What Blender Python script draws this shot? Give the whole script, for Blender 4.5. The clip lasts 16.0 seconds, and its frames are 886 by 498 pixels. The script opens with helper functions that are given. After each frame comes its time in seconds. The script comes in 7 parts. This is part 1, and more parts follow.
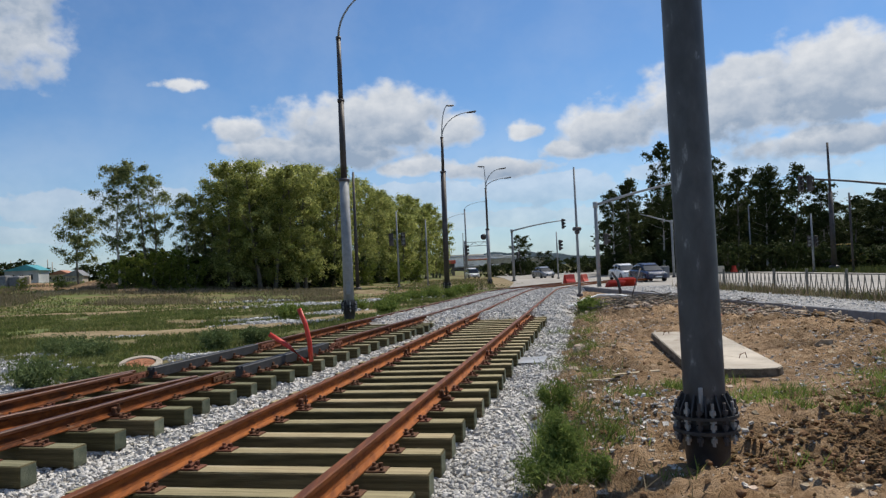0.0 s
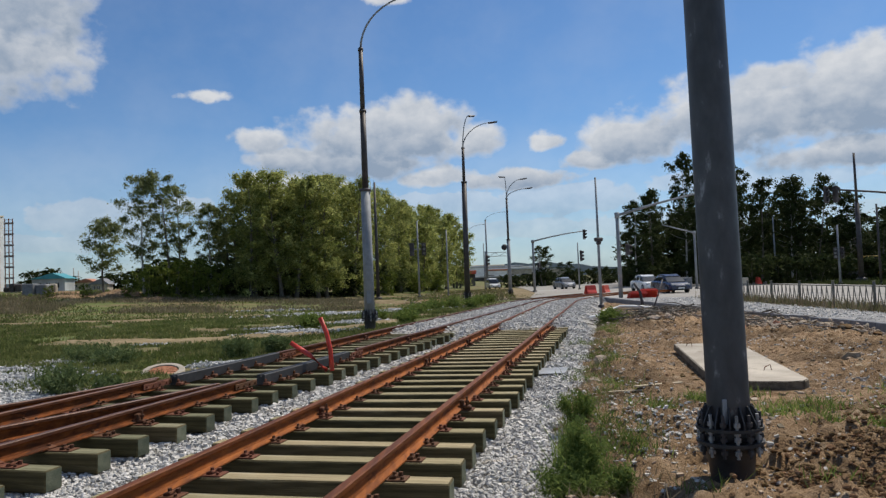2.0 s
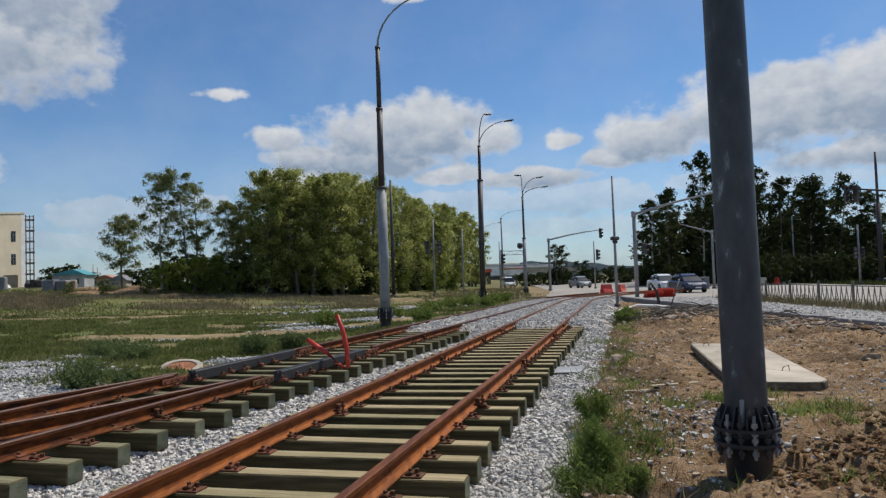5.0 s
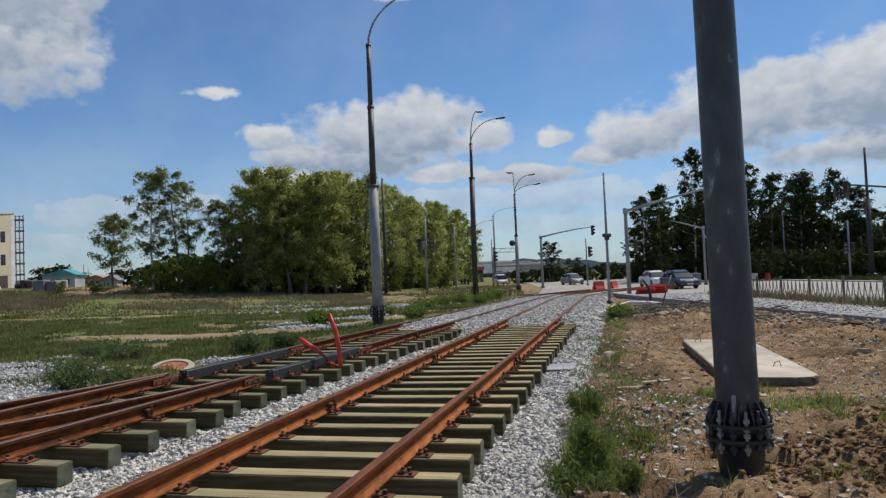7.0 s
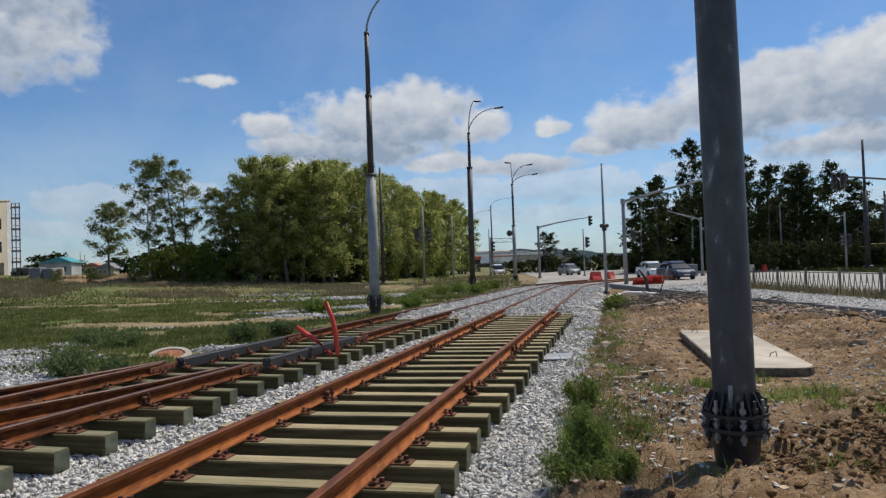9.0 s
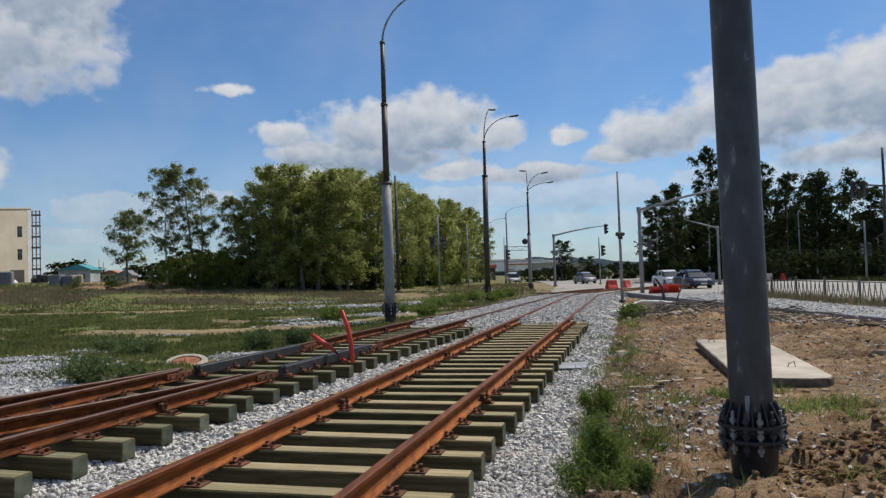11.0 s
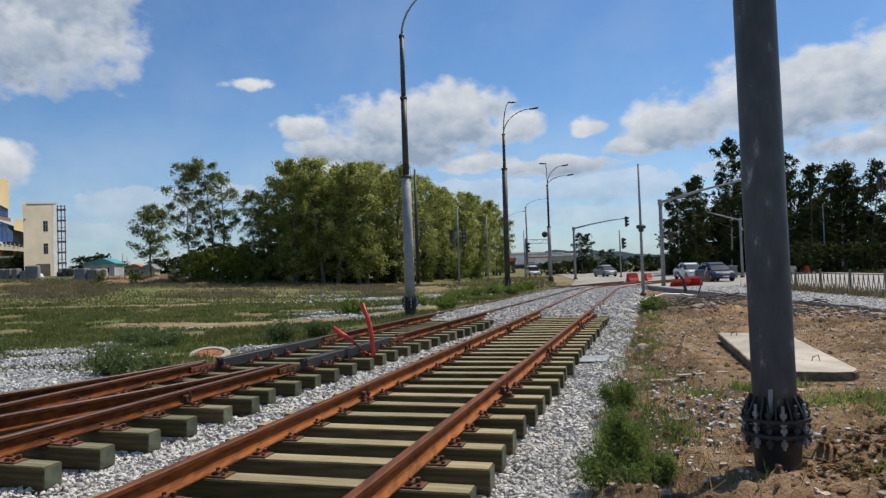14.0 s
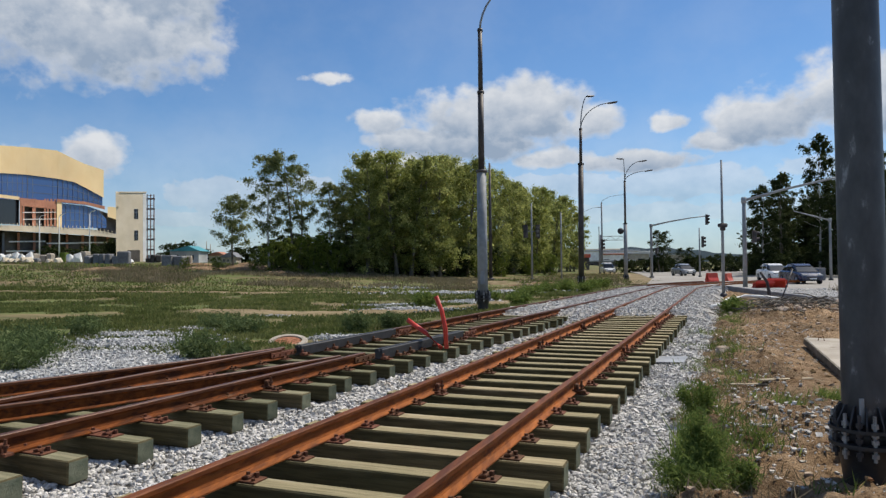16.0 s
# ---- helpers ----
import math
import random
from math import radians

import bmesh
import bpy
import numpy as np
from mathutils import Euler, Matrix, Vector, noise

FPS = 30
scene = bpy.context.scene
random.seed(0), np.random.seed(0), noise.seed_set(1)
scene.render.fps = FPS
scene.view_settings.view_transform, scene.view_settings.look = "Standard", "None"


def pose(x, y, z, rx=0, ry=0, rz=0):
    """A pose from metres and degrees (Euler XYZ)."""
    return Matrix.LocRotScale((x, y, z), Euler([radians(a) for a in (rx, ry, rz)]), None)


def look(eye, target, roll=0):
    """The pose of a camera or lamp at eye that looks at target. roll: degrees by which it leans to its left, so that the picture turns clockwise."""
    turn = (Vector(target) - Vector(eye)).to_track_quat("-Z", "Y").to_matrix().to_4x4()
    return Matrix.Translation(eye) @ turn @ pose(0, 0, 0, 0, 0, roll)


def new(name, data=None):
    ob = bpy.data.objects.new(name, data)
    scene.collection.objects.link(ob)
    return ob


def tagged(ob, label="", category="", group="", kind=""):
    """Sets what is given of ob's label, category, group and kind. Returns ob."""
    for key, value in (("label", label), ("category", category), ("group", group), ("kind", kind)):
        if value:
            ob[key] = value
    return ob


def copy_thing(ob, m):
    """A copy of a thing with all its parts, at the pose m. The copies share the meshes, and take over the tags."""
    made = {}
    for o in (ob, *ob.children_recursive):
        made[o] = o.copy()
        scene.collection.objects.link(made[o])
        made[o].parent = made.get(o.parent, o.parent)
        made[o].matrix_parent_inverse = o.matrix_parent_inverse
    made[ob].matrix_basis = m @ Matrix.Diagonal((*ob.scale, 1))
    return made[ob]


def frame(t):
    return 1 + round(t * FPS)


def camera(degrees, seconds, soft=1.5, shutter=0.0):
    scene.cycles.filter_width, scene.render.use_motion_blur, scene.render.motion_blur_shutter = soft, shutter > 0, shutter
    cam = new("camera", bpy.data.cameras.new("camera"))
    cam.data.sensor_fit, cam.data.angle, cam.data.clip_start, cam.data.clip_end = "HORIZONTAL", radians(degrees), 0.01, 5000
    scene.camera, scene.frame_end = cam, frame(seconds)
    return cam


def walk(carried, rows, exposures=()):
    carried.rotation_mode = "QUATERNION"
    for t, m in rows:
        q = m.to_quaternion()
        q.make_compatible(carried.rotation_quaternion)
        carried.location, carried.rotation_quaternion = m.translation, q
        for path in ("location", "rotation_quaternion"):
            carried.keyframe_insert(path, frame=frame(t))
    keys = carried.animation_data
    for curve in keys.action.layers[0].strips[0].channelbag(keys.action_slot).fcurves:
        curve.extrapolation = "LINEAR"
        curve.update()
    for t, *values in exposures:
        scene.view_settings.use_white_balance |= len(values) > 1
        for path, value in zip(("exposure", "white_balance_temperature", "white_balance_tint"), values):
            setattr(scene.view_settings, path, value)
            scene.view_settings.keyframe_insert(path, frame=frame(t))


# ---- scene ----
cam = camera(63.0, 16.0, 1.35)

ROWS = [
    (0, 0.007, 0.008, 1.741, 0.05, 1.61, 2.54),
    (0.5, 0.013, 0.019, 1.734, 1.25, 1.87, 2.16),
    (1, 0.009, 0.023, 1.730, 1.25, 1.86, 2.26),
    (1.5, 0.000, 0.008, 1.735, 1.32, 2.39, 2.18),
    (2, 0.001, -0.000, 1.731, 1.67, 2.49, 2.25),
    (2.5, -0.005, -0.009, 1.731, 1.76, 2.32, 2.05),
    (3, -0.008, -0.019, 1.735, 2.63, 2.52, 1.99),
    (3.5, -0.009, -0.027, 1.736, 2.78, 2.58, 1.80),
    (6, -0.008, -0.006, 1.723, 2.89, 1.81, 2.06),
    (6.5, -0.001, 0.004, 1.721, 2.01, 1.48, 2.12),
    (7, 0.000, 0.000, 1.730, 2.30, 2.20, 2.30),
    (7.5, -0.003, -0.004, 1.730, 2.65, 2.20, 2.20),
    (8, -0.002, 0.012, 1.718, 1.83, 1.49, 2.06),
    (8.5, -0.003, 0.014, 1.721, 1.66, 1.33, 2.36),
    (9, -0.007, 0.014, 1.722, 2.07, 1.38, 1.99),
    (11.5, -0.004, -0.010, 1.730, 3.52, 2.12, 1.87),
    (12, -0.011, -0.016, 1.732, 3.85, 1.85, 1.72),
    (12.5, -0.014, -0.017, 1.729, 4.22, 1.77, 1.57),
    (13, -0.016, -0.022, 1.733, 4.44, 1.92, 1.79),
    (13.5, -0.013, -0.023, 1.727, 4.58, 1.72, 1.82),
    (14, -0.012, -0.021, 1.728, 4.82, 1.57, 1.94),
    (14.5, -0.019, -0.034, 1.732, 5.70, 1.39, 1.02),
    (15, -0.040, -0.038, 1.732, 6.92, 1.23, 0.38),
    (15.5, -0.057, -0.051, 1.734, 9.38, 1.08, 0.47),
    (16, -0.051, -0.067, 1.735, 10.54, 1.22, 0.57),
]
walk(cam, [(t, pose(x, y, z, 90 + p, r, a)) for t, x, y, z, a, p, r in ROWS],
     [(0.0, 0.02), (1.5, -0.08), (3.5, -0.14), (7.0, -0.14), (9.0, -0.10), (12.0, -0.12), (13.5, -0.10), (14.5, 0.05), (16.0, 0.01)])

# ---- world, sun ----
SUN_AZ, SUN_EL = 43.0, 55.0
world = bpy.data.worlds.new("world")
scene.world = world
world.use_nodes = True
wt = world.node_tree
wn, wl = wt.nodes, wt.links


def wmath(op, a, b=None, c=None, clamp=False):
    n = wn.new("ShaderNodeMath")
    n.operation, n.use_clamp = op, clamp
    for i, v in enumerate((a, b, c)):
        if v is None:
            continue
        if isinstance(v, (int, float)):
            n.inputs[i].default_value = v
        else:
            wl.new(v, n.inputs[i])
    return n.outputs[0]


def wmix(f, a, b):
    n = wn.new("ShaderNodeMix")
    n.data_type = "RGBA"
    for s, v in ((n.inputs[0], f), (n.inputs[6], a), (n.inputs[7], b)):
        if isinstance(v, (int, float)):
            s.default_value = v
        elif isinstance(v, tuple):
            s.default_value = (*v, 1)
        else:
            wl.new(v, s)
    return n.outputs[2]


sky = wn.new("ShaderNodeTexSky")
sky.sky_type, sky.sun_disc = "NISHITA", False
sky.sun_elevation, sky.sun_rotation = radians(SUN_EL), radians(SUN_AZ)
sky.air_density, sky.dust_density, sky.ozone_density, sky.altitude = 1.0, 0.3, 2.2, 250
tc = wn.new("ShaderNodeTexCoord")
sep = wn.new("ShaderNodeSeparateXYZ")
wl.new(tc.outputs["Generated"], sep.inputs[0])
DEG = 180 / math.pi
az = wmath("MULTIPLY", wmath("ARCTAN2", sep.outputs[0], sep.outputs[1]), DEG)
el = wmath("MULTIPLY", wmath("ARCSINE", sep.outputs[2]), DEG)
comb = wn.new("ShaderNodeCombineXYZ")
wl.new(az, comb.inputs[0])
wl.new(wmath("MULTIPLY", el, 1.25), comb.inputs[1])


def wnoise(scale, detail, rough=0.55, z=0.0):
    m = wn.new("ShaderNodeVectorMath")
    m.operation = "ADD"
    wl.new(comb.outputs[0], m.inputs[0])
    m.inputs[1].default_value = (0, 0, z)
    n = wn.new("ShaderNodeTexNoise")
    n.inputs["Scale"].default_value, n.inputs["Detail"].default_value, n.inputs["Roughness"].default_value = scale, detail, rough
    wl.new(m.outputs[0], n.inputs["Vector"])
    return n.outputs["Fac"]


edge_noise = wmath("ADD", wmath("MULTIPLY", wmath("SUBTRACT", wnoise(0.30, 4, 0.5), 0.5), 1.7), wmath("MULTIPLY", wmath("SUBTRACT", wnoise(0.75, 6, 0.5, 11.0), 0.5), 1.35))
fine_noise = wmath("SUBTRACT", wnoise(0.42, 7, 0.58, 7.0), 0.5)
# cumulus clouds of the day: azimuth, elevation, half width, half height (degrees), flatness of the shaded base
CLOUDS = [
    (-36.0, 16.6, 8.4, 4.6, 1.0), (-33.0, 20.0, 6.0, 4.0, 1.0), (-44.0, 19.0, 9.0, 6.0, 1.0), (-6.0, 11.2, 7.9, 2.5, 1.0), (-3.9, 12.3, 5.0, 2.2, 0.8), (-15.4, 11.2, 2.2, 1.0, 0.6),
    (-8.0, 9.4, 6.5, 1.7, 1.3), (-13.0, 9.6, 3.6, 1.2, 0.9), (5.0, 7.6, 5.0, 0.9, 0.8), (30.0, 7.6, 8.0, 1.3, 0.9), (24.0, 13.4, 3.4, 1.2, 0.5), (28.6, 13.6, 3.0, 1.4, 0.4),
    (-1.6, 8.2, 3.2, 0.9, 0.3), (1.4, 10.8, 2.4, 1.5, 0.7), (-19.5, 14.4, 1.9, 0.50, 0.3), (7.2, 10.5, 1.7, 0.8, 0.4),
    (13.5, 10.0, 4.6, 1.9, 0.9), (10.0, 8.9, 2.6, 0.9, 0.6), (22.0, 10.8, 8.6, 3.2, 1.0), (29.5, 11.6, 7.0, 3.4, 1.0), (38.0, 11.5, 7.0, 4.0, 1.0),
    (-36.5, 7.6, 2.6, 1.9, 0.5), (-40.5, 6.6, 4.0, 1.6, 0.5), (-27.0, 5.2, 5.0, 1.5, 0.3), (-22.0, 6.3, 3.0, 0.8, 0.2), (-13.0, 8.0, 5.0, 1.0, 0.2), (-1.0, 6.0, 5.6, 1.0, 0.3), (8.5, 6.0, 6.0, 1.3, 0.4),
    (22.0, 6.4, 8.0, 1.0, 0.3), (-5.6, 22.0, 2.6, 0.8, 0.2), (-33.0, 3.6, 9.0, 0.7, 0.2), (2.0, 3.8, 10.0, 0.8, 0.2), (17.0, 3.8, 12.0, 0.8, 0.2), (-60.0, 15.0, 9.0, 5.0, 1.0), (60.0, 16.0, 10.0, 4.0, 1.0),
]
cover, shade = None, None
for ca, ce, cw, ch, flat in CLOUDS:
    dx = wmath("DIVIDE", wmath("SUBTRACT", az, ca), cw * 1.2)
    dy = wmath("DIVIDE", wmath("SUBTRACT", el, ce), ch * 1.25)
    low = wmath("MULTIPLY", wmath("MINIMUM", dy, 0.0), 0.25 * flat)
    r = wmath("SQRT", wmath("ADD", wmath("MULTIPLY", dx, dx), wmath("MULTIPLY", wmath("ADD", dy, low), wmath("ADD", dy, low))))
    body = wmath("SUBTRACT", 1.0, r)
    amp = 0.75 if ch < 1.2 else 0.55
    body = wmath("ADD", body, wmath("MULTIPLY", edge_noise, amp))
    if ce < 7.0:
        body = wmath("MINIMUM", body, 0.24)
    cover = body if cover is None else wmath("MAXIMUM", cover, body)
    base = wmath("MULTIPLY", wmath("SUBTRACT", 0.78, dy), 0.82 * flat)
    base = wmath("MULTIPLY", wmath("MAXIMUM", base, 0.0), wmath("MULTIPLY", body, 1.9, clamp=True))
    shade = base if shade is None else wmath("MAXIMUM", shade, base)
mask = wn.new("ShaderNodeMapRange")
mask.interpolation_type = "SMOOTHSTEP"
wl.new(cover, mask.inputs[0])
mask.inputs[1].default_value, mask.inputs[2].default_value = -0.02, 0.46
# unseen broken cloud added round the rest of the sky as extra fill light
rest = wmath("MULTIPLY", wmath("SUBTRACT", wnoise(0.045, 6, 0.6, 21.0), 0.40), 5.0, clamp=True)
aside = wn.new("ShaderNodeMapRange")
wl.new(wmath("ABSOLUTE", az), aside.inputs[0])
aside.inputs[1].default_value, aside.inputs[2].default_value = 52.0, 75.0
rest = wmath("MULTIPLY", wmath("MULTIPLY", rest, 0.3), aside.outputs[0])
veil = wmath("MULTIPLY", wmath("SUBTRACT", wnoise(0.11, 5, 0.6, 3.0), 0.42, clamp=True), 1.3, clamp=True)
haze = wn.new("ShaderNodeMapRange")
wl.new(el, haze.inputs[0])
haze.inputs[1].default_value, haze.inputs[2].default_value, haze.inputs[3].default_value, haze.inputs[4].default_value = 0.0, 12.0, 0.44, 0.0
density = wmath("MAXIMUM", wmath("MAXIMUM", wmath("MULTIPLY", mask.outputs[0], 0.97), rest), wmath("ADD", wmath("MULTIPLY", veil, 0.25), haze.outputs[0]), clamp=True)
far_air = wmath("MULTIPLY", wmath("SUBTRACT", 1.0, wmath("DIVIDE", el, 10.0), clamp=True), 0.62)
tone = wmath("ADD", wmath("ADD", shade, far_air), wmath("MULTIPLY", fine_noise, 1.5), clamp=True)
cloud_colour = wmix(tone, (8.0, 8.2, 8.5), (3.3, 4.15, 5.4))
sky_tint = wn.new("ShaderNodeMix")
sky_tint.data_type, sky_tint.blend_type = "RGBA", "MULTIPLY"
sky_tint.inputs[0].default_value = 1.0
wl.new(sky.outputs[0], sky_tint.inputs[6])
sky_tint.inputs[7].default_value = (0.69, 0.93, 1.16, 1)
bg = wn["Background"]
wl.new(wmix(density, sky_tint.outputs[2], cloud_colour), bg.inputs[0])
bg.inputs[1].default_value = 0.092

sun = new("sun", bpy.data.lights.new("sun", "SUN"))
sun.data.energy, sun.data.angle, sun.data.color = 4.6, radians(0.53), (1.0, 0.92, 0.79)
sun_dir = Vector((math.sin(radians(SUN_AZ)) * math.cos(radians(SUN_EL)), math.cos(radians(SUN_AZ)) * math.cos(radians(SUN_EL)), math.sin(radians(SUN_EL))))
sun.matrix_world = look(sun_dir * 60, (0, 0, 0))
tagged(sun, "warm midday sun high ahead of the track", "sun", kind="structure")

# ---- materials ----


def mat(name, c1, c2, scale=8.0, rough=0.8, metal=0.0, bump=0.2, bump_scale=None, spots=None, spot_scale=3.0, spot_at=0.6, vary=0.0, island=False, stretch=None, big=0.35, spec=0.4, depth=0.02):
    """Two-colour grain, a slow drift over it, spots of a third colour, fine relief and a change from piece to piece."""
    k = bpy.data.materials.new(name)
    k.use_nodes = True
    nt, ln = k.node_tree.nodes, k.node_tree.links
    p = nt["Principled BSDF"]
    co = nt.new("ShaderNodeTexCoord")
    src = co.outputs["Object"]
    if stretch:
        mp = nt.new("ShaderNodeMapping")
        mp.inputs["Scale"].default_value = stretch
        ln.new(src, mp.inputs[0])
        src = mp.outputs[0]

    def noise_tex(s, d=6.0, r=0.6):
        n = nt.new("ShaderNodeTexNoise")
        n.inputs["Scale"].default_value, n.inputs["Detail"].default_value, n.inputs["Roughness"].default_value = s, d, r
        ln.new(src, n.inputs["Vector"])
        return n.outputs["Fac"]

    def ramp(v, a, b):
        m = nt.new("ShaderNodeMapRange")
        m.interpolation_type = "SMOOTHSTEP"
        ln.new(v, m.inputs[0])
        m.inputs[1].default_value, m.inputs[2].default_value = a, b
        return m.outputs[0]

    def mix(f, a, b, blend="MIX"):
        m = nt.new("ShaderNodeMix")
        m.data_type, m.blend_type = "RGBA", blend
        for s, v in ((m.inputs[0], f), (m.inputs[6], a), (m.inputs[7], b)):
            if isinstance(v, (int, float)):
                s.default_value = v
            elif isinstance(v, tuple):
                s.default_value = (*v, 1)
            else:
                ln.new(v, s)
        return m.outputs[2]

    col = mix(ramp(noise_tex(scale), 0.32, 0.68), c1, c2)
    if spots:
        col = mix(ramp(noise_tex(spot_scale, 8.0, 0.65), spot_at, spot_at + 0.12), col, spots)
    hs = nt.new("ShaderNodeHueSaturation")
    ln.new(col, hs.inputs["Color"])
    drift = nt.new("ShaderNodeMapRange")
    ln.new(noise_tex(scale * 0.13, 3.0), drift.inputs[0])
    drift.inputs[1].default_value, drift.inputs[2].default_value = 0.3, 0.7
    drift.inputs[3].default_value, drift.inputs[4].default_value = 1 - big * 0.6, 1 + big * 0.5
    val = drift.outputs[0]
    if vary:
        if island:
            rnd = nt.new("ShaderNodeNewGeometry").outputs["Random Per Island"]
        else:
            rnd = nt.new("ShaderNodeObjectInfo").outputs["Random"]
        vr = nt.new("ShaderNodeMapRange")
        ln.new(rnd, vr.inputs[0])
        vr.inputs[3].default_value, vr.inputs[4].default_value = 1 - vary, 1 + vary
        mu = nt.new("ShaderNodeMath")
        mu.operation = "MULTIPLY"
        ln.new(vr.outputs[0], mu.inputs[0])
        ln.new(val, mu.inputs[1])
        val = mu.outputs[0]
        hr = nt.new("ShaderNodeMapRange")
        ln.new(rnd, hr.inputs[0])
        hr.inputs[3].default_value, hr.inputs[4].default_value = 0.5 + vary * 0.05, 0.5 - vary * 0.05
        ln.new(hr.outputs[0], hs.inputs["Hue"])
    ln.new(val, hs.inputs["Value"])
    ln.new(hs.outputs[0], p.inputs["Base Color"])
    rg = nt.new("ShaderNodeMapRange")
    ln.new(noise_tex(scale * 2.1), rg.inputs[0])
    rg.inputs[3].default_value, rg.inputs[4].default_value = max(0.05, rough - 0.15), min(1.0, rough + 0.12)
    ln.new(rg.outputs[0], p.inputs["Roughness"])
    p.inputs["Metallic"].default_value = metal
    p.inputs["Specular IOR Level"].default_value = spec
    if bump:
        b = nt.new("ShaderNodeBump")
        b.inputs["Strength"].default_value, b.inputs["Distance"].default_value = bump, depth
        ln.new(noise_tex(bump_scale or scale * 3, 8.0, 0.65), b.inputs["Height"])
        ln.new(b.outputs[0], p.inputs["Normal"])
    return k


def leaf_mat(name, dark, light, through_light=0.35, vary=0.4):
    k = mat(name, dark, light, scale=0.5, rough=0.6, bump=0, vary=vary, island=True, big=0.3, spec=0.03)
    nt, ln = k.node_tree.nodes, k.node_tree.links
    p = nt["Principled BSDF"]
    tr = nt.new("ShaderNodeBsdfTranslucent")
    ln.new(p.inputs["Base Color"].links[0].from_socket, tr.inputs[0])
    ms = nt.new("ShaderNodeMixShader")
    ms.inputs[0].default_value = through_light
    ln.new(p.outputs[0], ms.inputs[1])
    ln.new(tr.outputs[0], ms.inputs[2])
    ln.new(ms.outputs[0], nt["Material Output"].inputs[0])
    return k


def glass_mat(name, c, rough=0.08, spec=0.9):
    k = bpy.data.materials.new(name)
    k.use_nodes = True
    p = k.node_tree.nodes["Principled BSDF"]
    p.inputs["Base Color"].default_value = (*c, 1)
    p.inputs["Roughness"].default_value = rough
    p.inputs["Specular IOR Level"].default_value = spec
    return k


M_FIELD = mat("dry_meadow", (0.105, 0.098, 0.045), (0.235, 0.18, 0.10), scale=0.9, rough=0.95, bump=0.9, bump_scale=9, spots=(0.125, 0.150, 0.052), spot_scale=0.22, spot_at=0.44, big=0.4, spec=0.1, stretch=(0.5, 1.0, 1.0))
M_PALESTONE = mat("pale_limestone_crumbs", (0.46, 0.44, 0.40), (0.62, 0.60, 0.56), scale=12, rough=0.95, bump=0.4, vary=0.25, island=True, spec=0.2)
M_SOIL = mat("clay_soil", (0.200, 0.127, 0.070), (0.365, 0.256, 0.158), scale=5.0, rough=0.95, bump=1.0, bump_scale=34, spots=(0.43, 0.345, 0.245), spot_scale=3.4, spot_at=0.58, big=0.9, spec=0.05, depth=0.06)
M_PATH = mat("trodden_earth", (0.27, 0.21, 0.125), (0.20, 0.155, 0.085), scale=1.1, rough=0.95, bump=0.6, bump_scale=14, spots=(0.16, 0.17, 0.07), spot_scale=0.8, spot_at=0.6, spec=0.1)
M_BED = mat("ballast_bed", (0.33, 0.315, 0.295), (0.47, 0.455, 0.43), scale=24, rough=0.95, bump=1.0, bump_scale=30, spots=(0.34, 0.285, 0.225), spot_scale=1.3, spot_at=0.60, big=0.3, spec=0.05, depth=0.04)
M_STONE = mat("crushed_granite", (0.45, 0.435, 0.41), (0.625, 0.605, 0.57), scale=30, rough=0.95, bump=0.3, vary=0.30, island=True, big=0.2, spec=0.05, spots=(0.51, 0.44, 0.35), spot_scale=1.1, spot_at=0.58)
M_STONEGREY = mat("spilt_grey_stone", (0.36, 0.36, 0.355), (0.54, 0.535, 0.52), scale=30, rough=0.92, bump=0.3, vary=0.35, island=True, big=0.2, spec=0.15)
M_RUBBLE = mat("broken_rubble", (0.32, 0.250, 0.180), (0.48, 0.405, 0.315), scale=12, rough=0.97, bump=0.6, vary=0.3, island=True, spec=0.03)
M_CLOD = mat("earth_clods", (0.135, 0.082, 0.042), (0.255, 0.165, 0.09), scale=14, rough=0.97, bump=0.8, vary=0.25, island=True, spec=0.03)
M_ROAD = mat("dusty_asphalt", (0.28, 0.265, 0.24), (0.35, 0.33, 0.30), scale=0.5, rough=0.9, bump=0.3, bump_scale=60, spots=(0.235, 0.225, 0.21), spot_scale=0.12, spot_at=0.55, spec=0.2)
M_PAVE = mat("crushed_stone_pavement", (0.21, 0.205, 0.20), (0.36, 0.355, 0.345), scale=9, rough=0.95, bump=0.8, bump_scale=26, spots=(0.24, 0.23, 0.21), spot_scale=6, spot_at=0.6, spec=0.15)
M_KERB = mat("kerb_concrete", (0.17, 0.175, 0.185), (0.23, 0.235, 0.245), scale=5, rough=0.9, bump=0.3, bump_scale=40, vary=0.08)
M_CONC = mat("old_concrete", (0.35, 0.305, 0.245), (0.47, 0.42, 0.345), scale=2.2, rough=0.92, bump=0.4, bump_scale=30, spots=(0.27, 0.225, 0.17), spot_scale=2.6, spot_at=0.6)
# sleeper wood: shade is put into the side colour, sunlight into the bleached top
M_WOOD = mat("treated_shaded_sleeper_wood", (0.060, 0.050, 0.022), (0.115, 0.095, 0.046), scale=6, rough=0.85, bump=0.5, bump_scale=18, stretch=(0.35, 5.0, 5.0), spots=(0.15, 0.13, 0.072), spot_scale=2.5, spot_at=0.58, vary=0.3, big=0.3, spec=0.2)
M_WOODTOP = mat("bleached_sunlit_sleeper_top", (0.27, 0.225, 0.125), (0.41, 0.345, 0.205), scale=6, rough=0.88, bump=0.6, bump_scale=18, stretch=(0.35, 5.0, 5.0), spots=(0.46, 0.41, 0.30), spot_scale=2.5, spot_at=0.58, vary=0.16, big=0.3, spec=0.2)
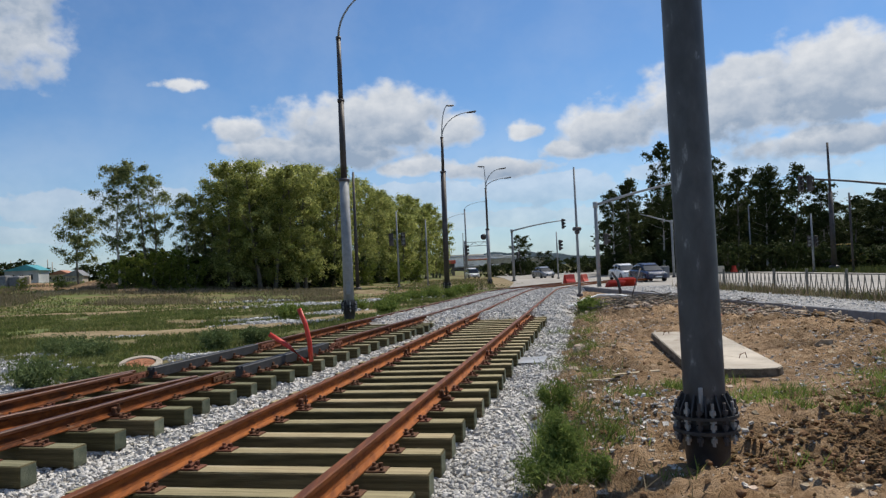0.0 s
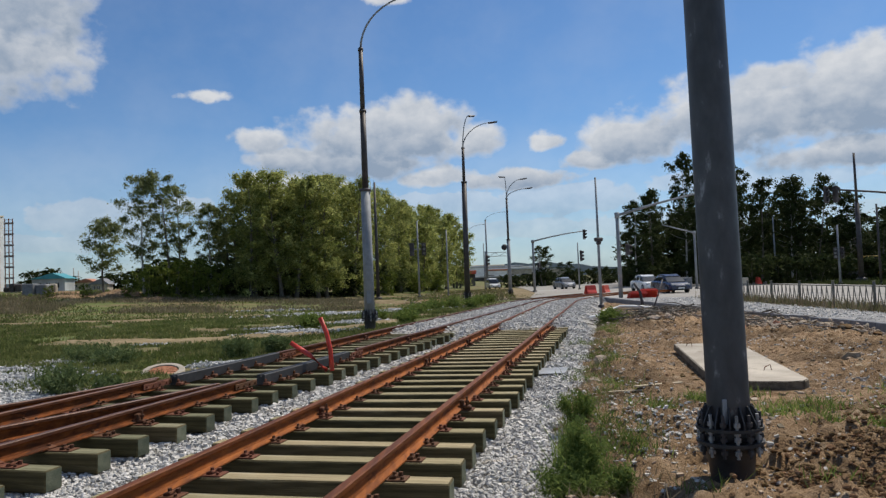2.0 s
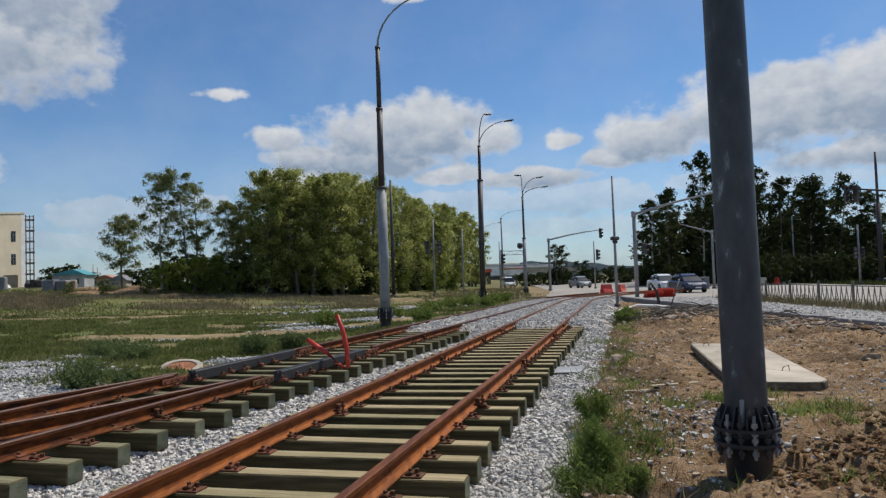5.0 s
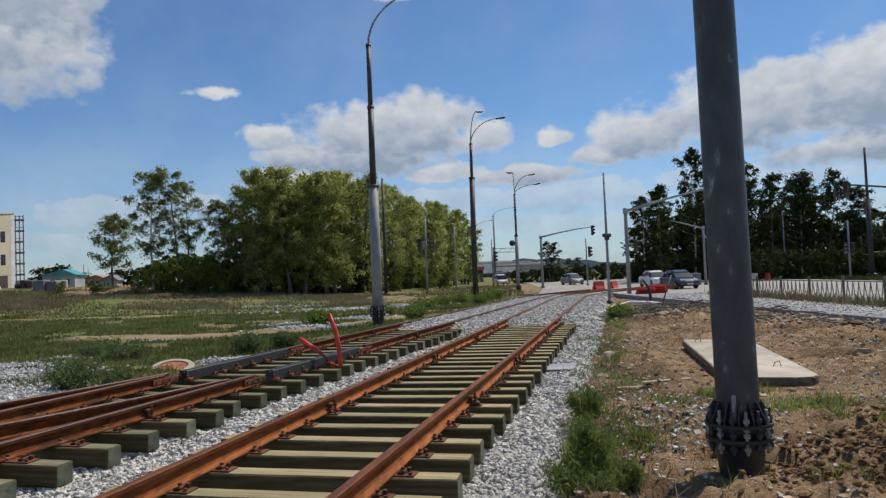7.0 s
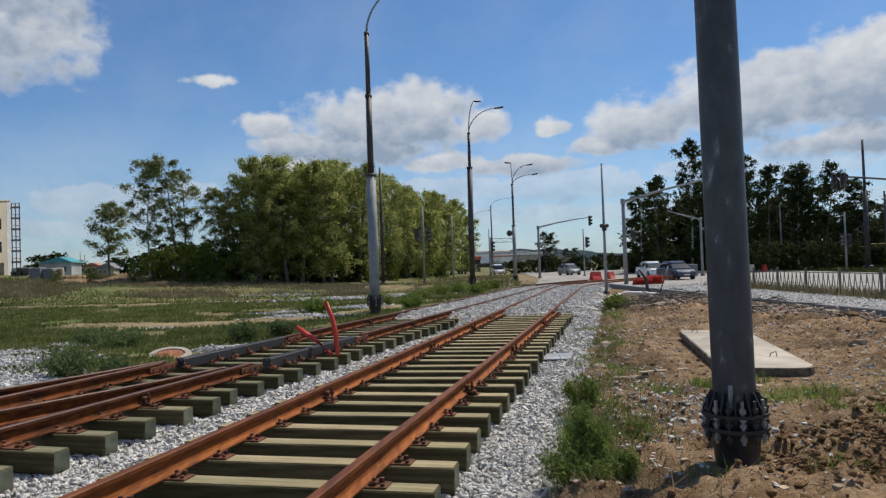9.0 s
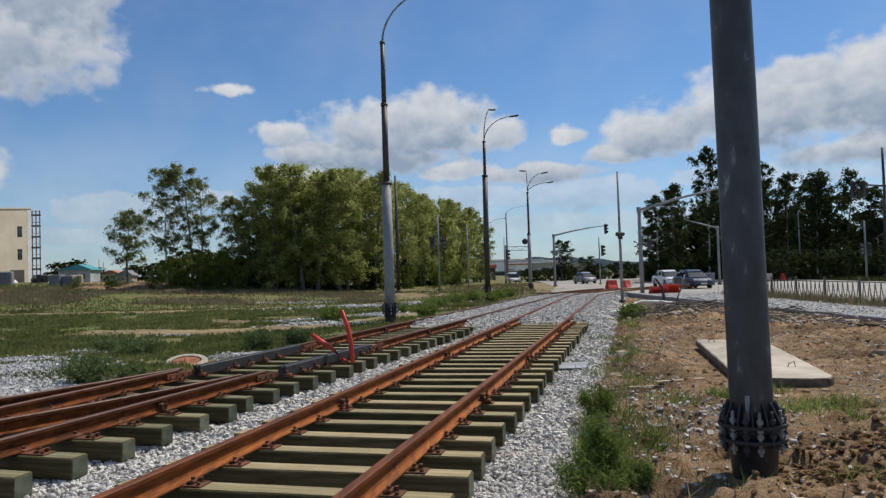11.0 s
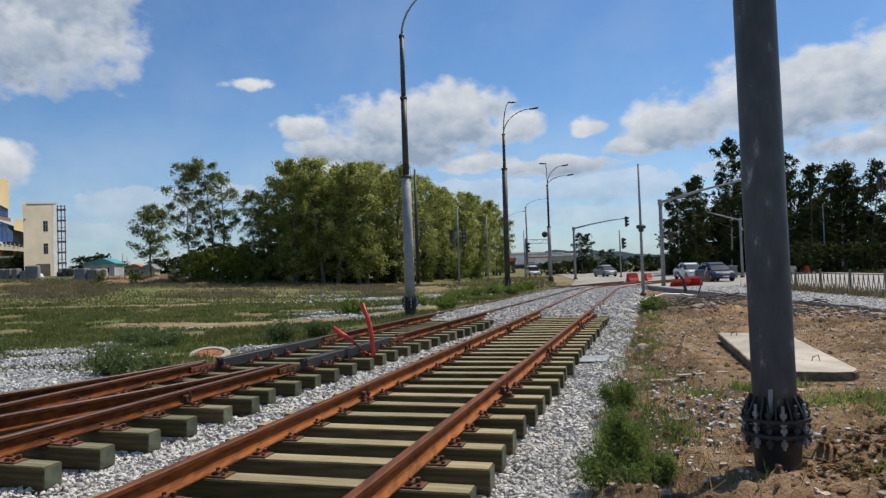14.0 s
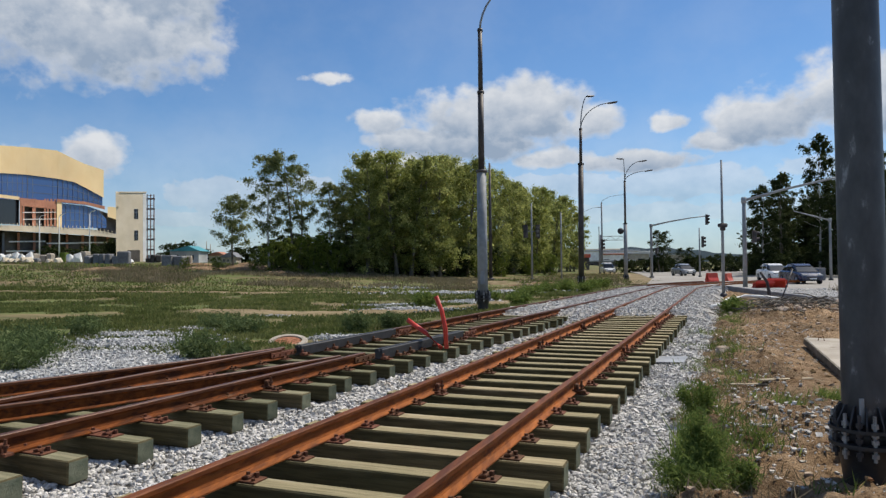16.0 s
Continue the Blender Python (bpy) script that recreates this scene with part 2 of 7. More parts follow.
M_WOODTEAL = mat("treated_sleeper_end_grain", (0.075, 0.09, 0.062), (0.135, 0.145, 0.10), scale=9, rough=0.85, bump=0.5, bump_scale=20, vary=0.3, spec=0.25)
M_RUST = mat("rusty_rail_steel", (0.17, 0.047, 0.008), (0.34, 0.105, 0.018), scale=5, rough=0.8, metal=0.0, bump=0.3, bump_scale=60, stretch=(4.0, 0.6, 4.0), spots=(0.12, 0.036, 0.010), spot_scale=2.2, spot_at=0.56, spec=0.3)
M_HEAD = mat("rolled_rail_head", (0.092, 0.026, 0.007), (0.175, 0.052, 0.012), scale=4, rough=0.62, metal=0.05, bump=0.15, bump_scale=40, stretch=(6.0, 0.3, 6.0), spots=(0.23, 0.088, 0.032), spot_scale=3.0, spot_at=0.6, spec=0.25)
M_RUSTDARK = mat("dark_rusty_rail_steel", (0.085, 0.024, 0.005), (0.225, 0.064, 0.011), scale=5, rough=0.8, metal=0.0, bump=0.3, bump_scale=60, stretch=(4.0, 0.6, 4.0), spots=(0.06, 0.019, 0.007), spot_scale=2.2, spot_at=0.50, spec=0.2)
M_HEADDARK = mat("dark_rail_head", (0.062, 0.019, 0.007), (0.125, 0.040, 0.013), scale=4, rough=0.5, metal=0.05, bump=0.15, bump_scale=40, stretch=(6.0, 0.3, 6.0), spots=(0.20, 0.095, 0.05), spot_scale=3.0, spot_at=0.62, spec=0.35)
M_PLATE = mat("rusty_fastening", (0.085, 0.032, 0.016), (0.17, 0.068, 0.032), scale=20, rough=0.85, metal=0.1, bump=0.3, spots=(0.22, 0.12, 0.07), spot_scale=12, spot_at=0.6, vary=0.2)
M_BLACK = mat("black_painted_steel", (0.018, 0.018, 0.02), (0.035, 0.034, 0.036), scale=7, rough=0.55, bump=0.15, spots=(0.06, 0.055, 0.05), spot_scale=4, spot_at=0.62, spec=0.5)
M_POLE = mat("galvanised_pole_steel", (0.052, 0.055, 0.062), (0.082, 0.086, 0.094), scale=2.6, rough=0.5, metal=0.2, bump=0.06, stretch=(2.6, 2.6, 1.2), spots=(0.25, 0.262, 0.28), spot_scale=2.6, spot_at=0.585, spec=0.5)
M_GALV = mat("grey_galvanised_steel", (0.22, 0.235, 0.25), (0.31, 0.325, 0.34), scale=3, rough=0.68, metal=0.1, bump=0.05, spots=(0.18, 0.19, 0.20), spot_scale=2, spot_at=0.6)
M_DULL = mat("weathered_dark_steel", (0.045, 0.04, 0.042), (0.085, 0.075, 0.075), scale=3, rough=0.6, metal=0.2, bump=0.1, spots=(0.17, 0.15, 0.15), spot_scale=2.5, spot_at=0.64)
M_BOLT = mat("zinc_bolt", (0.30, 0.30, 0.31), (0.42, 0.42, 0.43), scale=20, rough=0.45, metal=0.6, bump=0.05)
M_LENSG = mat("grey_signal_front", (0.25, 0.26, 0.27), (0.32, 0.33, 0.34), scale=6, rough=0.6, bump=0)
M_RED = mat("red_plastic", (0.52, 0.035, 0.02), (0.62, 0.055, 0.03), scale=4, rough=0.45, bump=0.05, spots=(0.40, 0.04, 0.03), spot_scale=3, spot_at=0.62, spec=0.5)
M_ORANGE = mat("faded_red_plastic", (0.55, 0.09, 0.055), (0.63, 0.13, 0.085), scale=3, rough=0.55, bump=0.1, spots=(0.42, 0.22, 0.18), spot_scale=2, spot_at=0.62)
M_COVER = mat("rusted_manhole_iron", (0.30, 0.115, 0.055), (0.40, 0.175, 0.09), scale=8, rough=0.85, bump=0.5, spots=(0.16, 0.09, 0.06), spot_scale=4, spot_at=0.62)
M_BARK = mat("tree_bark", (0.10, 0.085, 0.065), (0.20, 0.18, 0.15), scale=3, rough=0.95, bump=0.6, stretch=(3, 3, 0.8))
M_BIRCH = mat("birch_bark", (0.38, 0.37, 0.34), (0.52, 0.50, 0.47), scale=2, rough=0.85, bump=0.3, stretch=(0.7, 0.7, 3.0), spots=(0.05, 0.045, 0.04), spot_scale=3, spot_at=0.57)
M_LEAF = leaf_mat("broad_tree_leaves", (0.185, 0.222, 0.055), (0.46, 0.485, 0.18), 0.55)
M_LEAFB = leaf_mat("birch_leaves", (0.125, 0.160, 0.056), (0.29, 0.315, 0.145), 0.38)
# leaf colour darkened to hold the shade of backlit trees
M_LEAFD = leaf_mat("shade_dark_tree_leaves", (0.030, 0.045, 0.015), (0.072, 0.088, 0.034), 0.30, 0.25)
M_LEAFY = leaf_mat("young_shrub_leaves", (0.100, 0.140, 0.026), (0.22, 0.26, 0.06), 0.42)
M_WEED = leaf_mat("weed_leaves", (0.11, 0.16, 0.036), (0.21, 0.27, 0.075), 0.4)
M_GRASS = leaf_mat("meadow_grass", (0.095, 0.125, 0.034), (0.19, 0.205, 0.078), 0.35, 0.3)
# roadside grass with the wood's shade put into its colour
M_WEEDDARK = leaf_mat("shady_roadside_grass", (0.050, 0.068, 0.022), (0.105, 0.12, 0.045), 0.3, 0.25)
M_STRAW = leaf_mat("dry_straw_grass", (0.19, 0.155, 0.095), (0.31, 0.255, 0.16), 0.25)
M_DRYWEED = leaf_mat("seeding_weed_stalks", (0.16, 0.140, 0.082), (0.27, 0.228, 0.15), 0.3)
M_CREAM = mat("cream_facade_panel", (0.80, 0.60, 0.32), (0.84, 0.65, 0.37), scale=0.3, rough=0.7, bump=0.03, spots=(0.78, 0.58, 0.31), spot_scale=0.2, spot_at=0.6)
M_PALE = mat("pale_render", (0.60, 0.515, 0.38), (0.67, 0.585, 0.45), scale=0.5, rough=0.85, bump=0.05)
M_WHITE = mat("white_panel", (0.70, 0.70, 0.68), (0.80, 0.80, 0.78), scale=1.5, rough=0.7, bump=0.05, spots=(0.55, 0.54, 0.52), spot_scale=1.0, spot_at=0.62)
M_GLASSB = glass_mat("blue_facade_glass", (0.030, 0.085, 0.26), 0.10, 0.7)
M_GLASSD = glass_mat("dark_window_glass", (0.012, 0.014, 0.018), 0.12, 0.4)
M_MULL = mat("facade_mullion", (0.10, 0.12, 0.16), (0.14, 0.16, 0.20), scale=2, rough=0.5, bump=0)
M_BRICKRED = mat("red_brickwork_frame", (0.36, 0.15, 0.09), (0.46, 0.22, 0.14), scale=3, rough=0.9, bump=0.2)
# dark wall colour that carries the shade of recesses and canopy
M_SHADOWWALL = mat("shadow_dark_wall", (0.06, 0.055, 0.05), (0.12, 0.11, 0.10), scale=0.6, rough=0.95, bump=0.1)
M_TEAL = mat("teal_roof_sheet", (0.05, 0.26, 0.30), (0.08, 0.33, 0.37), scale=2, rough=0.55, bump=0.05)
M_HUT = mat("grey_hut_wall", (0.36, 0.37, 0.38), (0.44, 0.45, 0.46), scale=1.2, rough=0.85, bump=0.1)
# machine yellow dimmed so that its colour carries the trees' shade
M_YELLOW = mat("shaded_yellow_machine_paint", (0.30, 0.185, 0.02), (0.36, 0.23, 0.035), scale=2, rough=0.6, bump=0.05, spots=(0.30, 0.20, 0.06), spot_scale=2, spot_at=0.62)
M_CARW = mat("white_car_paint", (0.70, 0.71, 0.72), (0.76, 0.77, 0.78), scale=1, rough=0.28, bump=0, spec=0.6)
M_CARB = mat("dark_blue_car_paint", (0.022, 0.032, 0.075), (0.03, 0.042, 0.09), scale=1, rough=0.25, bump=0, spec=0.7)
M_CARG = mat("silver_car_paint", (0.30, 0.31, 0.33), (0.36, 0.37, 0.39), scale=1, rough=0.3, metal=0.4, bump=0, spec=0.6)
M_TYRE = mat("tyre_rubber", (0.018, 0.018, 0.018), (0.03, 0.03, 0.03), scale=8, rough=0.85, bump=0.1)
M_FENCE = mat("painted_fence_iron", (0.125, 0.122, 0.104), (0.19, 0.182, 0.158), scale=6, rough=0.75, bump=0.1, spots=(0.18, 0.15, 0.115), spot_scale=5, spot_at=0.6)
# ridge forest tinted bluish: distance haze painted into its colour
M_HILL = mat("hazed_far_forest", (0.040, 0.056, 0.068), (0.058, 0.078, 0.090), scale=0.03, rough=1.0, bump=0, spec=0.0)
M_PLANK = mat("bleached_wood", (0.42, 0.34, 0.22), (0.52, 0.44, 0.31), scale=8, rough=0.9, bump=0.3, stretch=(0.4, 4, 4))
M_SHEET = mat("translucent_plastic_sheet", (0.27, 0.275, 0.28), (0.36, 0.365, 0.37), scale=3, rough=0.5, bump=0.1)

# ---- helpers of this scene ----


def link_mesh(name, me, material, parent=None, label=""):
    for k in material if isinstance(material, (list, tuple)) else [material]:
        me.materials.append(k)
    ob = new(name, me)
    if parent is not None:
        ob.parent = parent
    if label:
        ob["label"] = label
    return ob


def part(name, bm, material, parent=None, label="", smooth=False):
    me = bpy.data.meshes.new(name)
    bmesh.ops.recalc_face_normals(bm, faces=bm.faces)
    bm.to_mesh(me)
    bm.free()
    if smooth:
        for f in me.polygons:
            f.use_smooth = True
    return link_mesh(name, me, material, parent, label)


def from_arrays(name, verts, faces, material, parent=None, smooth=False, label=""):
    """One mesh from arrays of corners and of faces with the same number of corners each."""
    verts, faces = np.asarray(verts, dtype=np.float32), np.asarray(faces, dtype=np.int32)
    me = bpy.data.meshes.new(name)
    n, k = faces.shape
    me.vertices.add(len(verts))
    me.vertices.foreach_set("co", verts.ravel())
    me.loops.add(n * k)
    me.loops.foreach_set("vertex_index", faces.ravel())
    me.polygons.add(n)
    me.polygons.foreach_set("loop_start", np.arange(0, n * k, k, dtype=np.int32))
    me.polygons.foreach_set("loop_total", np.full(n, k, dtype=np.int32))
    me.polygons.foreach_set("use_smooth", np.full(n, smooth, dtype=bool))
    me.update(calc_edges=True)
    me.validate()
    return link_mesh(name, me, material, parent, label)


def root(name, m, label, category, group="", kind=""):
    ob = new(name)
    ob.matrix_world = m
    return tagged(ob, label, category, group, kind)


def add_box(bm, c, size, turn=None, bevel=0.0):
    r = bmesh.ops.create_cube(bm, size=1)
    vs = r["verts"]
    bmesh.ops.scale(bm, vec=size, verts=vs)
    if bevel:
        es = list({e for v in vs for e in v.link_edges})
        out = bmesh.ops.bevel(bm, geom=es, offset=bevel, segments=1, affect="EDGES")
        vs = list({v for f in out["faces"] for v in f.verts} | {v for v in vs if v.is_valid})
    if turn is not None:
        bmesh.ops.rotate(bm, verts=vs, matrix=turn.to_3x3())
    bmesh.ops.translate(bm, vec=c, verts=vs)
    return vs


def add_tube(bm, pts, radii, seg=12, cap=True):
    """A round tube through pts with a radius at each."""
    rings = []
    pts = [Vector(p) for p in pts]
    for i, p in enumerate(pts):
        d = (pts[min(i + 1, len(pts) - 1)] - pts[max(i - 1, 0)]).normalized()
        a = d.orthogonal().normalized() if abs(d.z) < 0.95 else (Vector((1, 0, 0)) - d * d.x).normalized()
        b = d.cross(a)
        r = radii[i] if isinstance(radii, (list, tuple)) else radii
        rings.append([bm.verts.new(p + (a * math.cos(2 * math.pi * k / seg) + b * math.sin(2 * math.pi * k / seg)) * r) for k in range(seg)])
    for q, w in zip(rings, rings[1:]):
        for k in range(seg):
            bm.faces.new((q[k], q[(k + 1) % seg], w[(k + 1) % seg], w[k]))
    if cap:
        bm.faces.new(rings[0][::-1])
        bm.faces.new(rings[-1])


def tube(name, pts, radii, material, parent=None, seg=12, label=""):
    bm = bmesh.new()
    add_tube(bm, pts, radii, seg)
    return part(name, bm, material, parent, label, smooth=seg > 7)


def box(name, c, size, material, parent=None, bevel=0.0, turn=None, label=""):
    bm = bmesh.new()
    add_box(bm, c, size, turn, bevel)
    return part(name, bm, material, parent, label)


def step(a, b, v):
    v = np.clip((v - a) / (b - a), 0, 1)
    return v * v * (3 - 2 * v)


def wave(x, y, s, seed=0.0):
    """Smooth noise about 0 for arrays of places."""
    return np.array([noise.fractal((a * s + seed, b * s - seed, seed), 0.9, 2.1, 4) for a, b in zip(np.ravel(x), np.ravel(y))]).reshape(np.shape(x))


def centre1(y):
    return -0.945 + 0.2004 * (y - 8.8)


def land(x, y):
    """The height of the ground: level along the tracks, rising to the far meadow and the building site."""
    u = -(x - centre1(y)) * 0.98
    return 1.9 * step(13, 48, u) * step(25, 80, y) + 1.2 * step(60, 110, u) * step(30, 90, y)


def land_at(x, y):
    return float(land(np.float64(x), np.float64(y)))


def sheet(name, xs, ys, height, material, keep=None, smooth=True):
    """A surface over the places xs (across, may shift with y) and ys."""
    X, Y = (np.meshgrid(xs, ys) if np.ndim(xs) == 1 else (xs, ys))
    Z = height(X, Y)
    n, m = X.shape
    idx = np.arange(n * m).reshape(n, m)
    f = np.stack([idx[:-1, :-1], idx[:-1, 1:], idx[1:, 1:], idx[1:, :-1]], -1).reshape(-1, 4)
    if keep is not None:
        f = f[keep(X, Y)[:-1, :-1].ravel()]
    return from_arrays(name, np.stack([X, Y, Z], -1).reshape(-1, 3), f, material, smooth=smooth)


# ---- tracks: centre lines ----
BED_RISE = (20.6, 23.0)


def run(x0, y0, heading, straight, radius, arc, stepping=0.5):
    """A line of places and headings that runs straight and then bends; a negative radius bends to the left."""
    out, x, y, h, s = [], x0, y0, math.radians(heading), 0.0
    while s < straight + arc:
        out.append((x, y, h))
        if s >= straight:
            h += stepping / radius
        x += math.sin(h) * stepping
        y += math.cos(h) * stepping
        s += stepping
    return out


TRACK1 = run(centre1(0.6), 0.6, math.degrees(math.atan(0.2004)), 39.5, 34, 22)
C2 = lambda y: -5.18 + 0.2406 * (y - 7.1)
H2 = math.degrees(math.atan(0.2406))
TRACK2 = run(C2(1.0), 1.0, H2, 41.0, 38, 16)
BRANCH = [(x, y, h + math.pi) for x, y, h in run(C2(13.3), 13.3, H2 + 180, 0, 22, 10)]


def bed_height(X, Y):
    return -0.05 + 0.32 * step(BED_RISE[0], BED_RISE[1], Y)


# ---- the ground ----
xs = np.concatenate([-np.geomspace(2600, 60, 14), np.arange(-58, 60, 1.5), np.geomspace(60, 2600, 14)])
ys = np.concatenate([-np.geomspace(2600, 10, 12), np.arange(-8, 150, 1.5), np.geomspace(152, 2600, 16)])
ground = sheet("ground", xs, ys, lambda X, Y: land(X, Y) - 0.09 - 0.14 * (step(-4.5, -3.0, X - 0.24 * Y) * (1 - step(8.0, 9.0, X)) * (1 - step(5.0, 9.0, Y))) + 0.06 * wave(X, Y, 0.35, 3.0) * (np.hypot(X, Y) < 200), M_FIELD)
tagged(ground, "dry grassy meadow ground with bare patches", "ground", kind="structure")

# ballast of both tracks, up to the foot of the rails far off
ys = np.concatenate([np.arange(-2, 24, 0.2), np.arange(24, 60, 0.6)])
left, right = C2(ys) - 1.75, centre1(ys) + 2.25
left, right = left + 0.18 * np.sin(ys * 0.9) + 0.12 * np.sin(ys * 2.3), right + 0.12 * np.sin(ys * 1.1) + 0.08 * np.sin(ys * 2.9)
tt = np.linspace(0, 1, 46)
BX, BY = left[:, None] * (1 - tt) + right[:, None] * tt, np.repeat(ys[:, None], 46, 1)
shift = np.where(BY > 38, (BY - 38) ** 2 * 0.012, 0)
edge = np.minimum(tt, 1 - tt)[None, :] * (right - left)[:, None]
bed = sheet("ballast_bed", BX + shift, BY, lambda X, Y: -0.022 + bed_height(X, BY) * step(0, 0.8, edge) - 0.08 * step(0.35, 0.0, edge) + 0.008 * wave(BX, BY, 2.5) - 0.35 * step(-1.0, -2.0, Y), M_BED)
tagged(bed, "light grey crushed stone ballast under the tracks", "ballast", kind="structure")

# bare clay between the ballast and the kerb


def kerb_x(y):
    return 10.15 - 0.075 * (y - 16.7) + 0.0008 * (y - 16.7) ** 2


ys = np.concatenate([np.arange(-4, 2, 0.5), np.arange(2, 4.6, 0.2), np.arange(4.6, 9.0, 0.05), np.arange(9.0, 16, 0.085), np.arange(16, 47, 0.2)])
tt = np.linspace(0, 1, 170)
lx, rx = centre1(ys) + 2.1, kerb_x(ys) - 0.04
SX, SY = lx[:, None] * (1 - tt) + np.maximum(rx, lx + 0.5)[:, None] * tt, np.repeat(ys[:, None], 170, 1)


def soil_height(X, Y):
    e = X - (centre1(Y) + 2.1)
    z = 0.02 + 0.10 * step(0.0, 1.2, e) + 0.10 * wave(X, Y, 0.55, 1.0) + 0.085 * wave(X, Y, 2.2, 5.0) + 0.06 * wave(X, Y, 6.0, 9.0) + 0.035 * wave(X, Y, 11.0, 2.0) - 0.5 * step(-3.0, -4.0, Y)
    z = z + 0.13 * wave(X, Y, 4.2, 3.0) * np.exp(-((X - 4.0) / 1.4) ** 2 - ((Y - 6.3) / 1.2) ** 2)
    z = z - 0.10 * step(0.25, 0.0, e) + 0.22 * np.exp(-((X - 6.6) / 1.6) ** 2 - ((Y - 24.0) / 1.7) ** 2)
    z = z + 0.16 * np.exp(-((X - 9.0) / 0.9) ** 2 - ((Y - 22.0) / 5.0) ** 2) + 0.12 * np.exp(-((X - 3.6) / 1.1) ** 2 - ((Y - 6.4) / 0.9) ** 2)
    fx, fy = (X - 4.56) * 0.986 - (Y - 12.8) * 0.165, (X - 4.56) * 0.165 + (Y - 12.8) * 0.986
    hollow = step(1.5, 0.8, np.abs(fx)) * step(-5.2, -3.0, fy) * step(3.2, 2.6, fy)
    z = z * (1 - hollow) + np.minimum(z, 0.03) * hollow
    z = z * (0.25 + 0.75 * step(0.1, 1.1, kerb_x(Y) - X))
    pit = np.hypot(X - 2.11, Y - 6.01)
    return np.where(pit < 0.5, np.minimum(z, 0.02 + 0.05 * pit), z) * step(0.0, 0.4, kerb_x(Y) + 0.3 - X)


soil = sheet("soil_bank", SX, SY, soil_height, M_SOIL)
tagged(soil, "bare brown clay soil dug over beside the ballast", "soil", kind="structure")


def flat_piece(name, outline, z, material, thick=0.05):
    bm = bmesh.new()
    f = bm.faces.new([bm.verts.new((x, y, z)) for x, y in outline])
    r = bmesh.ops.extrude_face_region(bm, geom=[f])
    bmesh.ops.translate(bm, vec=(0, 0, -thick - 0.1), verts=[v for v in r["geom"] if isinstance(v, bmesh.types.BMVert)])
    return part(name, bm, material)


road = flat_piece("road", [(14.0, -40), (14.0, 41), (12.0, 46.5), (8.4, 52), (5.4, 60), (7.6, 78), (9.0, 112), (10, 170), (36, 175), (34.5, 120), (33.5, 80), (32.5, 60), (32, 52), (31, -40)], 0.035, M_ROAD)
tagged(road, "pale dusty asphalt road and crossing", "road", kind="structure")
kys = np.arange(4, 46.1, 1.0)
pave = flat_piece("pavement", [(kerb_x(y) + 0.1, y) for y in kys] + [(13.75, 42), (13.75, 4)], 0.22, M_PAVE, 0.25)
tagged(pave, "unfinished pavement bed of pale crushed stone", "pavement", kind="structure")
kerb = tagged(new("kerb"), "grey concrete kerb stones along the unfinished pavement", "kerb", kind="structure")
for k, y in enumerate(kys[:-1]):
    a = math.atan2(kerb_x(y + 1) - kerb_x(y), 1.0)
    bm = bmesh.new()
    add_box(bm, (0, 0, 0.0), (0.16, 0.985, 0.40), None, 0.015)
    st = part("kerb_stone", bm, M_KERB, kerb)
    st.matrix_world = pose((kerb_x(y) + kerb_x(y + 1)) / 2, y + 0.5, 0.10 + 0.008 * math.sin(k * 2.7), 0, 0, -math.degrees(a))
# the far kerb of the pavement, by the fence, and the kerb round the crossing
far_kerb = tagged(new("road_kerb"), "pale concrete kerb at the edge of the road", "kerb", kind="structure")
for k in range(24):
    bm = bmesh.new()
    add_box(bm, (0, 0, 0), (0.15, 1.48, 0.36), None, 0.015)
    st = part("kerb_stone", bm, M_KERB, far_kerb)
    st.matrix_world = pose(13.85, 4.8 + 1.5 * k, 0.03)
verge = flat_piece("verge", [(9.0, 78), (7.6, 79), (9, 112), (4, 140), (-14, 140), (-12, 84), (0, 62), (4.9, 60.3)], 0.012, M_PATH)
tagged(verge, "trodden earth verge beside the road", "verge", kind="structure")

# trodden strips across the meadow


STRIPS = []


def trodden(name, line, width):
    pts = np.array(line, dtype=float)
    STRIPS.append((pts, width))
    s = np.linspace(0, len(pts) - 1, 160)
    cx, cy = np.interp(s, range(len(pts)), pts[:, 0]), np.interp(s, range(len(pts)), pts[:, 1])
    w = width * (0.7 + 0.5 * np.abs(np.sin(s * 2.1 + 1)) + 0.25 * np.sin(s * 7))
    T = np.linspace(-0.5, 0.5, 14)
    X = cx[:, None] + 0 * T
    Y = cy[:, None] + w[:, None] * T
    ob = sheet(name, X, Y, lambda a, b: land(a, b) - 0.115 + 0.11 * (1 - 4 * T * T)[None, :] + 0.06 * wave(X, Y, 0.8, 4.0), M_PATH)
    return tagged(ob, "trodden strip of bare light earth in the meadow", "path", kind="structure")


trodden("dirt_path", [(-60, 42), (-38, 40), (-20, 42), (-9, 46), (-3, 52)], 1.9)
trodden("dirt_path", [(-39, 52.4), (-36, 53.2), (-33, 53.9)], 2.2)
trodden("dirt_path", [(-15, 27), (-10, 25.5), (-6.4, 27), (-4.4, 31), (-2.2, 38)], 3.6)


# ---- rails, sleepers and fastenings ----
RAIL_Z = 0.185
HEAD = [(-0.036, 0.128), (0.036, 0.128), (0.037, 0.158), (0.028, 0.166), (-0.028, 0.166), (-0.037, 0.158)]
BODY = [(-0.066, 0.0), (0.066, 0.0), (0.066, 0.011), (0.014, 0.027), (0.009, 0.045), (0.009, 0.112), (0.03, 0.129), (-0.03, 0.129), (-0.009, 0.112), (-0.009, 0.045), (-0.014, 0.027), (-0.066, 0.011)]
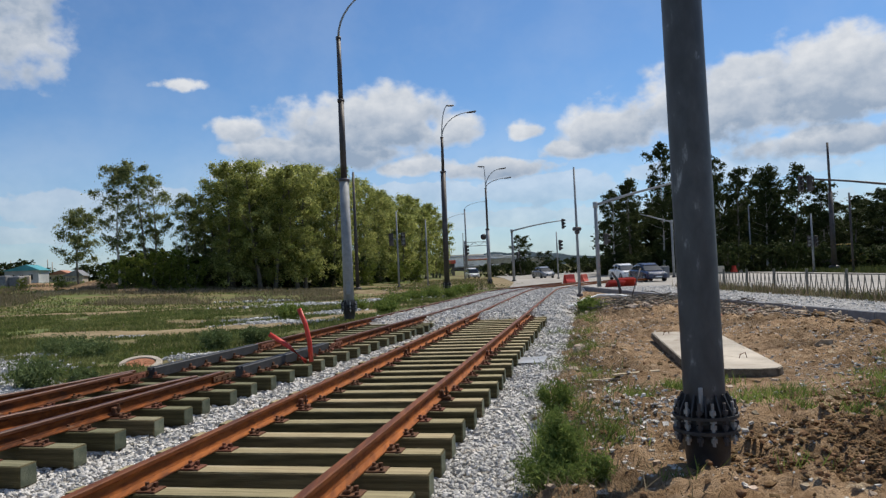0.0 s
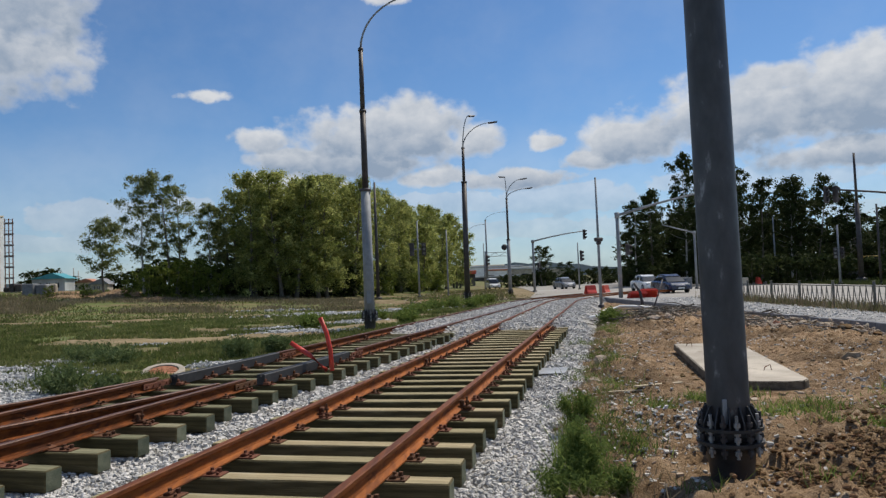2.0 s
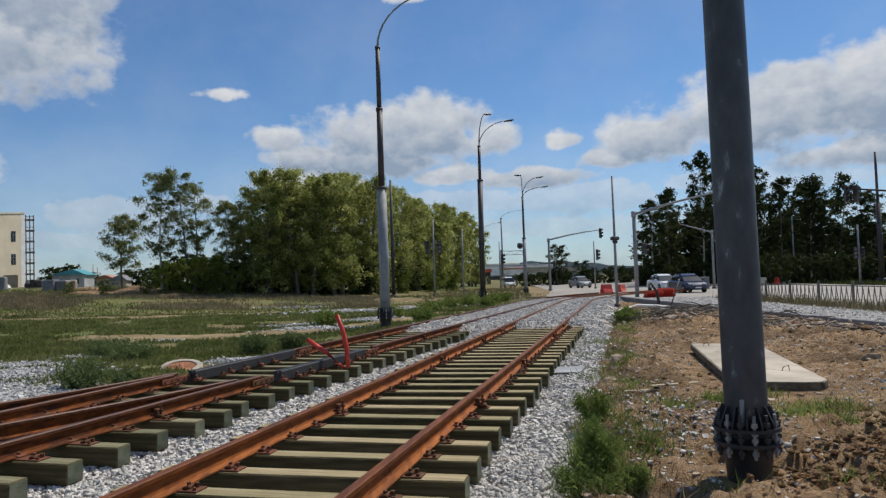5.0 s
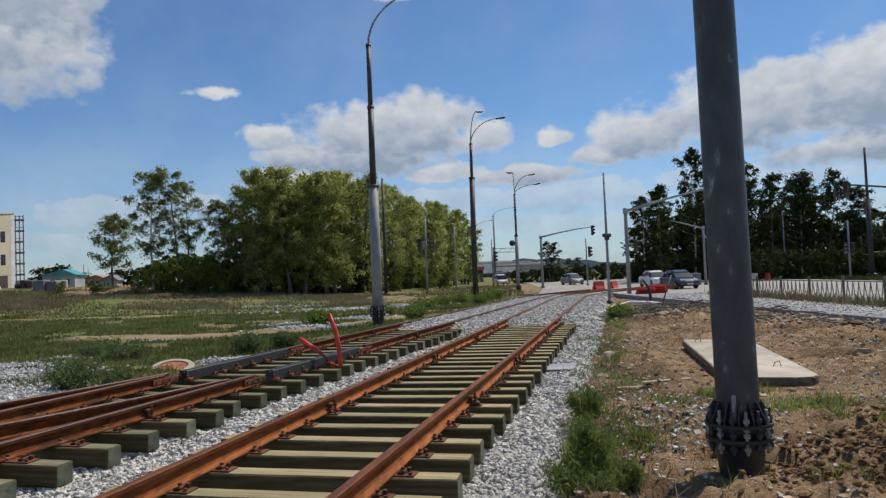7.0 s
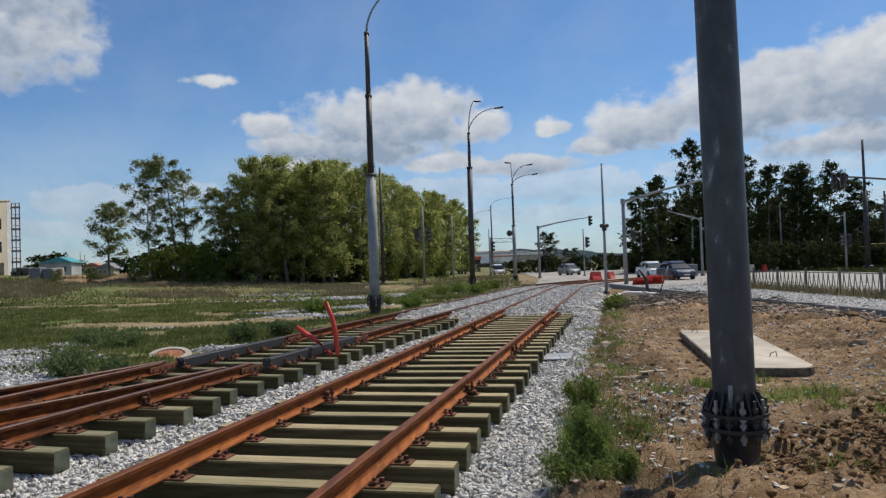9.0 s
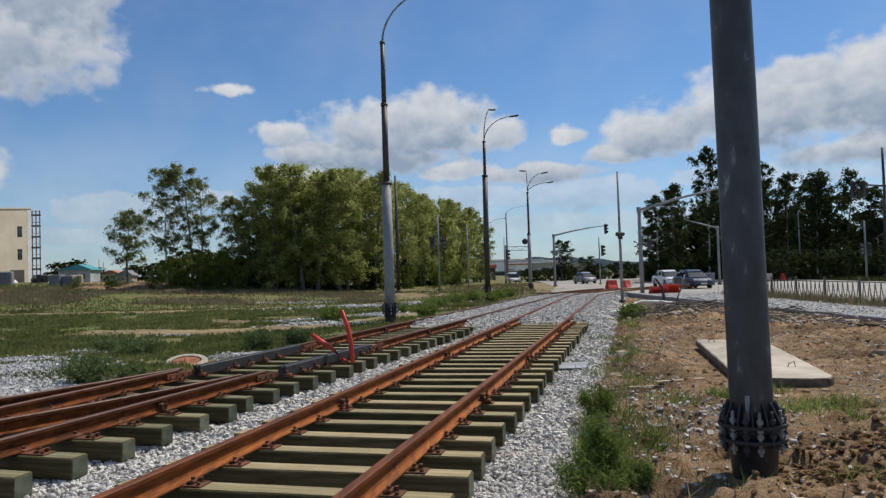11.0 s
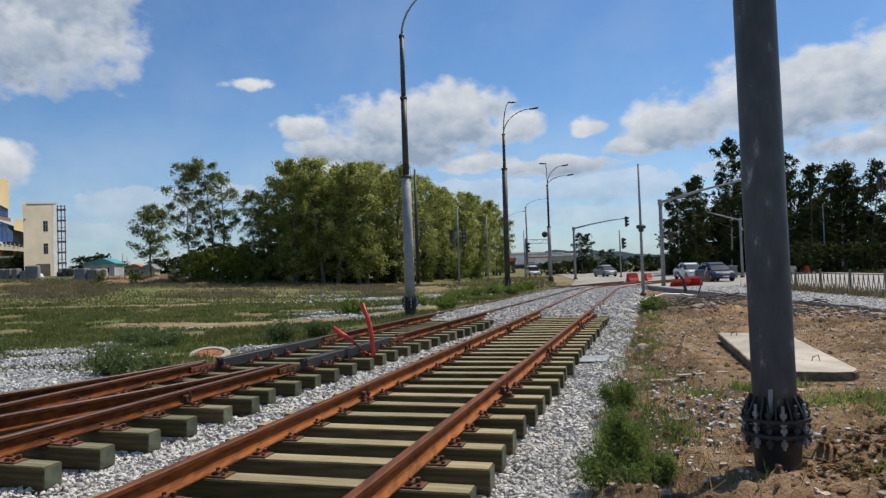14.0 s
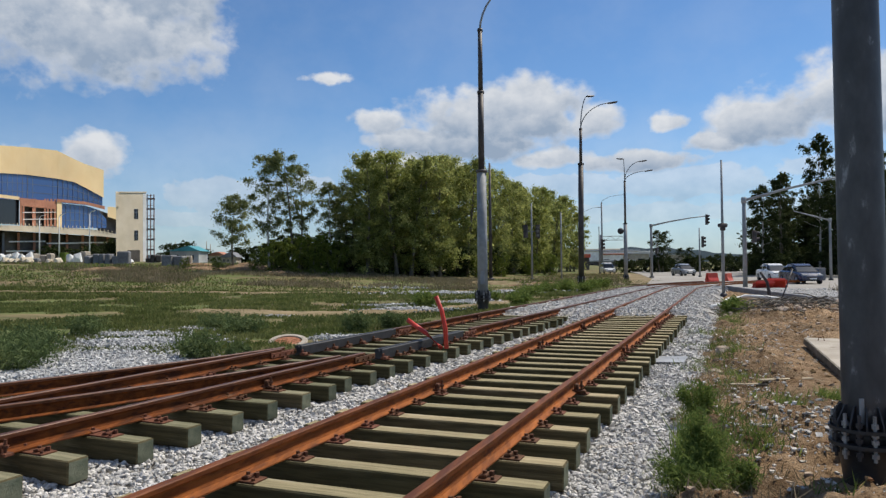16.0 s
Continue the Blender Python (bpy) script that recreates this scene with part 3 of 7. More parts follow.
CASING = [(-0.07, 0.0), (0.07, 0.0), (0.07, 0.150), (0.06, 0.162), (0.03, 0.162), (0.024, 0.13), (-0.004, 0.13), (-0.01, 0.164), (-0.06, 0.164), (-0.07, 0.155)]


def sweep(profile, line, offset):
    """A closed profile drawn along a line of places and headings, offset to the right."""
    bm = bmesh.new()
    rings = []
    for x, y, h in line:
        cx, cy = math.cos(h), -math.sin(h)
        rings.append([bm.verts.new((x + cx * (offset + u), y + cy * (offset + u), RAIL_Z + v)) for u, v in profile])
    n = len(profile)
    for q, w in zip(rings, rings[1:]):
        for k in range(n):
            bm.faces.new((q[k], q[(k + 1) % n], w[(k + 1) % n], w[k]))
    bm.faces.new(rings[0])
    bm.faces.new(rings[-1][::-1])
    return bm


def at_y(line, y):
    return min(line, key=lambda p: abs(p[1] - y))


def cut(line, y0, y1):
    return [p for p in line if y0 <= p[1] <= y1]


RAIL_LABEL = "rust-brown steel rail fixed on wooden sleepers"


def fishplate(parent, line, y, off, side):
    x, yy, h = at_y(line, y)
    bm = bmesh.new()
    t = Matrix.Rotation(-h, 4, "Z")
    add_box(bm, (0, 0, 0.075), (0.028, 0.62, 0.085), None, 0.006)
    for k in range(4):
        add_tube(bm, [(0.01 * side, -0.24 + 0.16 * k, 0.075), (0.04 * side, -0.24 + 0.16 * k, 0.075)], 0.019, 6)
    ob = part("fishplate", bm, M_PLATE, parent)
    o = off + side * 0.03
    ob.matrix_world = pose(x + math.cos(h) * o, yy - math.sin(h) * o, RAIL_Z, 0, 0, -math.degrees(h))


def anchor(parent, line, y, off, side):
    x, yy, h = at_y(line, y)
    bm = bmesh.new()
    add_box(bm, (0, 0, 0.025), (0.16, 0.09, 0.03), None, 0.006)
    add_box(bm, (-0.03, 0, 0.07), (0.05, 0.07, 0.08), None, 0.01)
    add_tube(bm, [(0.03, 0, 0.03), (0.03, 0, 0.15)], 0.014, 6)
    add_tube(bm, [(0.03, 0, 0.075), (0.03, 0, 0.10)], 0.028, 6)
    ob = part("rail_anchor", bm, M_PLATE, parent)
    o = off + side * 0.085
    ob.matrix_world = pose(x + math.cos(h) * o, yy - math.sin(h) * o, RAIL_Z - 0.005, 0, 0, -math.degrees(h) + (0 if side > 0 else 180))


def rail(line, off, label=RAIL_LABEL, plates=(), anchors=()):
    ob = part("rail", sweep(BODY, line, off), M_RUST if line is TRACK1 else M_RUSTDARK)
    tagged(ob, label, "rail", "tram rails")
    part("rail_head", sweep(HEAD, line, off), M_HEAD if line is TRACK1 else M_HEADDARK, ob, "smooth brown running head")
    for y, s in plates:
        fishplate(ob, line, y, off, s)
    for y in anchors:
        anchor(ob, line, y, off, 1)
    return ob


G = 0.797
rail(TRACK1, -G, anchors=(8.2, 13.4, 17.5, 24.5, 30), plates=((20.4, 1),))
rail(TRACK1, G, anchors=(8.8, 13.1, 18.3, 26), plates=((21.5, 1),))
rail(cut(TRACK2, 0, 11.3), G, "rust-brown near rail leading into the switch", plates=((11.0, 1),), anchors=(5.4, 8.9))
rail(cut(TRACK2, 15.2, 99), G, "rust-brown rail beyond the switch", plates=((15.6, 1),), anchors=(19.0, 24.5, 31))
rail(cut(TRACK2, 0, 11.6), -G, "rust-brown far rail leading into the switch", plates=((11.3, 1),))
rail(cut(TRACK2, 15.0, 99), -G, "rust-brown far rail beyond the switch", plates=((15.4, 1),), anchors=(20, 27))
rail(cut(BRANCH, 2, 11.6), -G, "rust-brown rail of the branch curving off the switch", plates=((11.2, 1),))
rail(cut(BRANCH, 2, 11.3), G, "rust-brown inner rail of the branch at the switch", plates=((6.6, 1),))


def casing(y0, y1, off):
    ln = cut(TRACK2, y0, y1)
    ob = part("switch_casing", sweep(CASING, ln, off), M_BLACK)
    tagged(ob, "black painted steel switch tongue casing in the rail", "track switch", "switch casings")
    for y in np.arange(y0 + 0.3, y1, 0.61):
        x, yy, h = at_y(ln, y)
        bm = bmesh.new()
        add_box(bm, (0.11, 0, 0.03), (0.10, 0.10, 0.05), None, 0.01)
        add_box(bm, (0.085, 0, 0.07), (0.03, 0.05, 0.07), None, 0.008)
        c = part("chair_lug", bm, M_PLATE, ob)
        c.matrix_world = pose(x + math.cos(h) * off, yy - math.sin(h) * off, RAIL_Z - 0.01, 0, 0, -math.degrees(h))


casing(11.3, 15.4, G)
casing(11.6, 15.2, -G)

rng = random.Random(4)
# darker, greener top for the sleepers of the switch track
M_WOODDARK = mat("dark_sleeper_top", (0.150, 0.143, 0.082), (0.245, 0.228, 0.138), scale=6, rough=0.88, bump=0.6, bump_scale=18, stretch=(0.35, 5.0, 5.0), spots=(0.26, 0.25, 0.18), spot_scale=2.5, spot_at=0.62, vary=0.22, big=0.3, spec=0.2)


def sleeper(label):
    bm = bmesh.new()
    add_box(bm, (0, 0, 0.07), (2.7, 0.205, 0.20), None, 0.012)
    for v in bm.verts:
        v.co.x += 0.01 * noise.noise((v.co.x * 3, v.co.y * 20, v.co.z * 9))
        v.co.z += 0.006 * noise.noise((v.co.x * 5, v.co.y * 11, 1.3))
    # light painted by face normal: dark shaded sides, pale sunlit tops
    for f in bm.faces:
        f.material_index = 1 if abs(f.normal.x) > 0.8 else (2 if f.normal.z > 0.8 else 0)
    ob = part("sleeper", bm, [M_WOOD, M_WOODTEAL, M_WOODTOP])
    tagged(ob, label, "railway sleeper", "wooden sleepers")
    for s in (-1, 1):
        bm = bmesh.new()
        add_box(bm, (s * G, 0, 0.178), (0.40, 0.155, 0.014), None, 0.003)
        for q in (-1, 1):
            add_box(bm, (s * G + q * 0.088, 0, 0.198), (0.06, 0.10, 0.026), Matrix.Rotation(-q * 0.25, 4, "Y"), 0.006)
            add_tube(bm, [(s * G + q * 0.135, 0.04 * q, 0.184), (s * G + q * 0.135, 0.04 * q, 0.222)], 0.019, 6)
            add_tube(bm, [(s * G + q * 0.095, -0.01, 0.205), (s * G + q * 0.095, -0.01, 0.236)], 0.017, 6)
            add_tube(bm, [(s * G + q * 0.165, -0.045 * q, 0.184), (s * G + q * 0.165, -0.045 * q, 0.205)], 0.015, 6)
        part("tie_plate", bm, M_PLATE, ob, "rusty tie plate with clips and bolts")
    return ob


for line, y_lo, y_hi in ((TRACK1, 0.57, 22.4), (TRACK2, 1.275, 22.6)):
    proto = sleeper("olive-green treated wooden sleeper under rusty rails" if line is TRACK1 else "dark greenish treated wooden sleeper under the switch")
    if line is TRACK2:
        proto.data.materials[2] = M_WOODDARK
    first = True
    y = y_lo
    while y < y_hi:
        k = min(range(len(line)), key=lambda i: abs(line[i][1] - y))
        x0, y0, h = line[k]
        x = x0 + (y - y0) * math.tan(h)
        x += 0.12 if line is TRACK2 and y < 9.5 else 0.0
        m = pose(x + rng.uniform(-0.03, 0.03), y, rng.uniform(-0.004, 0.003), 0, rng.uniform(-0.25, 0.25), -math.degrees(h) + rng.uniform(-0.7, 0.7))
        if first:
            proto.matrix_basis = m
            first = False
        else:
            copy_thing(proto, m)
        y += 0.600 if line is TRACK1 else 0.62

# ---- crushed stone of the ballast ----


def stones(name, pts, size, material, fine, seed, flat=0.75):
    """Many small angular stones in one mesh."""
    r = np.random.default_rng(seed)
    bm = bmesh.new()
    if fine:
        bmesh.ops.create_icosphere(bm, subdivisions=1, radius=1)
    else:
        bmesh.ops.create_cube(bm, size=1.35)
        bmesh.ops.triangulate(bm, faces=bm.faces)
        bm.verts.index_update()
    bm.verts.ensure_lookup_table()
    bv = np.array([q.co[:] for q in bm.verts])
    bf = np.array([[q.index for q in f.verts] for f in bm.faces])
    bm.free()
    n = len(pts)
    v = bv[None] * r.uniform(0.62, 1.25, (n, len(bv), 1)) * (np.stack([r.uniform(0.7, 1.35, n), r.uniform(0.6, 1.1, n), r.uniform(0.5, 0.9, n) * flat / 0.75], -1))[:, None]
    a, b = r.uniform(0, 2 * np.pi, n), r.uniform(-0.7, 0.7, n)
    ca, sa, cb, sb = np.cos(a), np.sin(a), np.cos(b), np.sin(b)
    x, y, z = v[..., 0], v[..., 1], v[..., 2]
    y, z = y * cb[:, None] - z * sb[:, None], y * sb[:, None] + z * cb[:, None]
    x, y = x * ca[:, None] - y * sa[:, None], x * sa[:, None] + y * ca[:, None]
    v = np.stack([x, y, z], -1) * np.asarray(size)[:, None, None] + np.asarray(pts)[:, None]
    f = bf[None] + (np.arange(n) * len(bv))[:, None, None]
    ob = from_arrays(name, v.reshape(-1, 3), f.reshape(-1, bf.shape[1]), material)
    return ob


def scatter(density, y0, y1, x_left, x_right, seed):
    """Places between two lines over a stretch, those in the wedge in front of the walk."""
    r = np.random.default_rng(seed)
    yy = np.linspace(y0, y1, 40)
    n = int(float(np.mean(np.maximum(x_right(yy) - x_left(yy), 0))) * (y1 - y0) * density)
    y = r.uniform(y0, y1, n)
    x = x_left(y) + (x_right(y) - x_left(y)) * r.uniform(0, 1, n)
    ok = (x > -0.95 * y - 0.6) & (x < 0.72 * y + 0.6)
    return x[ok], y[ok], r


for y0, y1, dens, size, fine in ((4.6, 7.5, 760, 0.0225, True), (7.5, 13, 500, 0.026, False), (13, 22, 250, 0.033, False), (22, 46, 90, 0.037, False)):
    x, y, r = scatter(dens, y0, y1, lambda v: C2(v) - 1.95 + 0.25 * np.sin(v * 1.7), lambda v: centre1(v) + 2.32 + 0.16 * np.sin(v * 2.2), int(y0 * 10))
    sh = np.where(y > 38, (y - 38) ** 2 * 0.012, 0)
    e = np.minimum(x - (C2(y) - 1.75), centre1(y) + 2.25 - x)
    z = bed_height(x, y) * step(0, 0.8, e) - 0.08 * step(0.35, 0.0, e) + r.uniform(-0.010, 0.018, len(x)) + 0.02 * np.sin(x * 5) * np.sin(y * 4)
    s = size * r.uniform(0.65, 1.5, len(x))
    ob = stones("ballast_stones", np.stack([x + sh, y, z + 0.02 * (e < 0.2)], -1), s, M_STONE, fine, int(y0 * 7))
    tagged(ob, "loose light grey crushed stones of the ballast", "ballast stones", kind="stuff")

# stones strewn in the meadow beside the branch
r = np.random.default_rng(31)
spots = [(-8.0, 12.2, 1.9, 1.1, 1900), (-9.7, 12.6, 2.0, 1.7, 2600), (-10.4, 15.4, 1.7, 1.5, 1700), (-11.6, 17.4, 1.5, 1.0, 800), (-10.7, 19.2, 0.9, 0.5, 250), (-6.2, 12.2, 1.0, 0.9, 700), (-7.6, 10.2, 1.2, 1.4, 1500), (-9.2, 10.2, 1.4, 1.2, 1500), (-5.9, 17.2, 0.9, 0.6, 420), (-5.2, 14.6, 0.5, 1.2, 300), (-7.4, 43.6, 4.0, 1.8, 1700), (-6.5, 27.9, 1.8, 1.2, 700), (-13.6, 51.2, 3.0, 1.2, 50), (-8.2, 30.6, 1.6, 0.8, 160), (-7.4, 12.0, 1.4, 0.6, 900), (-8.8, 11.3, 1.6, 0.8, 1300), (-5.0, 33.5, 1.2, 1.4, 420), (-4.6, 46.0, 2.4, 1.4, 260), (-10.5, 24.2, 0.8, 0.4, 90)]
P = np.concatenate([np.stack([cx + sx * r.normal(0, 0.5, n), cy + sy * r.normal(0, 0.5, n), r.uniform(-0.05, 0.0, n)], -1) for cx, cy, sx, sy, n in spots])
P[:, 2] += 0.06 * wave(P[:, 0], P[:, 1], 0.35, 3.0) - 0.01 + land(P[:, 0], P[:, 1])
ob = stones("strewn_stones", P, r.uniform(0.022, 0.05, len(P)) * (1 + np.maximum(P[:, 1] - 20, 0) / 16), M_STONEGREY, False, 5)
tagged(ob, "spilt grey crushed stones on the meadow", "stones", kind="stuff")

# clods, pebbles and rubble on the clay
n = 11000
y = 3.0 + 26 * r.random(n) ** 1.6
x = centre1(y) + 2.0 + (kerb_x(y) - 0.3 - centre1(y) - 2.0) * r.random(n) ** 0.9
ok = x < 0.75 * y + 0.5
x, y = x[ok], y[ok]
z = soil_height(x, y)
half = len(x) * 3 // 5
ob = stones("earth_clods", np.stack([x, y, z], -1)[:half], 0.007 + 0.045 * r.random(half) ** 4.0, M_CLOD, True, 8, 0.6)
tagged(ob, "brown clods of dug-over clay", "soil clods", kind="stuff")
ob = stones("pebbles", np.stack([x, y, z + 0.004], -1)[half:], 0.010 + 0.042 * r.random(len(x) - half) ** 2.6, M_RUBBLE, False, 9, 0.5)
tagged(ob, "pale pebbles and broken concrete crumbs on the clay", "pebbles", kind="stuff")
n = 5200
patches = [(1.7, 9.6), (2.2, 8.2), (2.0, 12.0), (3.0, 15.0), (5.6, 10.0), (6.4, 9.4), (2.2, 6.9), (4.4, 18.0), (6.6, 16.5), (7.4, 13.4), (1.9, 7.4), (5.0, 6.6)]
ci = r.integers(0, len(patches), n)
px = np.array([patches[i][0] for i in ci]) + r.normal(0, 0.55, n)
py = np.maximum(np.array([patches[i][1] for i in ci]) + r.normal(0, 0.9, n), 4.6)
ok = px > centre1(py) + 2.05
px, py = px[ok], py[ok]
ob = stones("stone_crumbs", np.stack([px, py, soil_height(px, py) + 0.004], -1), 0.008 + 0.03 * r.random(len(px)) ** 2.5, M_PALESTONE, False, 77, 0.5)
tagged(ob, "pale limestone crumbs strewn over the clay", "stone crumbs", kind="stuff")
n = 4200
py = 6 + 36 * r.random(n)
px = kerb_x(py) + 0.2 + (13.0 - kerb_x(py) - 0.2) * r.random(n)
ob = stones("pavement_gravel", np.stack([px, py, 0.222 + 0 * px], -1), 0.02 + 0.05 * r.random(n) ** 2, M_STONE, False, 78, 0.5)
tagged(ob, "loose grey gravel on the unfinished pavement", "gravel", kind="stuff")
heaps = [(9.1, 17.6, 0.35, 2.2, 420, 0.070), (8.3, 20.6, 0.5, 2.0, 380, 0.085), (6.4, 23.6, 1.5, 0.9, 420, 0.09), (8.4, 21.6, 0.45, 2.6, 330, 0.075), (5.4, 26.5, 1.1, 1.0, 150, 0.07), (3.7, 6.1, 0.9, 0.6, 1500, 0.040), (2.8, 5.4, 0.6, 0.4, 800, 0.034), (4.8, 7.2, 0.9, 0.8, 1000, 0.042)]
for cx, cy, sx, sy, n, s in heaps:
    px, py = cx + sx * r.normal(0, 0.6, n), cy + sy * r.normal(0, 0.6, n)
    py = np.maximum(py, 4.4)
    px = np.minimum(px, kerb_x(py) - 0.15)
    pz = soil_height(px, py) + np.abs(r.normal(0, s * 0.6, n))
    ob = stones("rubble_heap" if s > 0.05 else "clod_heap", np.stack([px, py, pz], -1), s * (0.25 + 0.9 * r.random(n) ** 2.4), M_RUBBLE if s > 0.05 else M_CLOD, True, n, 0.6)
    tagged(ob, "heap of broken concrete rubble and earth" if s > 0.05 else "heap of dark brown earth clods", "rubble heap", kind="stuff")

# ---- masts, lamps and signals ----


def ring(bm, z0, z1, r, seg=28, inner=None):
    add_tube(bm, [(0, 0, z0), (0, 0, z1)], r, seg)


def flange_base(parent, r, scale, z=0.0, bolts=12, metal=None):
    """A bolted double flange: two rings, ribs above, bolts between and a cone into the ground."""
    metal = metal or M_BLACK
    s = scale
    tube("base_cone", [(0, 0, z - 0.15), (0, 0, z + 0.06 * s), (0, 0, z + 0.30 * s), (0, 0, z + 0.33 * s)], [r * 1.0, r * 1.02, r * 1.16, r * 1.5], metal, parent, 24)
    bm = bmesh.new()
    ring(bm, z + 0.33 * s, z + 0.355 * s, r * 1.58)
    part("lower_flange", bm, metal, parent)
    bm = bmesh.new()
    ring(bm, z + 0.445 * s, z + 0.47 * s, r * 1.58)
    part("upper_flange", bm, metal, parent)
    tube("neck", [(0, 0, z + 0.34 * s), (0, 0, z + 0.46 * s)], r * 1.12, metal, parent, 20)
    for k in range(bolts):
        a = 2 * math.pi * (k + 0.5) / bolts
        c, q = math.cos(a), math.sin(a)
        bm = bmesh.new()
        d = r * 1.38
        add_tube(bm, [(c * d, q * d, z + 0.24 * s), (c * d, q * d, z + 0.58 * s)], 0.014 * s, 6)
        for zz in (0.27, 0.375, 0.425, 0.49):
            add_tube(bm, [(c * d, q * d, z + zz * s), (c * d, q * d, z + (zz + 0.032) * s)], 0.027 * s, 6)
        part("bolt", bm, M_BOLT if k % 2 else M_DULL, parent)
        a = 2 * math.pi * k / bolts
        c, q = math.cos(a), math.sin(a)
        bm = bmesh.new()
        n = Vector((-q, c, 0)) * 0.006 * s
        prof = [(r * 1.0, 0.47), (r * 1.52, 0.47), (r * 1.52, 0.505), (r * 1.12, 0.635), (r * 1.0, 0.635)]
        f1 = [bm.verts.new(Vector((c * d1, q * d1, z + h * s)) + n) for d1, h in prof]
        f2 = [bm.verts.new(Vector((c * d1, q * d1, z + h * s)) - n) for d1, h in prof]
        bm.faces.new(f1)
        bm.faces.new(f2[::-1])
        for i in range(5):
            bm.faces.new((f1[i], f2[i], f2[(i + 1) % 5], f1[(i + 1) % 5]))
        part("rib", bm, metal, parent)


near_pole = root("contact_line_mast", pose(2.115, 6.01, 0.0, 0, -0.35, 20), "dark grey steel contact line mast bolted to a black flange", "mast")
tube("shaft", [(0, 0, 0.40), (0, 0, 0.7), (0, 0, 3.0), (0, 0, 6.0), (0, 0, 9.0)], [0.166, 0.166, 0.163, 0.156, 0.146], M_POLE, near_pole, 40)
flange_base(near_pole, 0.166, 1.0, 0.0, 14)
box("label_plate", (-0.165 * math.cos(0.6), -0.165 * math.sin(0.6) - 0.03, 0.60), (0.035, 0.02, 0.20), M_GALV, near_pole, 0.003)


def arc_arm(parent, x, y, z, reach, rise, ang, r=0.045, head=0.75, metal=None, drop=0.0):
    """A curved lamp arm and its flat luminaire, turned by ang."""
    metal = metal or M_GALV
    c, s = math.cos(ang), math.sin(ang)
    pts = []
    for k in range(11):
        t = k / 10
        pts.append((x + c * reach * (1 - math.cos(t * math.pi / 2)) ** 1.0, y + s * reach * (1 - math.cos(t * math.pi / 2)) ** 1.0, z + rise * math.sin(t * math.pi / 2 * 0.93)))
    arm = tube("arm", pts, [r * (1 - 0.35 * k / 10) for k in range(11)], metal, parent, 8)
    ex, ey, ez = pts[-1]
    bm = bmesh.new()
    add_box(bm, (0, 0, 0), (head, 0.26, 0.09), None, 0.03)
    add_box(bm, (0.06, 0, -0.05), (head * 0.6, 0.2, 0.05), None, 0.02)
    lum = part("luminaire", bm, M_DULL, parent, "flat dark lamp head")
    lum.matrix_basis = pose(ex + c * head * 0.42, ey + s * head * 0.42, ez + 0.02, 0, -8, math.degrees(ang))
    return arm


def lamp_mast(name, x, y, shaft, radii, arms, label, dark=True, base=1.0, lean=(0, 0)):
    z = land_at(x, y)
    ob = root(name, pose(x, y, z, lean[0], lean[1], 0), label, "street lamp", "tramway lamp masts")
    n = len(shaft)
    for k in range(n - 1):
        mt = (M_GALV if k == 0 else M_DULL) if dark == "mixed" else (M_DULL if dark else M_GALV)
        tube("shaft_section", [(0, 0, shaft[k] - (0.02 if k else 0.15)), (0, 0, shaft[k + 1])], [radii[k], radii[k] * 0.9], mt, ob, 18)
        tube("collar", [(0, 0, shaft[k + 1] - 0.05), (0, 0, shaft[k + 1] + 0.06)], [radii[k] * 1.12, radii[k] * 1.06], M_DULL, ob, 18)
    for a in arms:
        arc_arm(ob, 0, 0, shaft[-1] - 0.02, *a)
    if base:
        flange_base(ob, radii[0], base, 0.0, 12)
    return ob


near_lamp = lamp_mast("street_lamp", -3.69, 27.9, [0.0, 5.35, 8.45, 10.9], [0.205, 0.125, 0.095], [(2.3, 2.25, 0.12)], "tall grey stepped lamp mast with black flange base", "mixed", 1.15)
box("service_door", (0.02, -0.205, 1.2), (0.16, 0.02, 0.5), M_GALV, near_lamp, 0.01)
lamp_mast("street_lamp", 0.22, 56.7, [0.0, 9.4, 12.1], [0.22, 0.12], [(0.7, 2.7, 0.75), (2.1, 2.0, 0.05)], "dark stepped lamp mast with two curved arms", True, 1.2, (0, 0.5))
lamp_mast("street_lamp", 4.66, 73.7, [0.0, 5.6, 9.8], [0.19, 0.11], [(1.5, 2.0, 0.05), (2.0, 1.0, 0.0), (0.12, 2.3, 2.6)], "grey lamp mast with short curved arms", "mixed", 0.9)


def plain_pole(name, x, y, h, r, label, metal=None, taper=0.6, base=True, lean=(0, 0), category="pole"):
    z = land_at(x, y)
    ob = root(name, pose(x, y, z, lean[0], lean[1], 0), label, category)
    tube("shaft", [(0, 0, -0.2), (0, 0, h * 0.5), (0, 0, h)], [r, r * (1 + taper) / 2, r * taper], metal or M_GALV, ob, 12)
    if base:
        tube("foot", [(0, 0, -0.1), (0, 0, 0.14), (0, 0, 0.18)], [r * 1.9, r * 1.9, r * 1.3], M_DULL, ob, 12)
    return ob


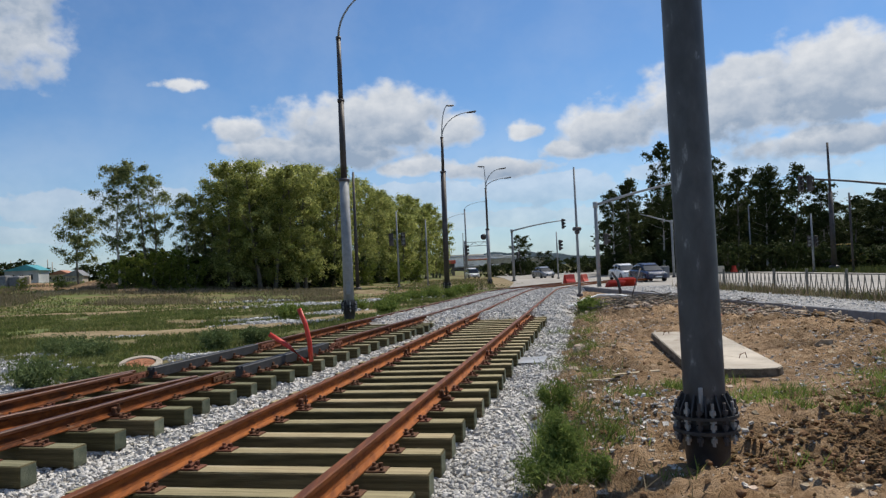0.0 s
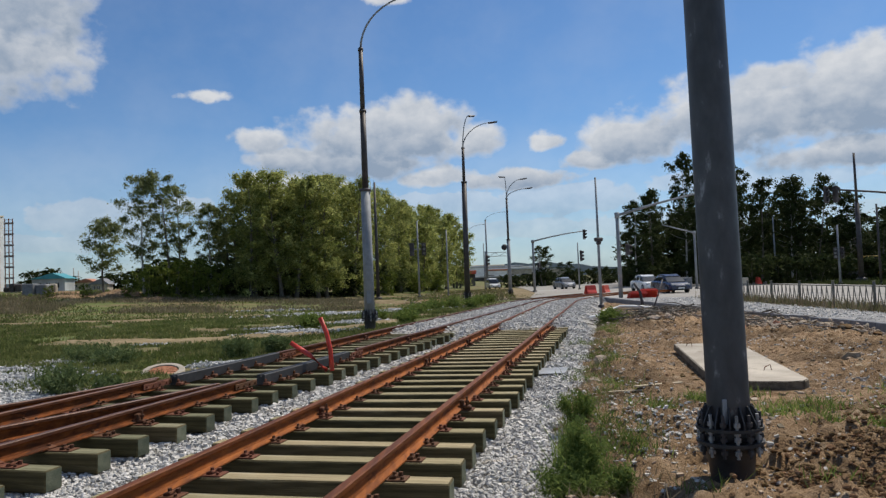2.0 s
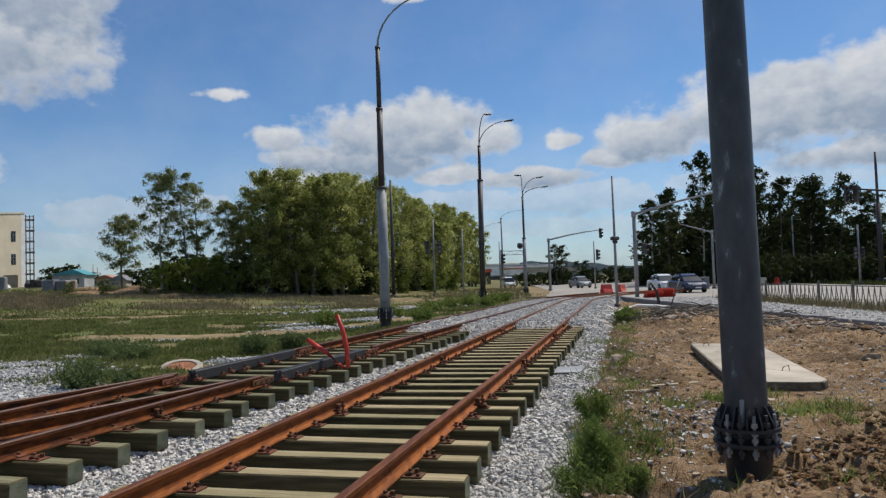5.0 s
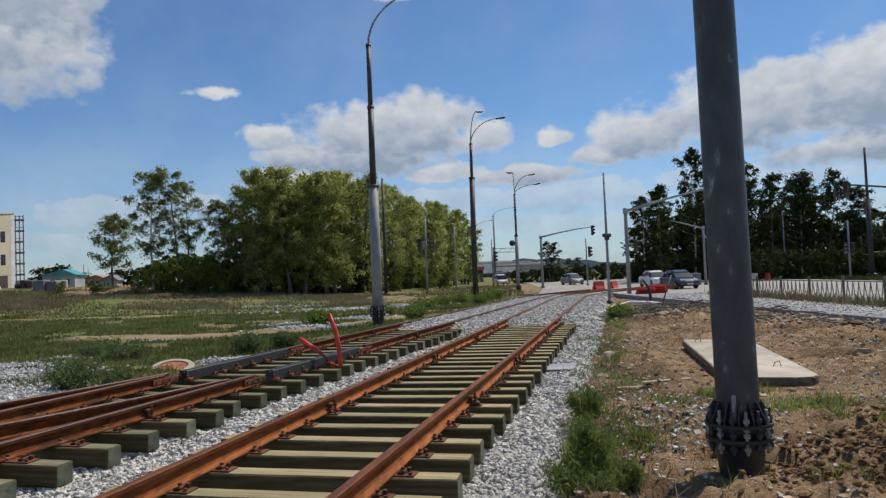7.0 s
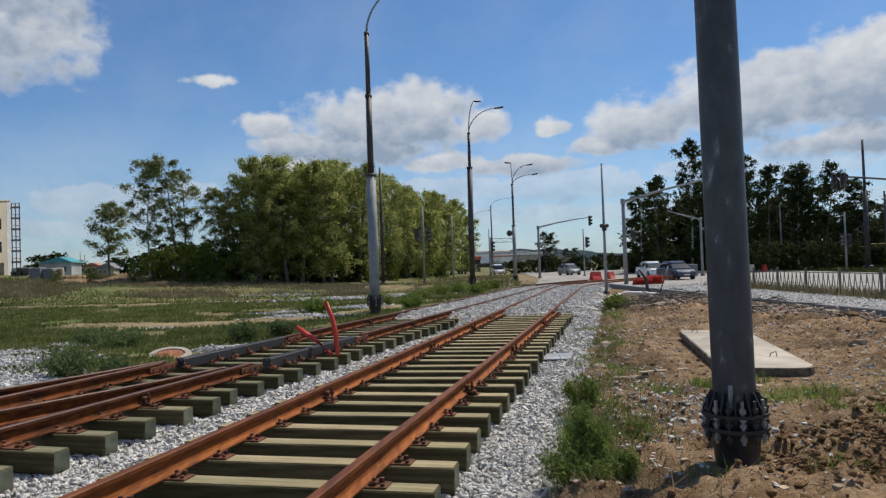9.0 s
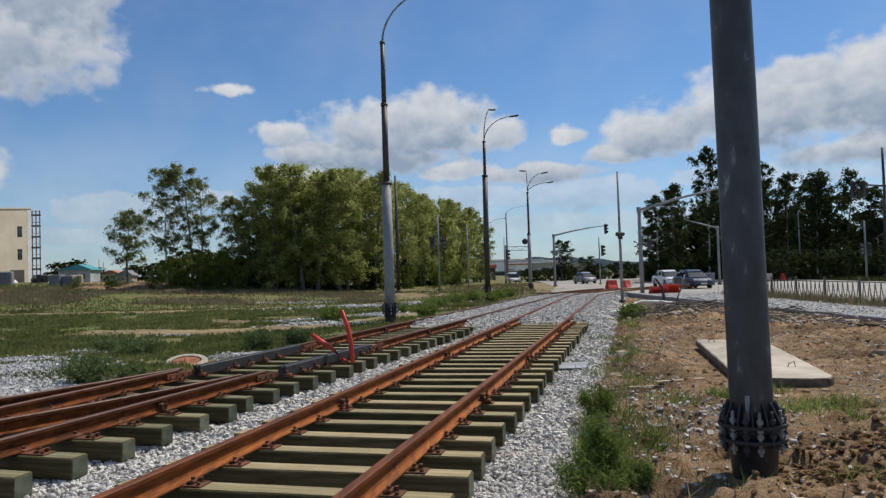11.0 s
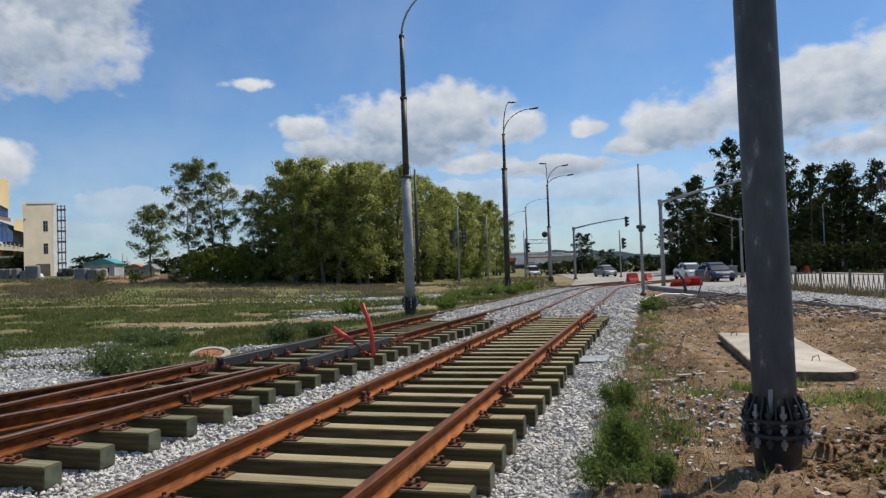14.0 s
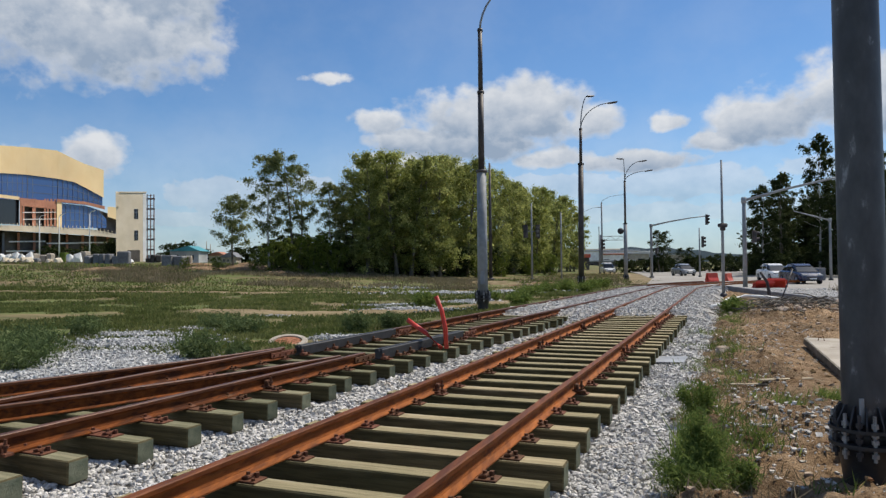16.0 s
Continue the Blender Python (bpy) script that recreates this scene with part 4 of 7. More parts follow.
def signal_head(parent, x, y, z, face, lamps=3, size=0.3, side=False):
    """A traffic light: case, hooded lenses, back frame; face is the way it looks, in degrees."""
    bm = bmesh.new()
    h = size * lamps
    add_box(bm, (0, 0, 0), (size * 1.05, size * 0.55, h * 1.05), None, 0.03)
    head = part("signal_head", bm, M_DULL, parent, "dark grey traffic light head")
    head.matrix_basis = pose(x, y, z, 0, 0, face)
    for k in range(lamps):
        zz = h / 2 - size * (k + 0.5)
        bm = bmesh.new()
        rr, sg = size * 0.40, 12
        a = [bm.verts.new((rr * math.cos(2 * math.pi * i / sg), -size * 0.28, zz + rr * math.sin(2 * math.pi * i / sg))) for i in range(sg)]
        b = [bm.verts.new((rr * math.cos(2 * math.pi * i / sg), -size * (0.85 if math.sin(2 * math.pi * i / sg) > -0.5 else 0.30), zz + rr * math.sin(2 * math.pi * i / sg))) for i in range(sg)]
        for i in range(sg):
            bm.faces.new((a[i], a[(i + 1) % sg], b[(i + 1) % sg], b[i]))
        bmesh.ops.solidify(bm, geom=list(bm.faces), thickness=0.012)
        part("hood", bm, M_DULL, head)
        bm = bmesh.new()
        add_tube(bm, [(0, -size * 0.26, zz), (0, -size * 0.31, zz)], rr * 0.94, 14)
        part("lens", bm, M_LENSG, head)
    return head


pole = plain_pole("contact_pole", -8.55, 71.5, 11.6, 0.20, "dark slim steel mast beside the trees", M_DULL, 0.5)
pole = plain_pole("signal_post", -4.65, 74.7, 7.9, 0.11, "grey steel post with two traffic light heads", M_GALV, 0.7)
signal_head(pole, 0.62, 0, 5.0, 8, 3, 0.42)
signal_head(pole, -0.62, 0, 5.0, 175, 3, 0.42)
tube("bracket", [(-0.5, 0, 5.0), (0.5, 0, 5.0)], 0.04, M_GALV, pole, 8)
plain_pole("steel_post", -1.71, 76.8, 7.1, 0.10, "bare grey steel post on the verge", M_GALV, 0.7)
post = plain_pole("sensor_post", 7.0, 37.5, 6.75, 0.085, "slim grey steel post with a small box", M_GALV, 0.55, category="post")
bm = bmesh.new()
add_box(bm, (0, 0, 0), (0.46, 0.16, 0.20), None, 0.05)
add_box(bm, (0, 0, -0.17), (0.26, 0.14, 0.18), None, 0.05)
case = part("sensor_box", bm, M_DULL, post)
case.matrix_basis = pose(0, -0.08, 3.52)


def mast_arm(name, x, y, h, r, tip, label, metal=None, heads=(), bow=0.10):
    """A traffic signal mast whose long arm goes to tip (a place relative to its foot)."""
    z = land_at(x, y)
    ob = root(name, pose(x, y, z), label, "signal mast", "traffic signal masts")
    metal = metal or M_GALV
    tube("shaft", [(0, 0, -0.2), (0, 0, h * 0.6), (0, 0, h)], [r, r * 0.9, r * 0.8], metal, ob, 14)
    tube("foot", [(0, 0, -0.1), (0, 0, 0.16), (0, 0, 0.2)], [r * 1.7, r * 1.7, r * 1.2], M_DULL, ob, 14)
    a, b = Vector((0, 0, h - 0.12)), Vector(tip)
    tube("arm", [a, a.lerp(b, 0.35) + Vector((0, 0, bow)), a.lerp(b, 0.7) + Vector((0, 0, bow)), b], [r * 0.62, r * 0.55, r * 0.45, r * 0.36], metal, ob, 10)
    tube("arm_clamp", [(0, 0, h - 0.3), (0, 0, h + 0.06)], r * 1.15, metal, ob, 14)
    for hx, hy, hz, face, n, s in heads:
        signal_head(ob, hx, hy, hz, face, n, s)
    return ob


mast_arm("signal_mast", 9.76, 45.6, 5.5, 0.135, (6.4, -0.6, 6.75), "pale grey signal mast with a long rising arm", None, [(0.55, 0.0, 3.2, 95, 2, 0.34)])
mast_arm("signal_mast", 8.0, 82.7, 5.9, 0.15, (5.9, 0.3, 6.75), "grey signal mast reaching over the crossing", None, [(5.9, 0.2, 6.35, 60, 3, 0.36), (0.6, 0, 3.0, 20, 2, 0.34)])
mast_arm("signal_mast", 21.5, 67.6, 5.35, 0.12, (-2.7, 0.8, 6.15), "grey signal mast with an arm and concrete foot", None, [], 0.0)
mast_arm("signal_mast", 33.2, 45.8, 5.3, 0.16, (-8.0, 4.1, 6.9), "grey signal mast whose arm carries a light", M_DULL, [(-8.2, 4.2, 6.55, 20, 3, 0.36), (-7.7, 4.0, 6.55, 110, 3, 0.36)])
post = plain_pole("signal_post", 33.4, 65.3, 5.3, 0.10, "thin grey signal post by the far trees", M_GALV, 0.7)
signal_head(post, 0.3, -0.05, 2.8, 15, 3, 0.32)
signal_head(post, -0.3, -0.05, 2.8, -30, 3, 0.32)
plain_pole("steel_post", 33.9, 59.9, 6.6, 0.10, "dark bare post by the far roadside", M_DULL, 0.7)
plain_pole("steel_post", 36.6, 86.0, 7.7, 0.10, "thin bare post against the dark trees", M_GALV, 0.7)
far_mast = root("contact_pole", pose(37.8, 70.0, 0), "dark stepped steel mast across the road", "mast")
tube("lower_shaft", [(0, 0, -0.2), (0, 0, 7.6)], [0.26, 0.20], M_DULL, far_mast, 16)
tube("upper_shaft", [(0, 0, 7.55), (0, 0, 12.4)], [0.13, 0.10], M_DULL, far_mast, 14)
tube("foot", [(0, 0, -0.1), (0, 0, 0.35), (0, 0, 0.45)], [0.5, 0.5, 0.36], M_BLACK, far_mast, 16)
post = plain_pole("signal_post", 13.6, 86.0, 5.6, 0.09, "thin post with a dark traffic light", M_GALV, 0.7)
signal_head(post, 0.35, 0, 4.0, 95, 3, 0.4)
post = plain_pole("signal_post", 3.1, 108.0, 7.0, 0.09, "distant post with a dark traffic light", M_GALV, 0.7)
signal_head(post, 0.4, 0, 4.4, 95, 3, 0.5)
lamp_mast("street_lamp", 4.9, 150.0, [0.0, 13.6], [0.17], [(4.2, 1.6, 0.05)], "distant grey lamp with a curved arm", False, 0)
lamp_mast("street_lamp", 0.9, 172.0, [0.0, 11.6], [0.17], [(4.0, 2.2, 0.05)], "distant grey lamp beyond the crossing", False, 0)
gantry = root("sign_gantry", pose(4.6, 150, 0), "small truss gantry carrying a round sign", "gantry")
tube("post", [(0, 0, -0.2), (0, 0, 7.4)], 0.14, M_GALV, gantry, 8)
for z in (6.3, 7.1):
    tube("chord", [(0, 0, z), (5.0, 0, z)], 0.06, M_GALV, gantry, 6)
for k in range(5):
    tube("lattice", [(k, 0, 6.3 if k % 2 else 7.1), (k + 1, 0, 7.1 if k % 2 else 6.3)], 0.04, M_GALV, gantry, 6)
tube("round_sign", [(4.0, -0.05, 8.1), (4.0, 0.05, 8.1)], 0.62, M_DULL, gantry, 18)

# ---- the concrete slab and small things on the clay ----
bm = bmesh.new()
outline = [(-0.64, -2.52), (0.26, -2.58), (0.52, -2.50), (0.63, -2.32), (0.64, 2.52), (-0.64, 2.54)]
outline = [p for a, b in zip(outline, outline[1:] + outline[:1]) for p in ((a,) if math.dist(a, b) < 1 else [(a[0] + (b[0] - a[0]) * k / 8, a[1] + (b[1] - a[1]) * k / 8) for k in range(8)])]
top = [bm.verts.new((x, y, 0.135)) for x, y in outline]
low = [bm.verts.new((x * 1.01, y * 1.004, 0.0)) for x, y in outline]
bm.faces.new(top)
bm.faces.new(low[::-1])
n = len(top)
for i in range(n):
    bm.faces.new((top[i], low[i], low[(i + 1) % n], top[(i + 1) % n]))
bm.normal_update()
bmesh.ops.bevel(bm, geom=[e for e in bm.edges if abs(e.verts[0].co.z - e.verts[1].co.z) < 0.01], offset=0.012, segments=2, affect="EDGES")
# upright faces take the soiled, shade-darkened colour
for f in bm.faces:
    f.material_index = 1 if abs(f.normal.z) < 0.6 else 0
for v in bm.verts:
    if v.co.z > 0.1 and abs(v.co.y) > 2.4:
        v.co.y += 0.03 * math.sin(v.co.x * 23)
# soil on the slab's edge, darkened further to paint in its shade
M_SLABEDGE = mat("soiled_shaded_concrete", (0.10, 0.082, 0.060), (0.21, 0.175, 0.130), scale=9, rough=0.95, bump=0.8, bump_scale=24, spots=(0.26, 0.225, 0.175), spot_scale=5, spot_at=0.6, spec=0.1)
slab = part("concrete_slab", bm, [M_CONC, M_SLABEDGE])
slab.matrix_world = pose(4.56, 12.8, 0.045, 0.6, 0.5, -9.5)
tagged(slab, "pale weathered concrete slab lying on the clay", "concrete slab")
for x, y, t in ((-0.40, 2.0, 20), (0.28, -1.5, 50)):
    lp = tube("lifting_loop", [(x - 0.06, y, 0.12), (x - 0.04, y, 0.19), (x + 0.04, y + 0.02, 0.22), (x + 0.06, y + 0.02, 0.12)], 0.007, M_PLATE, slab, 6)


def rod(name, pts, r, material, label, category, seg=8):
    bm = bmesh.new()
    add_tube(bm, pts, r, seg)
    return tagged(part(name, bm, material, smooth=True), label, category)


def plank(x, y, length, w, turn, label, material=None, z=None):
    bm = bmesh.new()
    add_box(bm, (0, 0, 0), (length, w, w * 0.35), None, w * 0.06)
    for v in bm.verts:
        v.co.z += 0.015 * math.sin(v.co.x * 5)
    ob = part("plank", bm, material or M_PLANK)
    zz = float(soil_height(np.array([x]), np.array([y]))[0]) + 0.03 if z is None else z
    ob.matrix_world = pose(x, y, zz, 3, 4, turn)
    return tagged(ob, label, "plank", "waste wood")


plank(2.75, 10.6, 1.0, 0.06, 35, "bleached broken plank on the clay")
plank(2.2, 10.3, 0.5, 0.04, 12, "short bleached stick on the clay")
plank(8.6, 17.9, 1.2, 0.05, -60, "dark stick on the clay", M_DULL)
plank(5.0, 27.9, 2.2, 0.10, 28, "white plastic strip among the rubble", M_WHITE)
plank(7.4, 27.2, 3.0, 0.08, 14, "grey pipe offcut on the rubble", M_GALV, 0.32)
plank(5.6, 25.4, 2.6, 0.06, 6, "grey board among the rubble", M_CONC, 0.34)


def chunk(x, y, s, label, material=None, turn=0.0, z=None):
    bm = bmesh.new()
    rc = random.Random(int(x * 310 + y * 17))
    for k in range(16):
        d = Vector((rc.gauss(0, 1), rc.gauss(0, 1), rc.gauss(0, 1))).normalized() * s * rc.uniform(0.75, 1.05)
        bm.verts.new((d.x * 1.3, d.y, d.z * 0.62))
    hull = bmesh.ops.convex_hull(bm, input=bm.verts)
    bmesh.ops.delete(bm, geom=[g for g in hull["geom_interior"] if isinstance(g, bmesh.types.BMVert)], context="VERTS")
    ob = part("rubble_chunk", bm, material or M_RUBBLE)
    zz = float(soil_height(np.array([x]), np.array([y]))[0]) + s * 0.22 if z is None else z
    ob.matrix_world = pose(x, y, zz, 10, 5, turn)
    return tagged(ob, label, "rubble", "rubble chunks")


for x, y, s in ((2.55, 13.9, 0.17), (2.0, 11.6, 0.12), (6.55, 12.6, 0.16), (6.2, 11.7, 0.09), (7.6, 22.2, 0.24), (8.6, 20.6, 0.22), (9.2, 19.2, 0.2), (6.9, 24.2, 0.26), (8.2, 24.6, 0.3), (5.9, 22.9, 0.2), (9.4, 17.4, 0.16), (9.0, 18.4, 0.22), (8.9, 19.9, 0.14), (8.2, 21.4, 0.18), (9.5, 16.6, 0.13), (7.9, 23.2, 0.2), (3.0, 9.0, 0.07), (3.2, 8.6, 0.06), (1.4, 9.9, 0.06), (1.15, 6.8, 0.09)):
    chunk(x, y, s, "grey broken concrete chunk on the clay", turn=x * 77)
chunk(8.3, 19.6, 0.13, "piece of red brick on the clay", M_BRICKRED)
chunk(7.3, 19.4, 0.12, "piece of red brick beside the rubble", M_BRICKRED, 40)
for x, y, t in ((9.25, 15.6, 0.20), (9.45, 14.5, 0.16), (8.8, 17.1, 0.18), (9.0, 16.2, 0.13), (7.3, 24.9, 0.24), (6.6, 25.3, 0.2)):
    chunk(x, y, t, "rough clod of dug-up brown earth", M_CLOD, x * 90)
chunk(7.75, 26.5, 0.4, "large clod of dark earth on the rubble", M_CLOD, 15)
for x, y, s in ((4.9, 28.6, 0.22), (5.3, 29.6, 0.16), (4.6, 27.6, 0.14), (5.9, 28.6, 0.16)):
    chunk(x, y, s, "white broken foam scrap beside the ballast", M_WHITE, x * 50)
rod("plastic_strip", [(4.6, 27.2, 0.12), (5.1, 28.0, 0.16), (5.6, 29.0, 0.30), (6.3, 29.7, 0.38), (7.1, 30.0, 0.34), (7.7, 30.0, 0.28)], [0.05, 0.08, 0.07, 0.075, 0.07, 0.05], M_WHITE, "white plastic strip bent over the rubble", "plastic strip")
sh = box("plastic_sheet", (0, 0, 0), (0.6, 0.75, 0.010), M_SHEET, None, 0.004)
sh.matrix_world = pose(1.50, 13.25, 0.02, 1, -2, -14)
tagged(sh, "pale grey plastic sheet lying on the ballast", "plastic sheet")
plank(-4.30, 10.45, 0.34, 0.05, 20, "white plastic scrap lying on the sleepers of the switch", M_WHITE, 0.205)
plank(-4.12, 10.60, 0.26, 0.035, -15, "small white plastic offcut on the sleepers of the switch", M_WHITE, 0.20)
bent = rod("bent_bar", [(7.6, 31.1, 0.05), (7.55, 31.1, 0.45), (7.45, 31.0, 0.9), (7.2, 31.0, 1.3)], [0.09, 0.075, 0.06, 0.05], M_DULL, "bent black steel bar standing in rubble", "steel bar")
rod("bar_stump", [(7.3, 31.0, 0.0), (7.34, 31.0, 0.34)], 0.16, M_DULL, "rusty dark stump of a post", "post stump", 10)
rod("leaning_rod", [(8.1, 31.6, 0.05), (8.7, 32.0, 1.4)], 0.025, M_DULL, "thin dark rod leaning in the rubble", "rod")

# brushwood on the rubble
rb = random.Random(12)
for cx, cy, n in ((6.3, 23.9, 90), (7.3, 24.8, 60), (5.2, 25.8, 40), (8.5, 21.0, 40)):
    bm = bmesh.new()
    for k in range(n):
        x, y = cx + rb.gauss(0, 0.8), cy + rb.gauss(0, 0.45)
        z = float(soil_height(np.array([x]), np.array([y]))[0]) + rb.uniform(0.02, 0.26)
        a, l = rb.uniform(0, 6.28), rb.uniform(0.25, 0.9)
        d = Vector((math.cos(a) * l, math.sin(a) * l * 0.7, rb.uniform(-0.12, 0.16)))
        c = Vector((x, y, z))
        add_tube(bm, [c - d / 2, c + Vector((0, 0, rb.uniform(-0.03, 0.05))), c + d / 2], [0.018, 0.015, 0.008], 5)
    tagged(part("brushwood_heap", bm, M_BARK), "dark tangled brushwood on the rubble", "brushwood", kind="stuff")

# red pipes standing on the sleeper ends
tip = [(-2.47, 13.2, 0.17), (-2.49, 13.2, 0.55), (-2.55, 13.2, 0.86), (-2.66, 13.2, 1.14)]
rod("marker_pipe", tip, 0.043, M_RED, "bright red plastic pipe standing beside the switch", "pipe", 12)
rod("marker_pipe", [(-2.53, 13.05, 0.19), (-2.82, 13.0, 0.48), (-3.16, 12.98, 0.72)], 0.042, M_RED, "bright red plastic pipe leaning over the rail", "pipe", 12)

# manhole in the meadow
mh = root("manhole", pose(-6.72, 15.9, -0.10, 14, 4, 0), "open-country manhole with rusty cover in a concrete ring", "manhole")
bm = bmesh.new()
sg = 28
for r0, r1, z0, z1 in ((0.44, 0.62, -0.2, 0.13),):
    loops = [[bm.verts.new((rr * math.cos(2 * math.pi * k / sg), rr * math.sin(2 * math.pi * k / sg), zz)) for k in range(sg)] for rr, zz in ((r1, z0), (r1, z1 - 0.03), (r1 - 0.03, z1), (r0, z1), (r0, z0))]
    for q, w in zip(loops, loops[1:]):
        for k in range(sg):
            bm.faces.new((q[k], q[(k + 1) % sg], w[(k + 1) % sg], w[k]))
part("concrete_ring", bm, M_CONC, mh, smooth=False)
bm = bmesh.new()
add_tube(bm, [(0, 0, 0.0), (0, 0, 0.085), (0, 0, 0.10)], [0.437, 0.437, 0.42], 28)
for k in range(6):
    a = k * math.pi / 3
    add_box(bm, (0.25 * math.cos(a), 0.25 * math.sin(a), 0.104), (0.26, 0.03, 0.012), Matrix.Rotation(a, 4, "Z"))
part("cover", bm, M_COVER, mh, "rust-red iron cover")
mh.scale = (0.74, 0.74, 0.8)

# ---- fence of the road ----
fence = tagged(new("road_fence"), "low pale wrought-iron fence with crossed bars", "fence")
FX, Y0, PITCH, FH = 13.3, 8.2, 2.62, 0.98
for k in range(13):
    y = Y0 + PITCH * k
    bm = bmesh.new()
    add_box(bm, (FX, y, 0.16 + FH / 2), (0.075, 0.075, FH), None, 0.012)
    add_box(bm, (FX, y, 0.16 + FH + 0.02), (0.095, 0.095, 0.03), None, 0.012)
    part("post", bm, M_FENCE, fence)
    if k == 12:
        break
    for z in (0.27, 0.16 + FH - 0.14):
        box("rail_bar", (FX, y + PITCH / 2, z), (0.035, PITCH - 0.1, 0.035), M_FENCE, fence)
    n = 13
    for q in range(n):
        y0 = y + 0.10 + (PITCH - 0.2) * (q + 0.5) / n
        lean = 0.10 if q % 2 else -0.10
        tube("bar", [(FX, y0 - lean, 0.28), (FX, y0 + lean * 0.2, 0.62), (FX, y0 + lean, 0.16 + FH - 0.15)], 0.016, M_FENCE, fence, 5)

# ---- road barriers ----


def barrier(x, y, turn, tilt, label, material=None, length=1.2):
    bm = bmesh.new()
    prof = [(-0.24, 0), (0.24, 0), (0.24, 0.18), (0.10, 0.42), (0.085, 0.78), (-0.085, 0.78), (-0.10, 0.42), (-0.24, 0.18)]
    a = [bm.verts.new((-length / 2, u, v)) for u, v in prof]
    b = [bm.verts.new((length / 2, u, v)) for u, v in prof]
    bm.faces.new(a)
    bm.faces.new(b[::-1])
    for i in range(8):
        bm.faces.new((a[i], b[i], b[(i + 1) % 8], a[(i + 1) % 8]))
    bmesh.ops.bevel(bm, geom=list(bm.edges), offset=0.03, segments=2, affect="EDGES")
    ob = part("road_barrier", bm, material or M_RED)
    ob.matrix_world = pose(x, y, 0.04, tilt, 0, turn)
    tagged(ob, label, "road barrier", "plastic road barriers")
    for s in (-1, 1):
        t = tube("lug", [(s * length / 2, 0, 0.1), (s * (length / 2 + 0.06), 0, 0.1), (s * (length / 2 + 0.06), 0, 0.7), (s * length / 2, 0, 0.7)], 0.035, material or M_RED, ob, 6)
    return ob


barrier(10.75, 62.2, 40, 0, "red plastic road barrier at the track end")
barrier(11.6, 60.0, 60, 0, "faded pink plastic road barrier", M_ORANGE)
b = barrier(10.35, 44.3, 6, 62, "red plastic barrier fallen on its side", None, 0.95)
b.location.z = 0.20
b = barrier(11.3, 44.7, -18, 50, "red plastic barrier tipped over beside the kerb", None, 0.95)
b.location.z = 0.20
barrier(29.6, 73.8, 80, 0, "red plastic barrier beside a concrete block")
blk = box("concrete_block", (0, 0, 0.4), (2.2, 0.6, 0.8), M_PALE, None, 0.05)
blk.matrix_world = pose(27.6, 74.2, 0.03, 0, 0, 4)
tagged(blk, "pale concrete block at the roadside", "concrete block")
blk = box("concrete_block", (0, 0, 0.55), (1.5, 1.2, 1.1), M_KERB, None, 0.05)
blk.matrix_world = pose(20.2, 67.9, 0.03, 0, 0, 10)
tagged(blk, "grey concrete counterweight at the mast foot", "concrete block")
for k in range(7):
    blk = box("kerb_pile", (0, 0, 0.12), (2.4, 0.35, 0.24), M_KERB if k % 2 else M_CONC, None, 0.02)
    blk.matrix_world = pose(24.5 + 3.6 * k, 77.0 + 0.9 * (k % 3), 0.03 + 0.12 * (k % 2), 0, 0, 6 * (k % 3))
    tagged(blk, "stacked concrete kerb stone beside the road", "kerb stone", "kerb stones by the far roadside")

# ---- cars ----


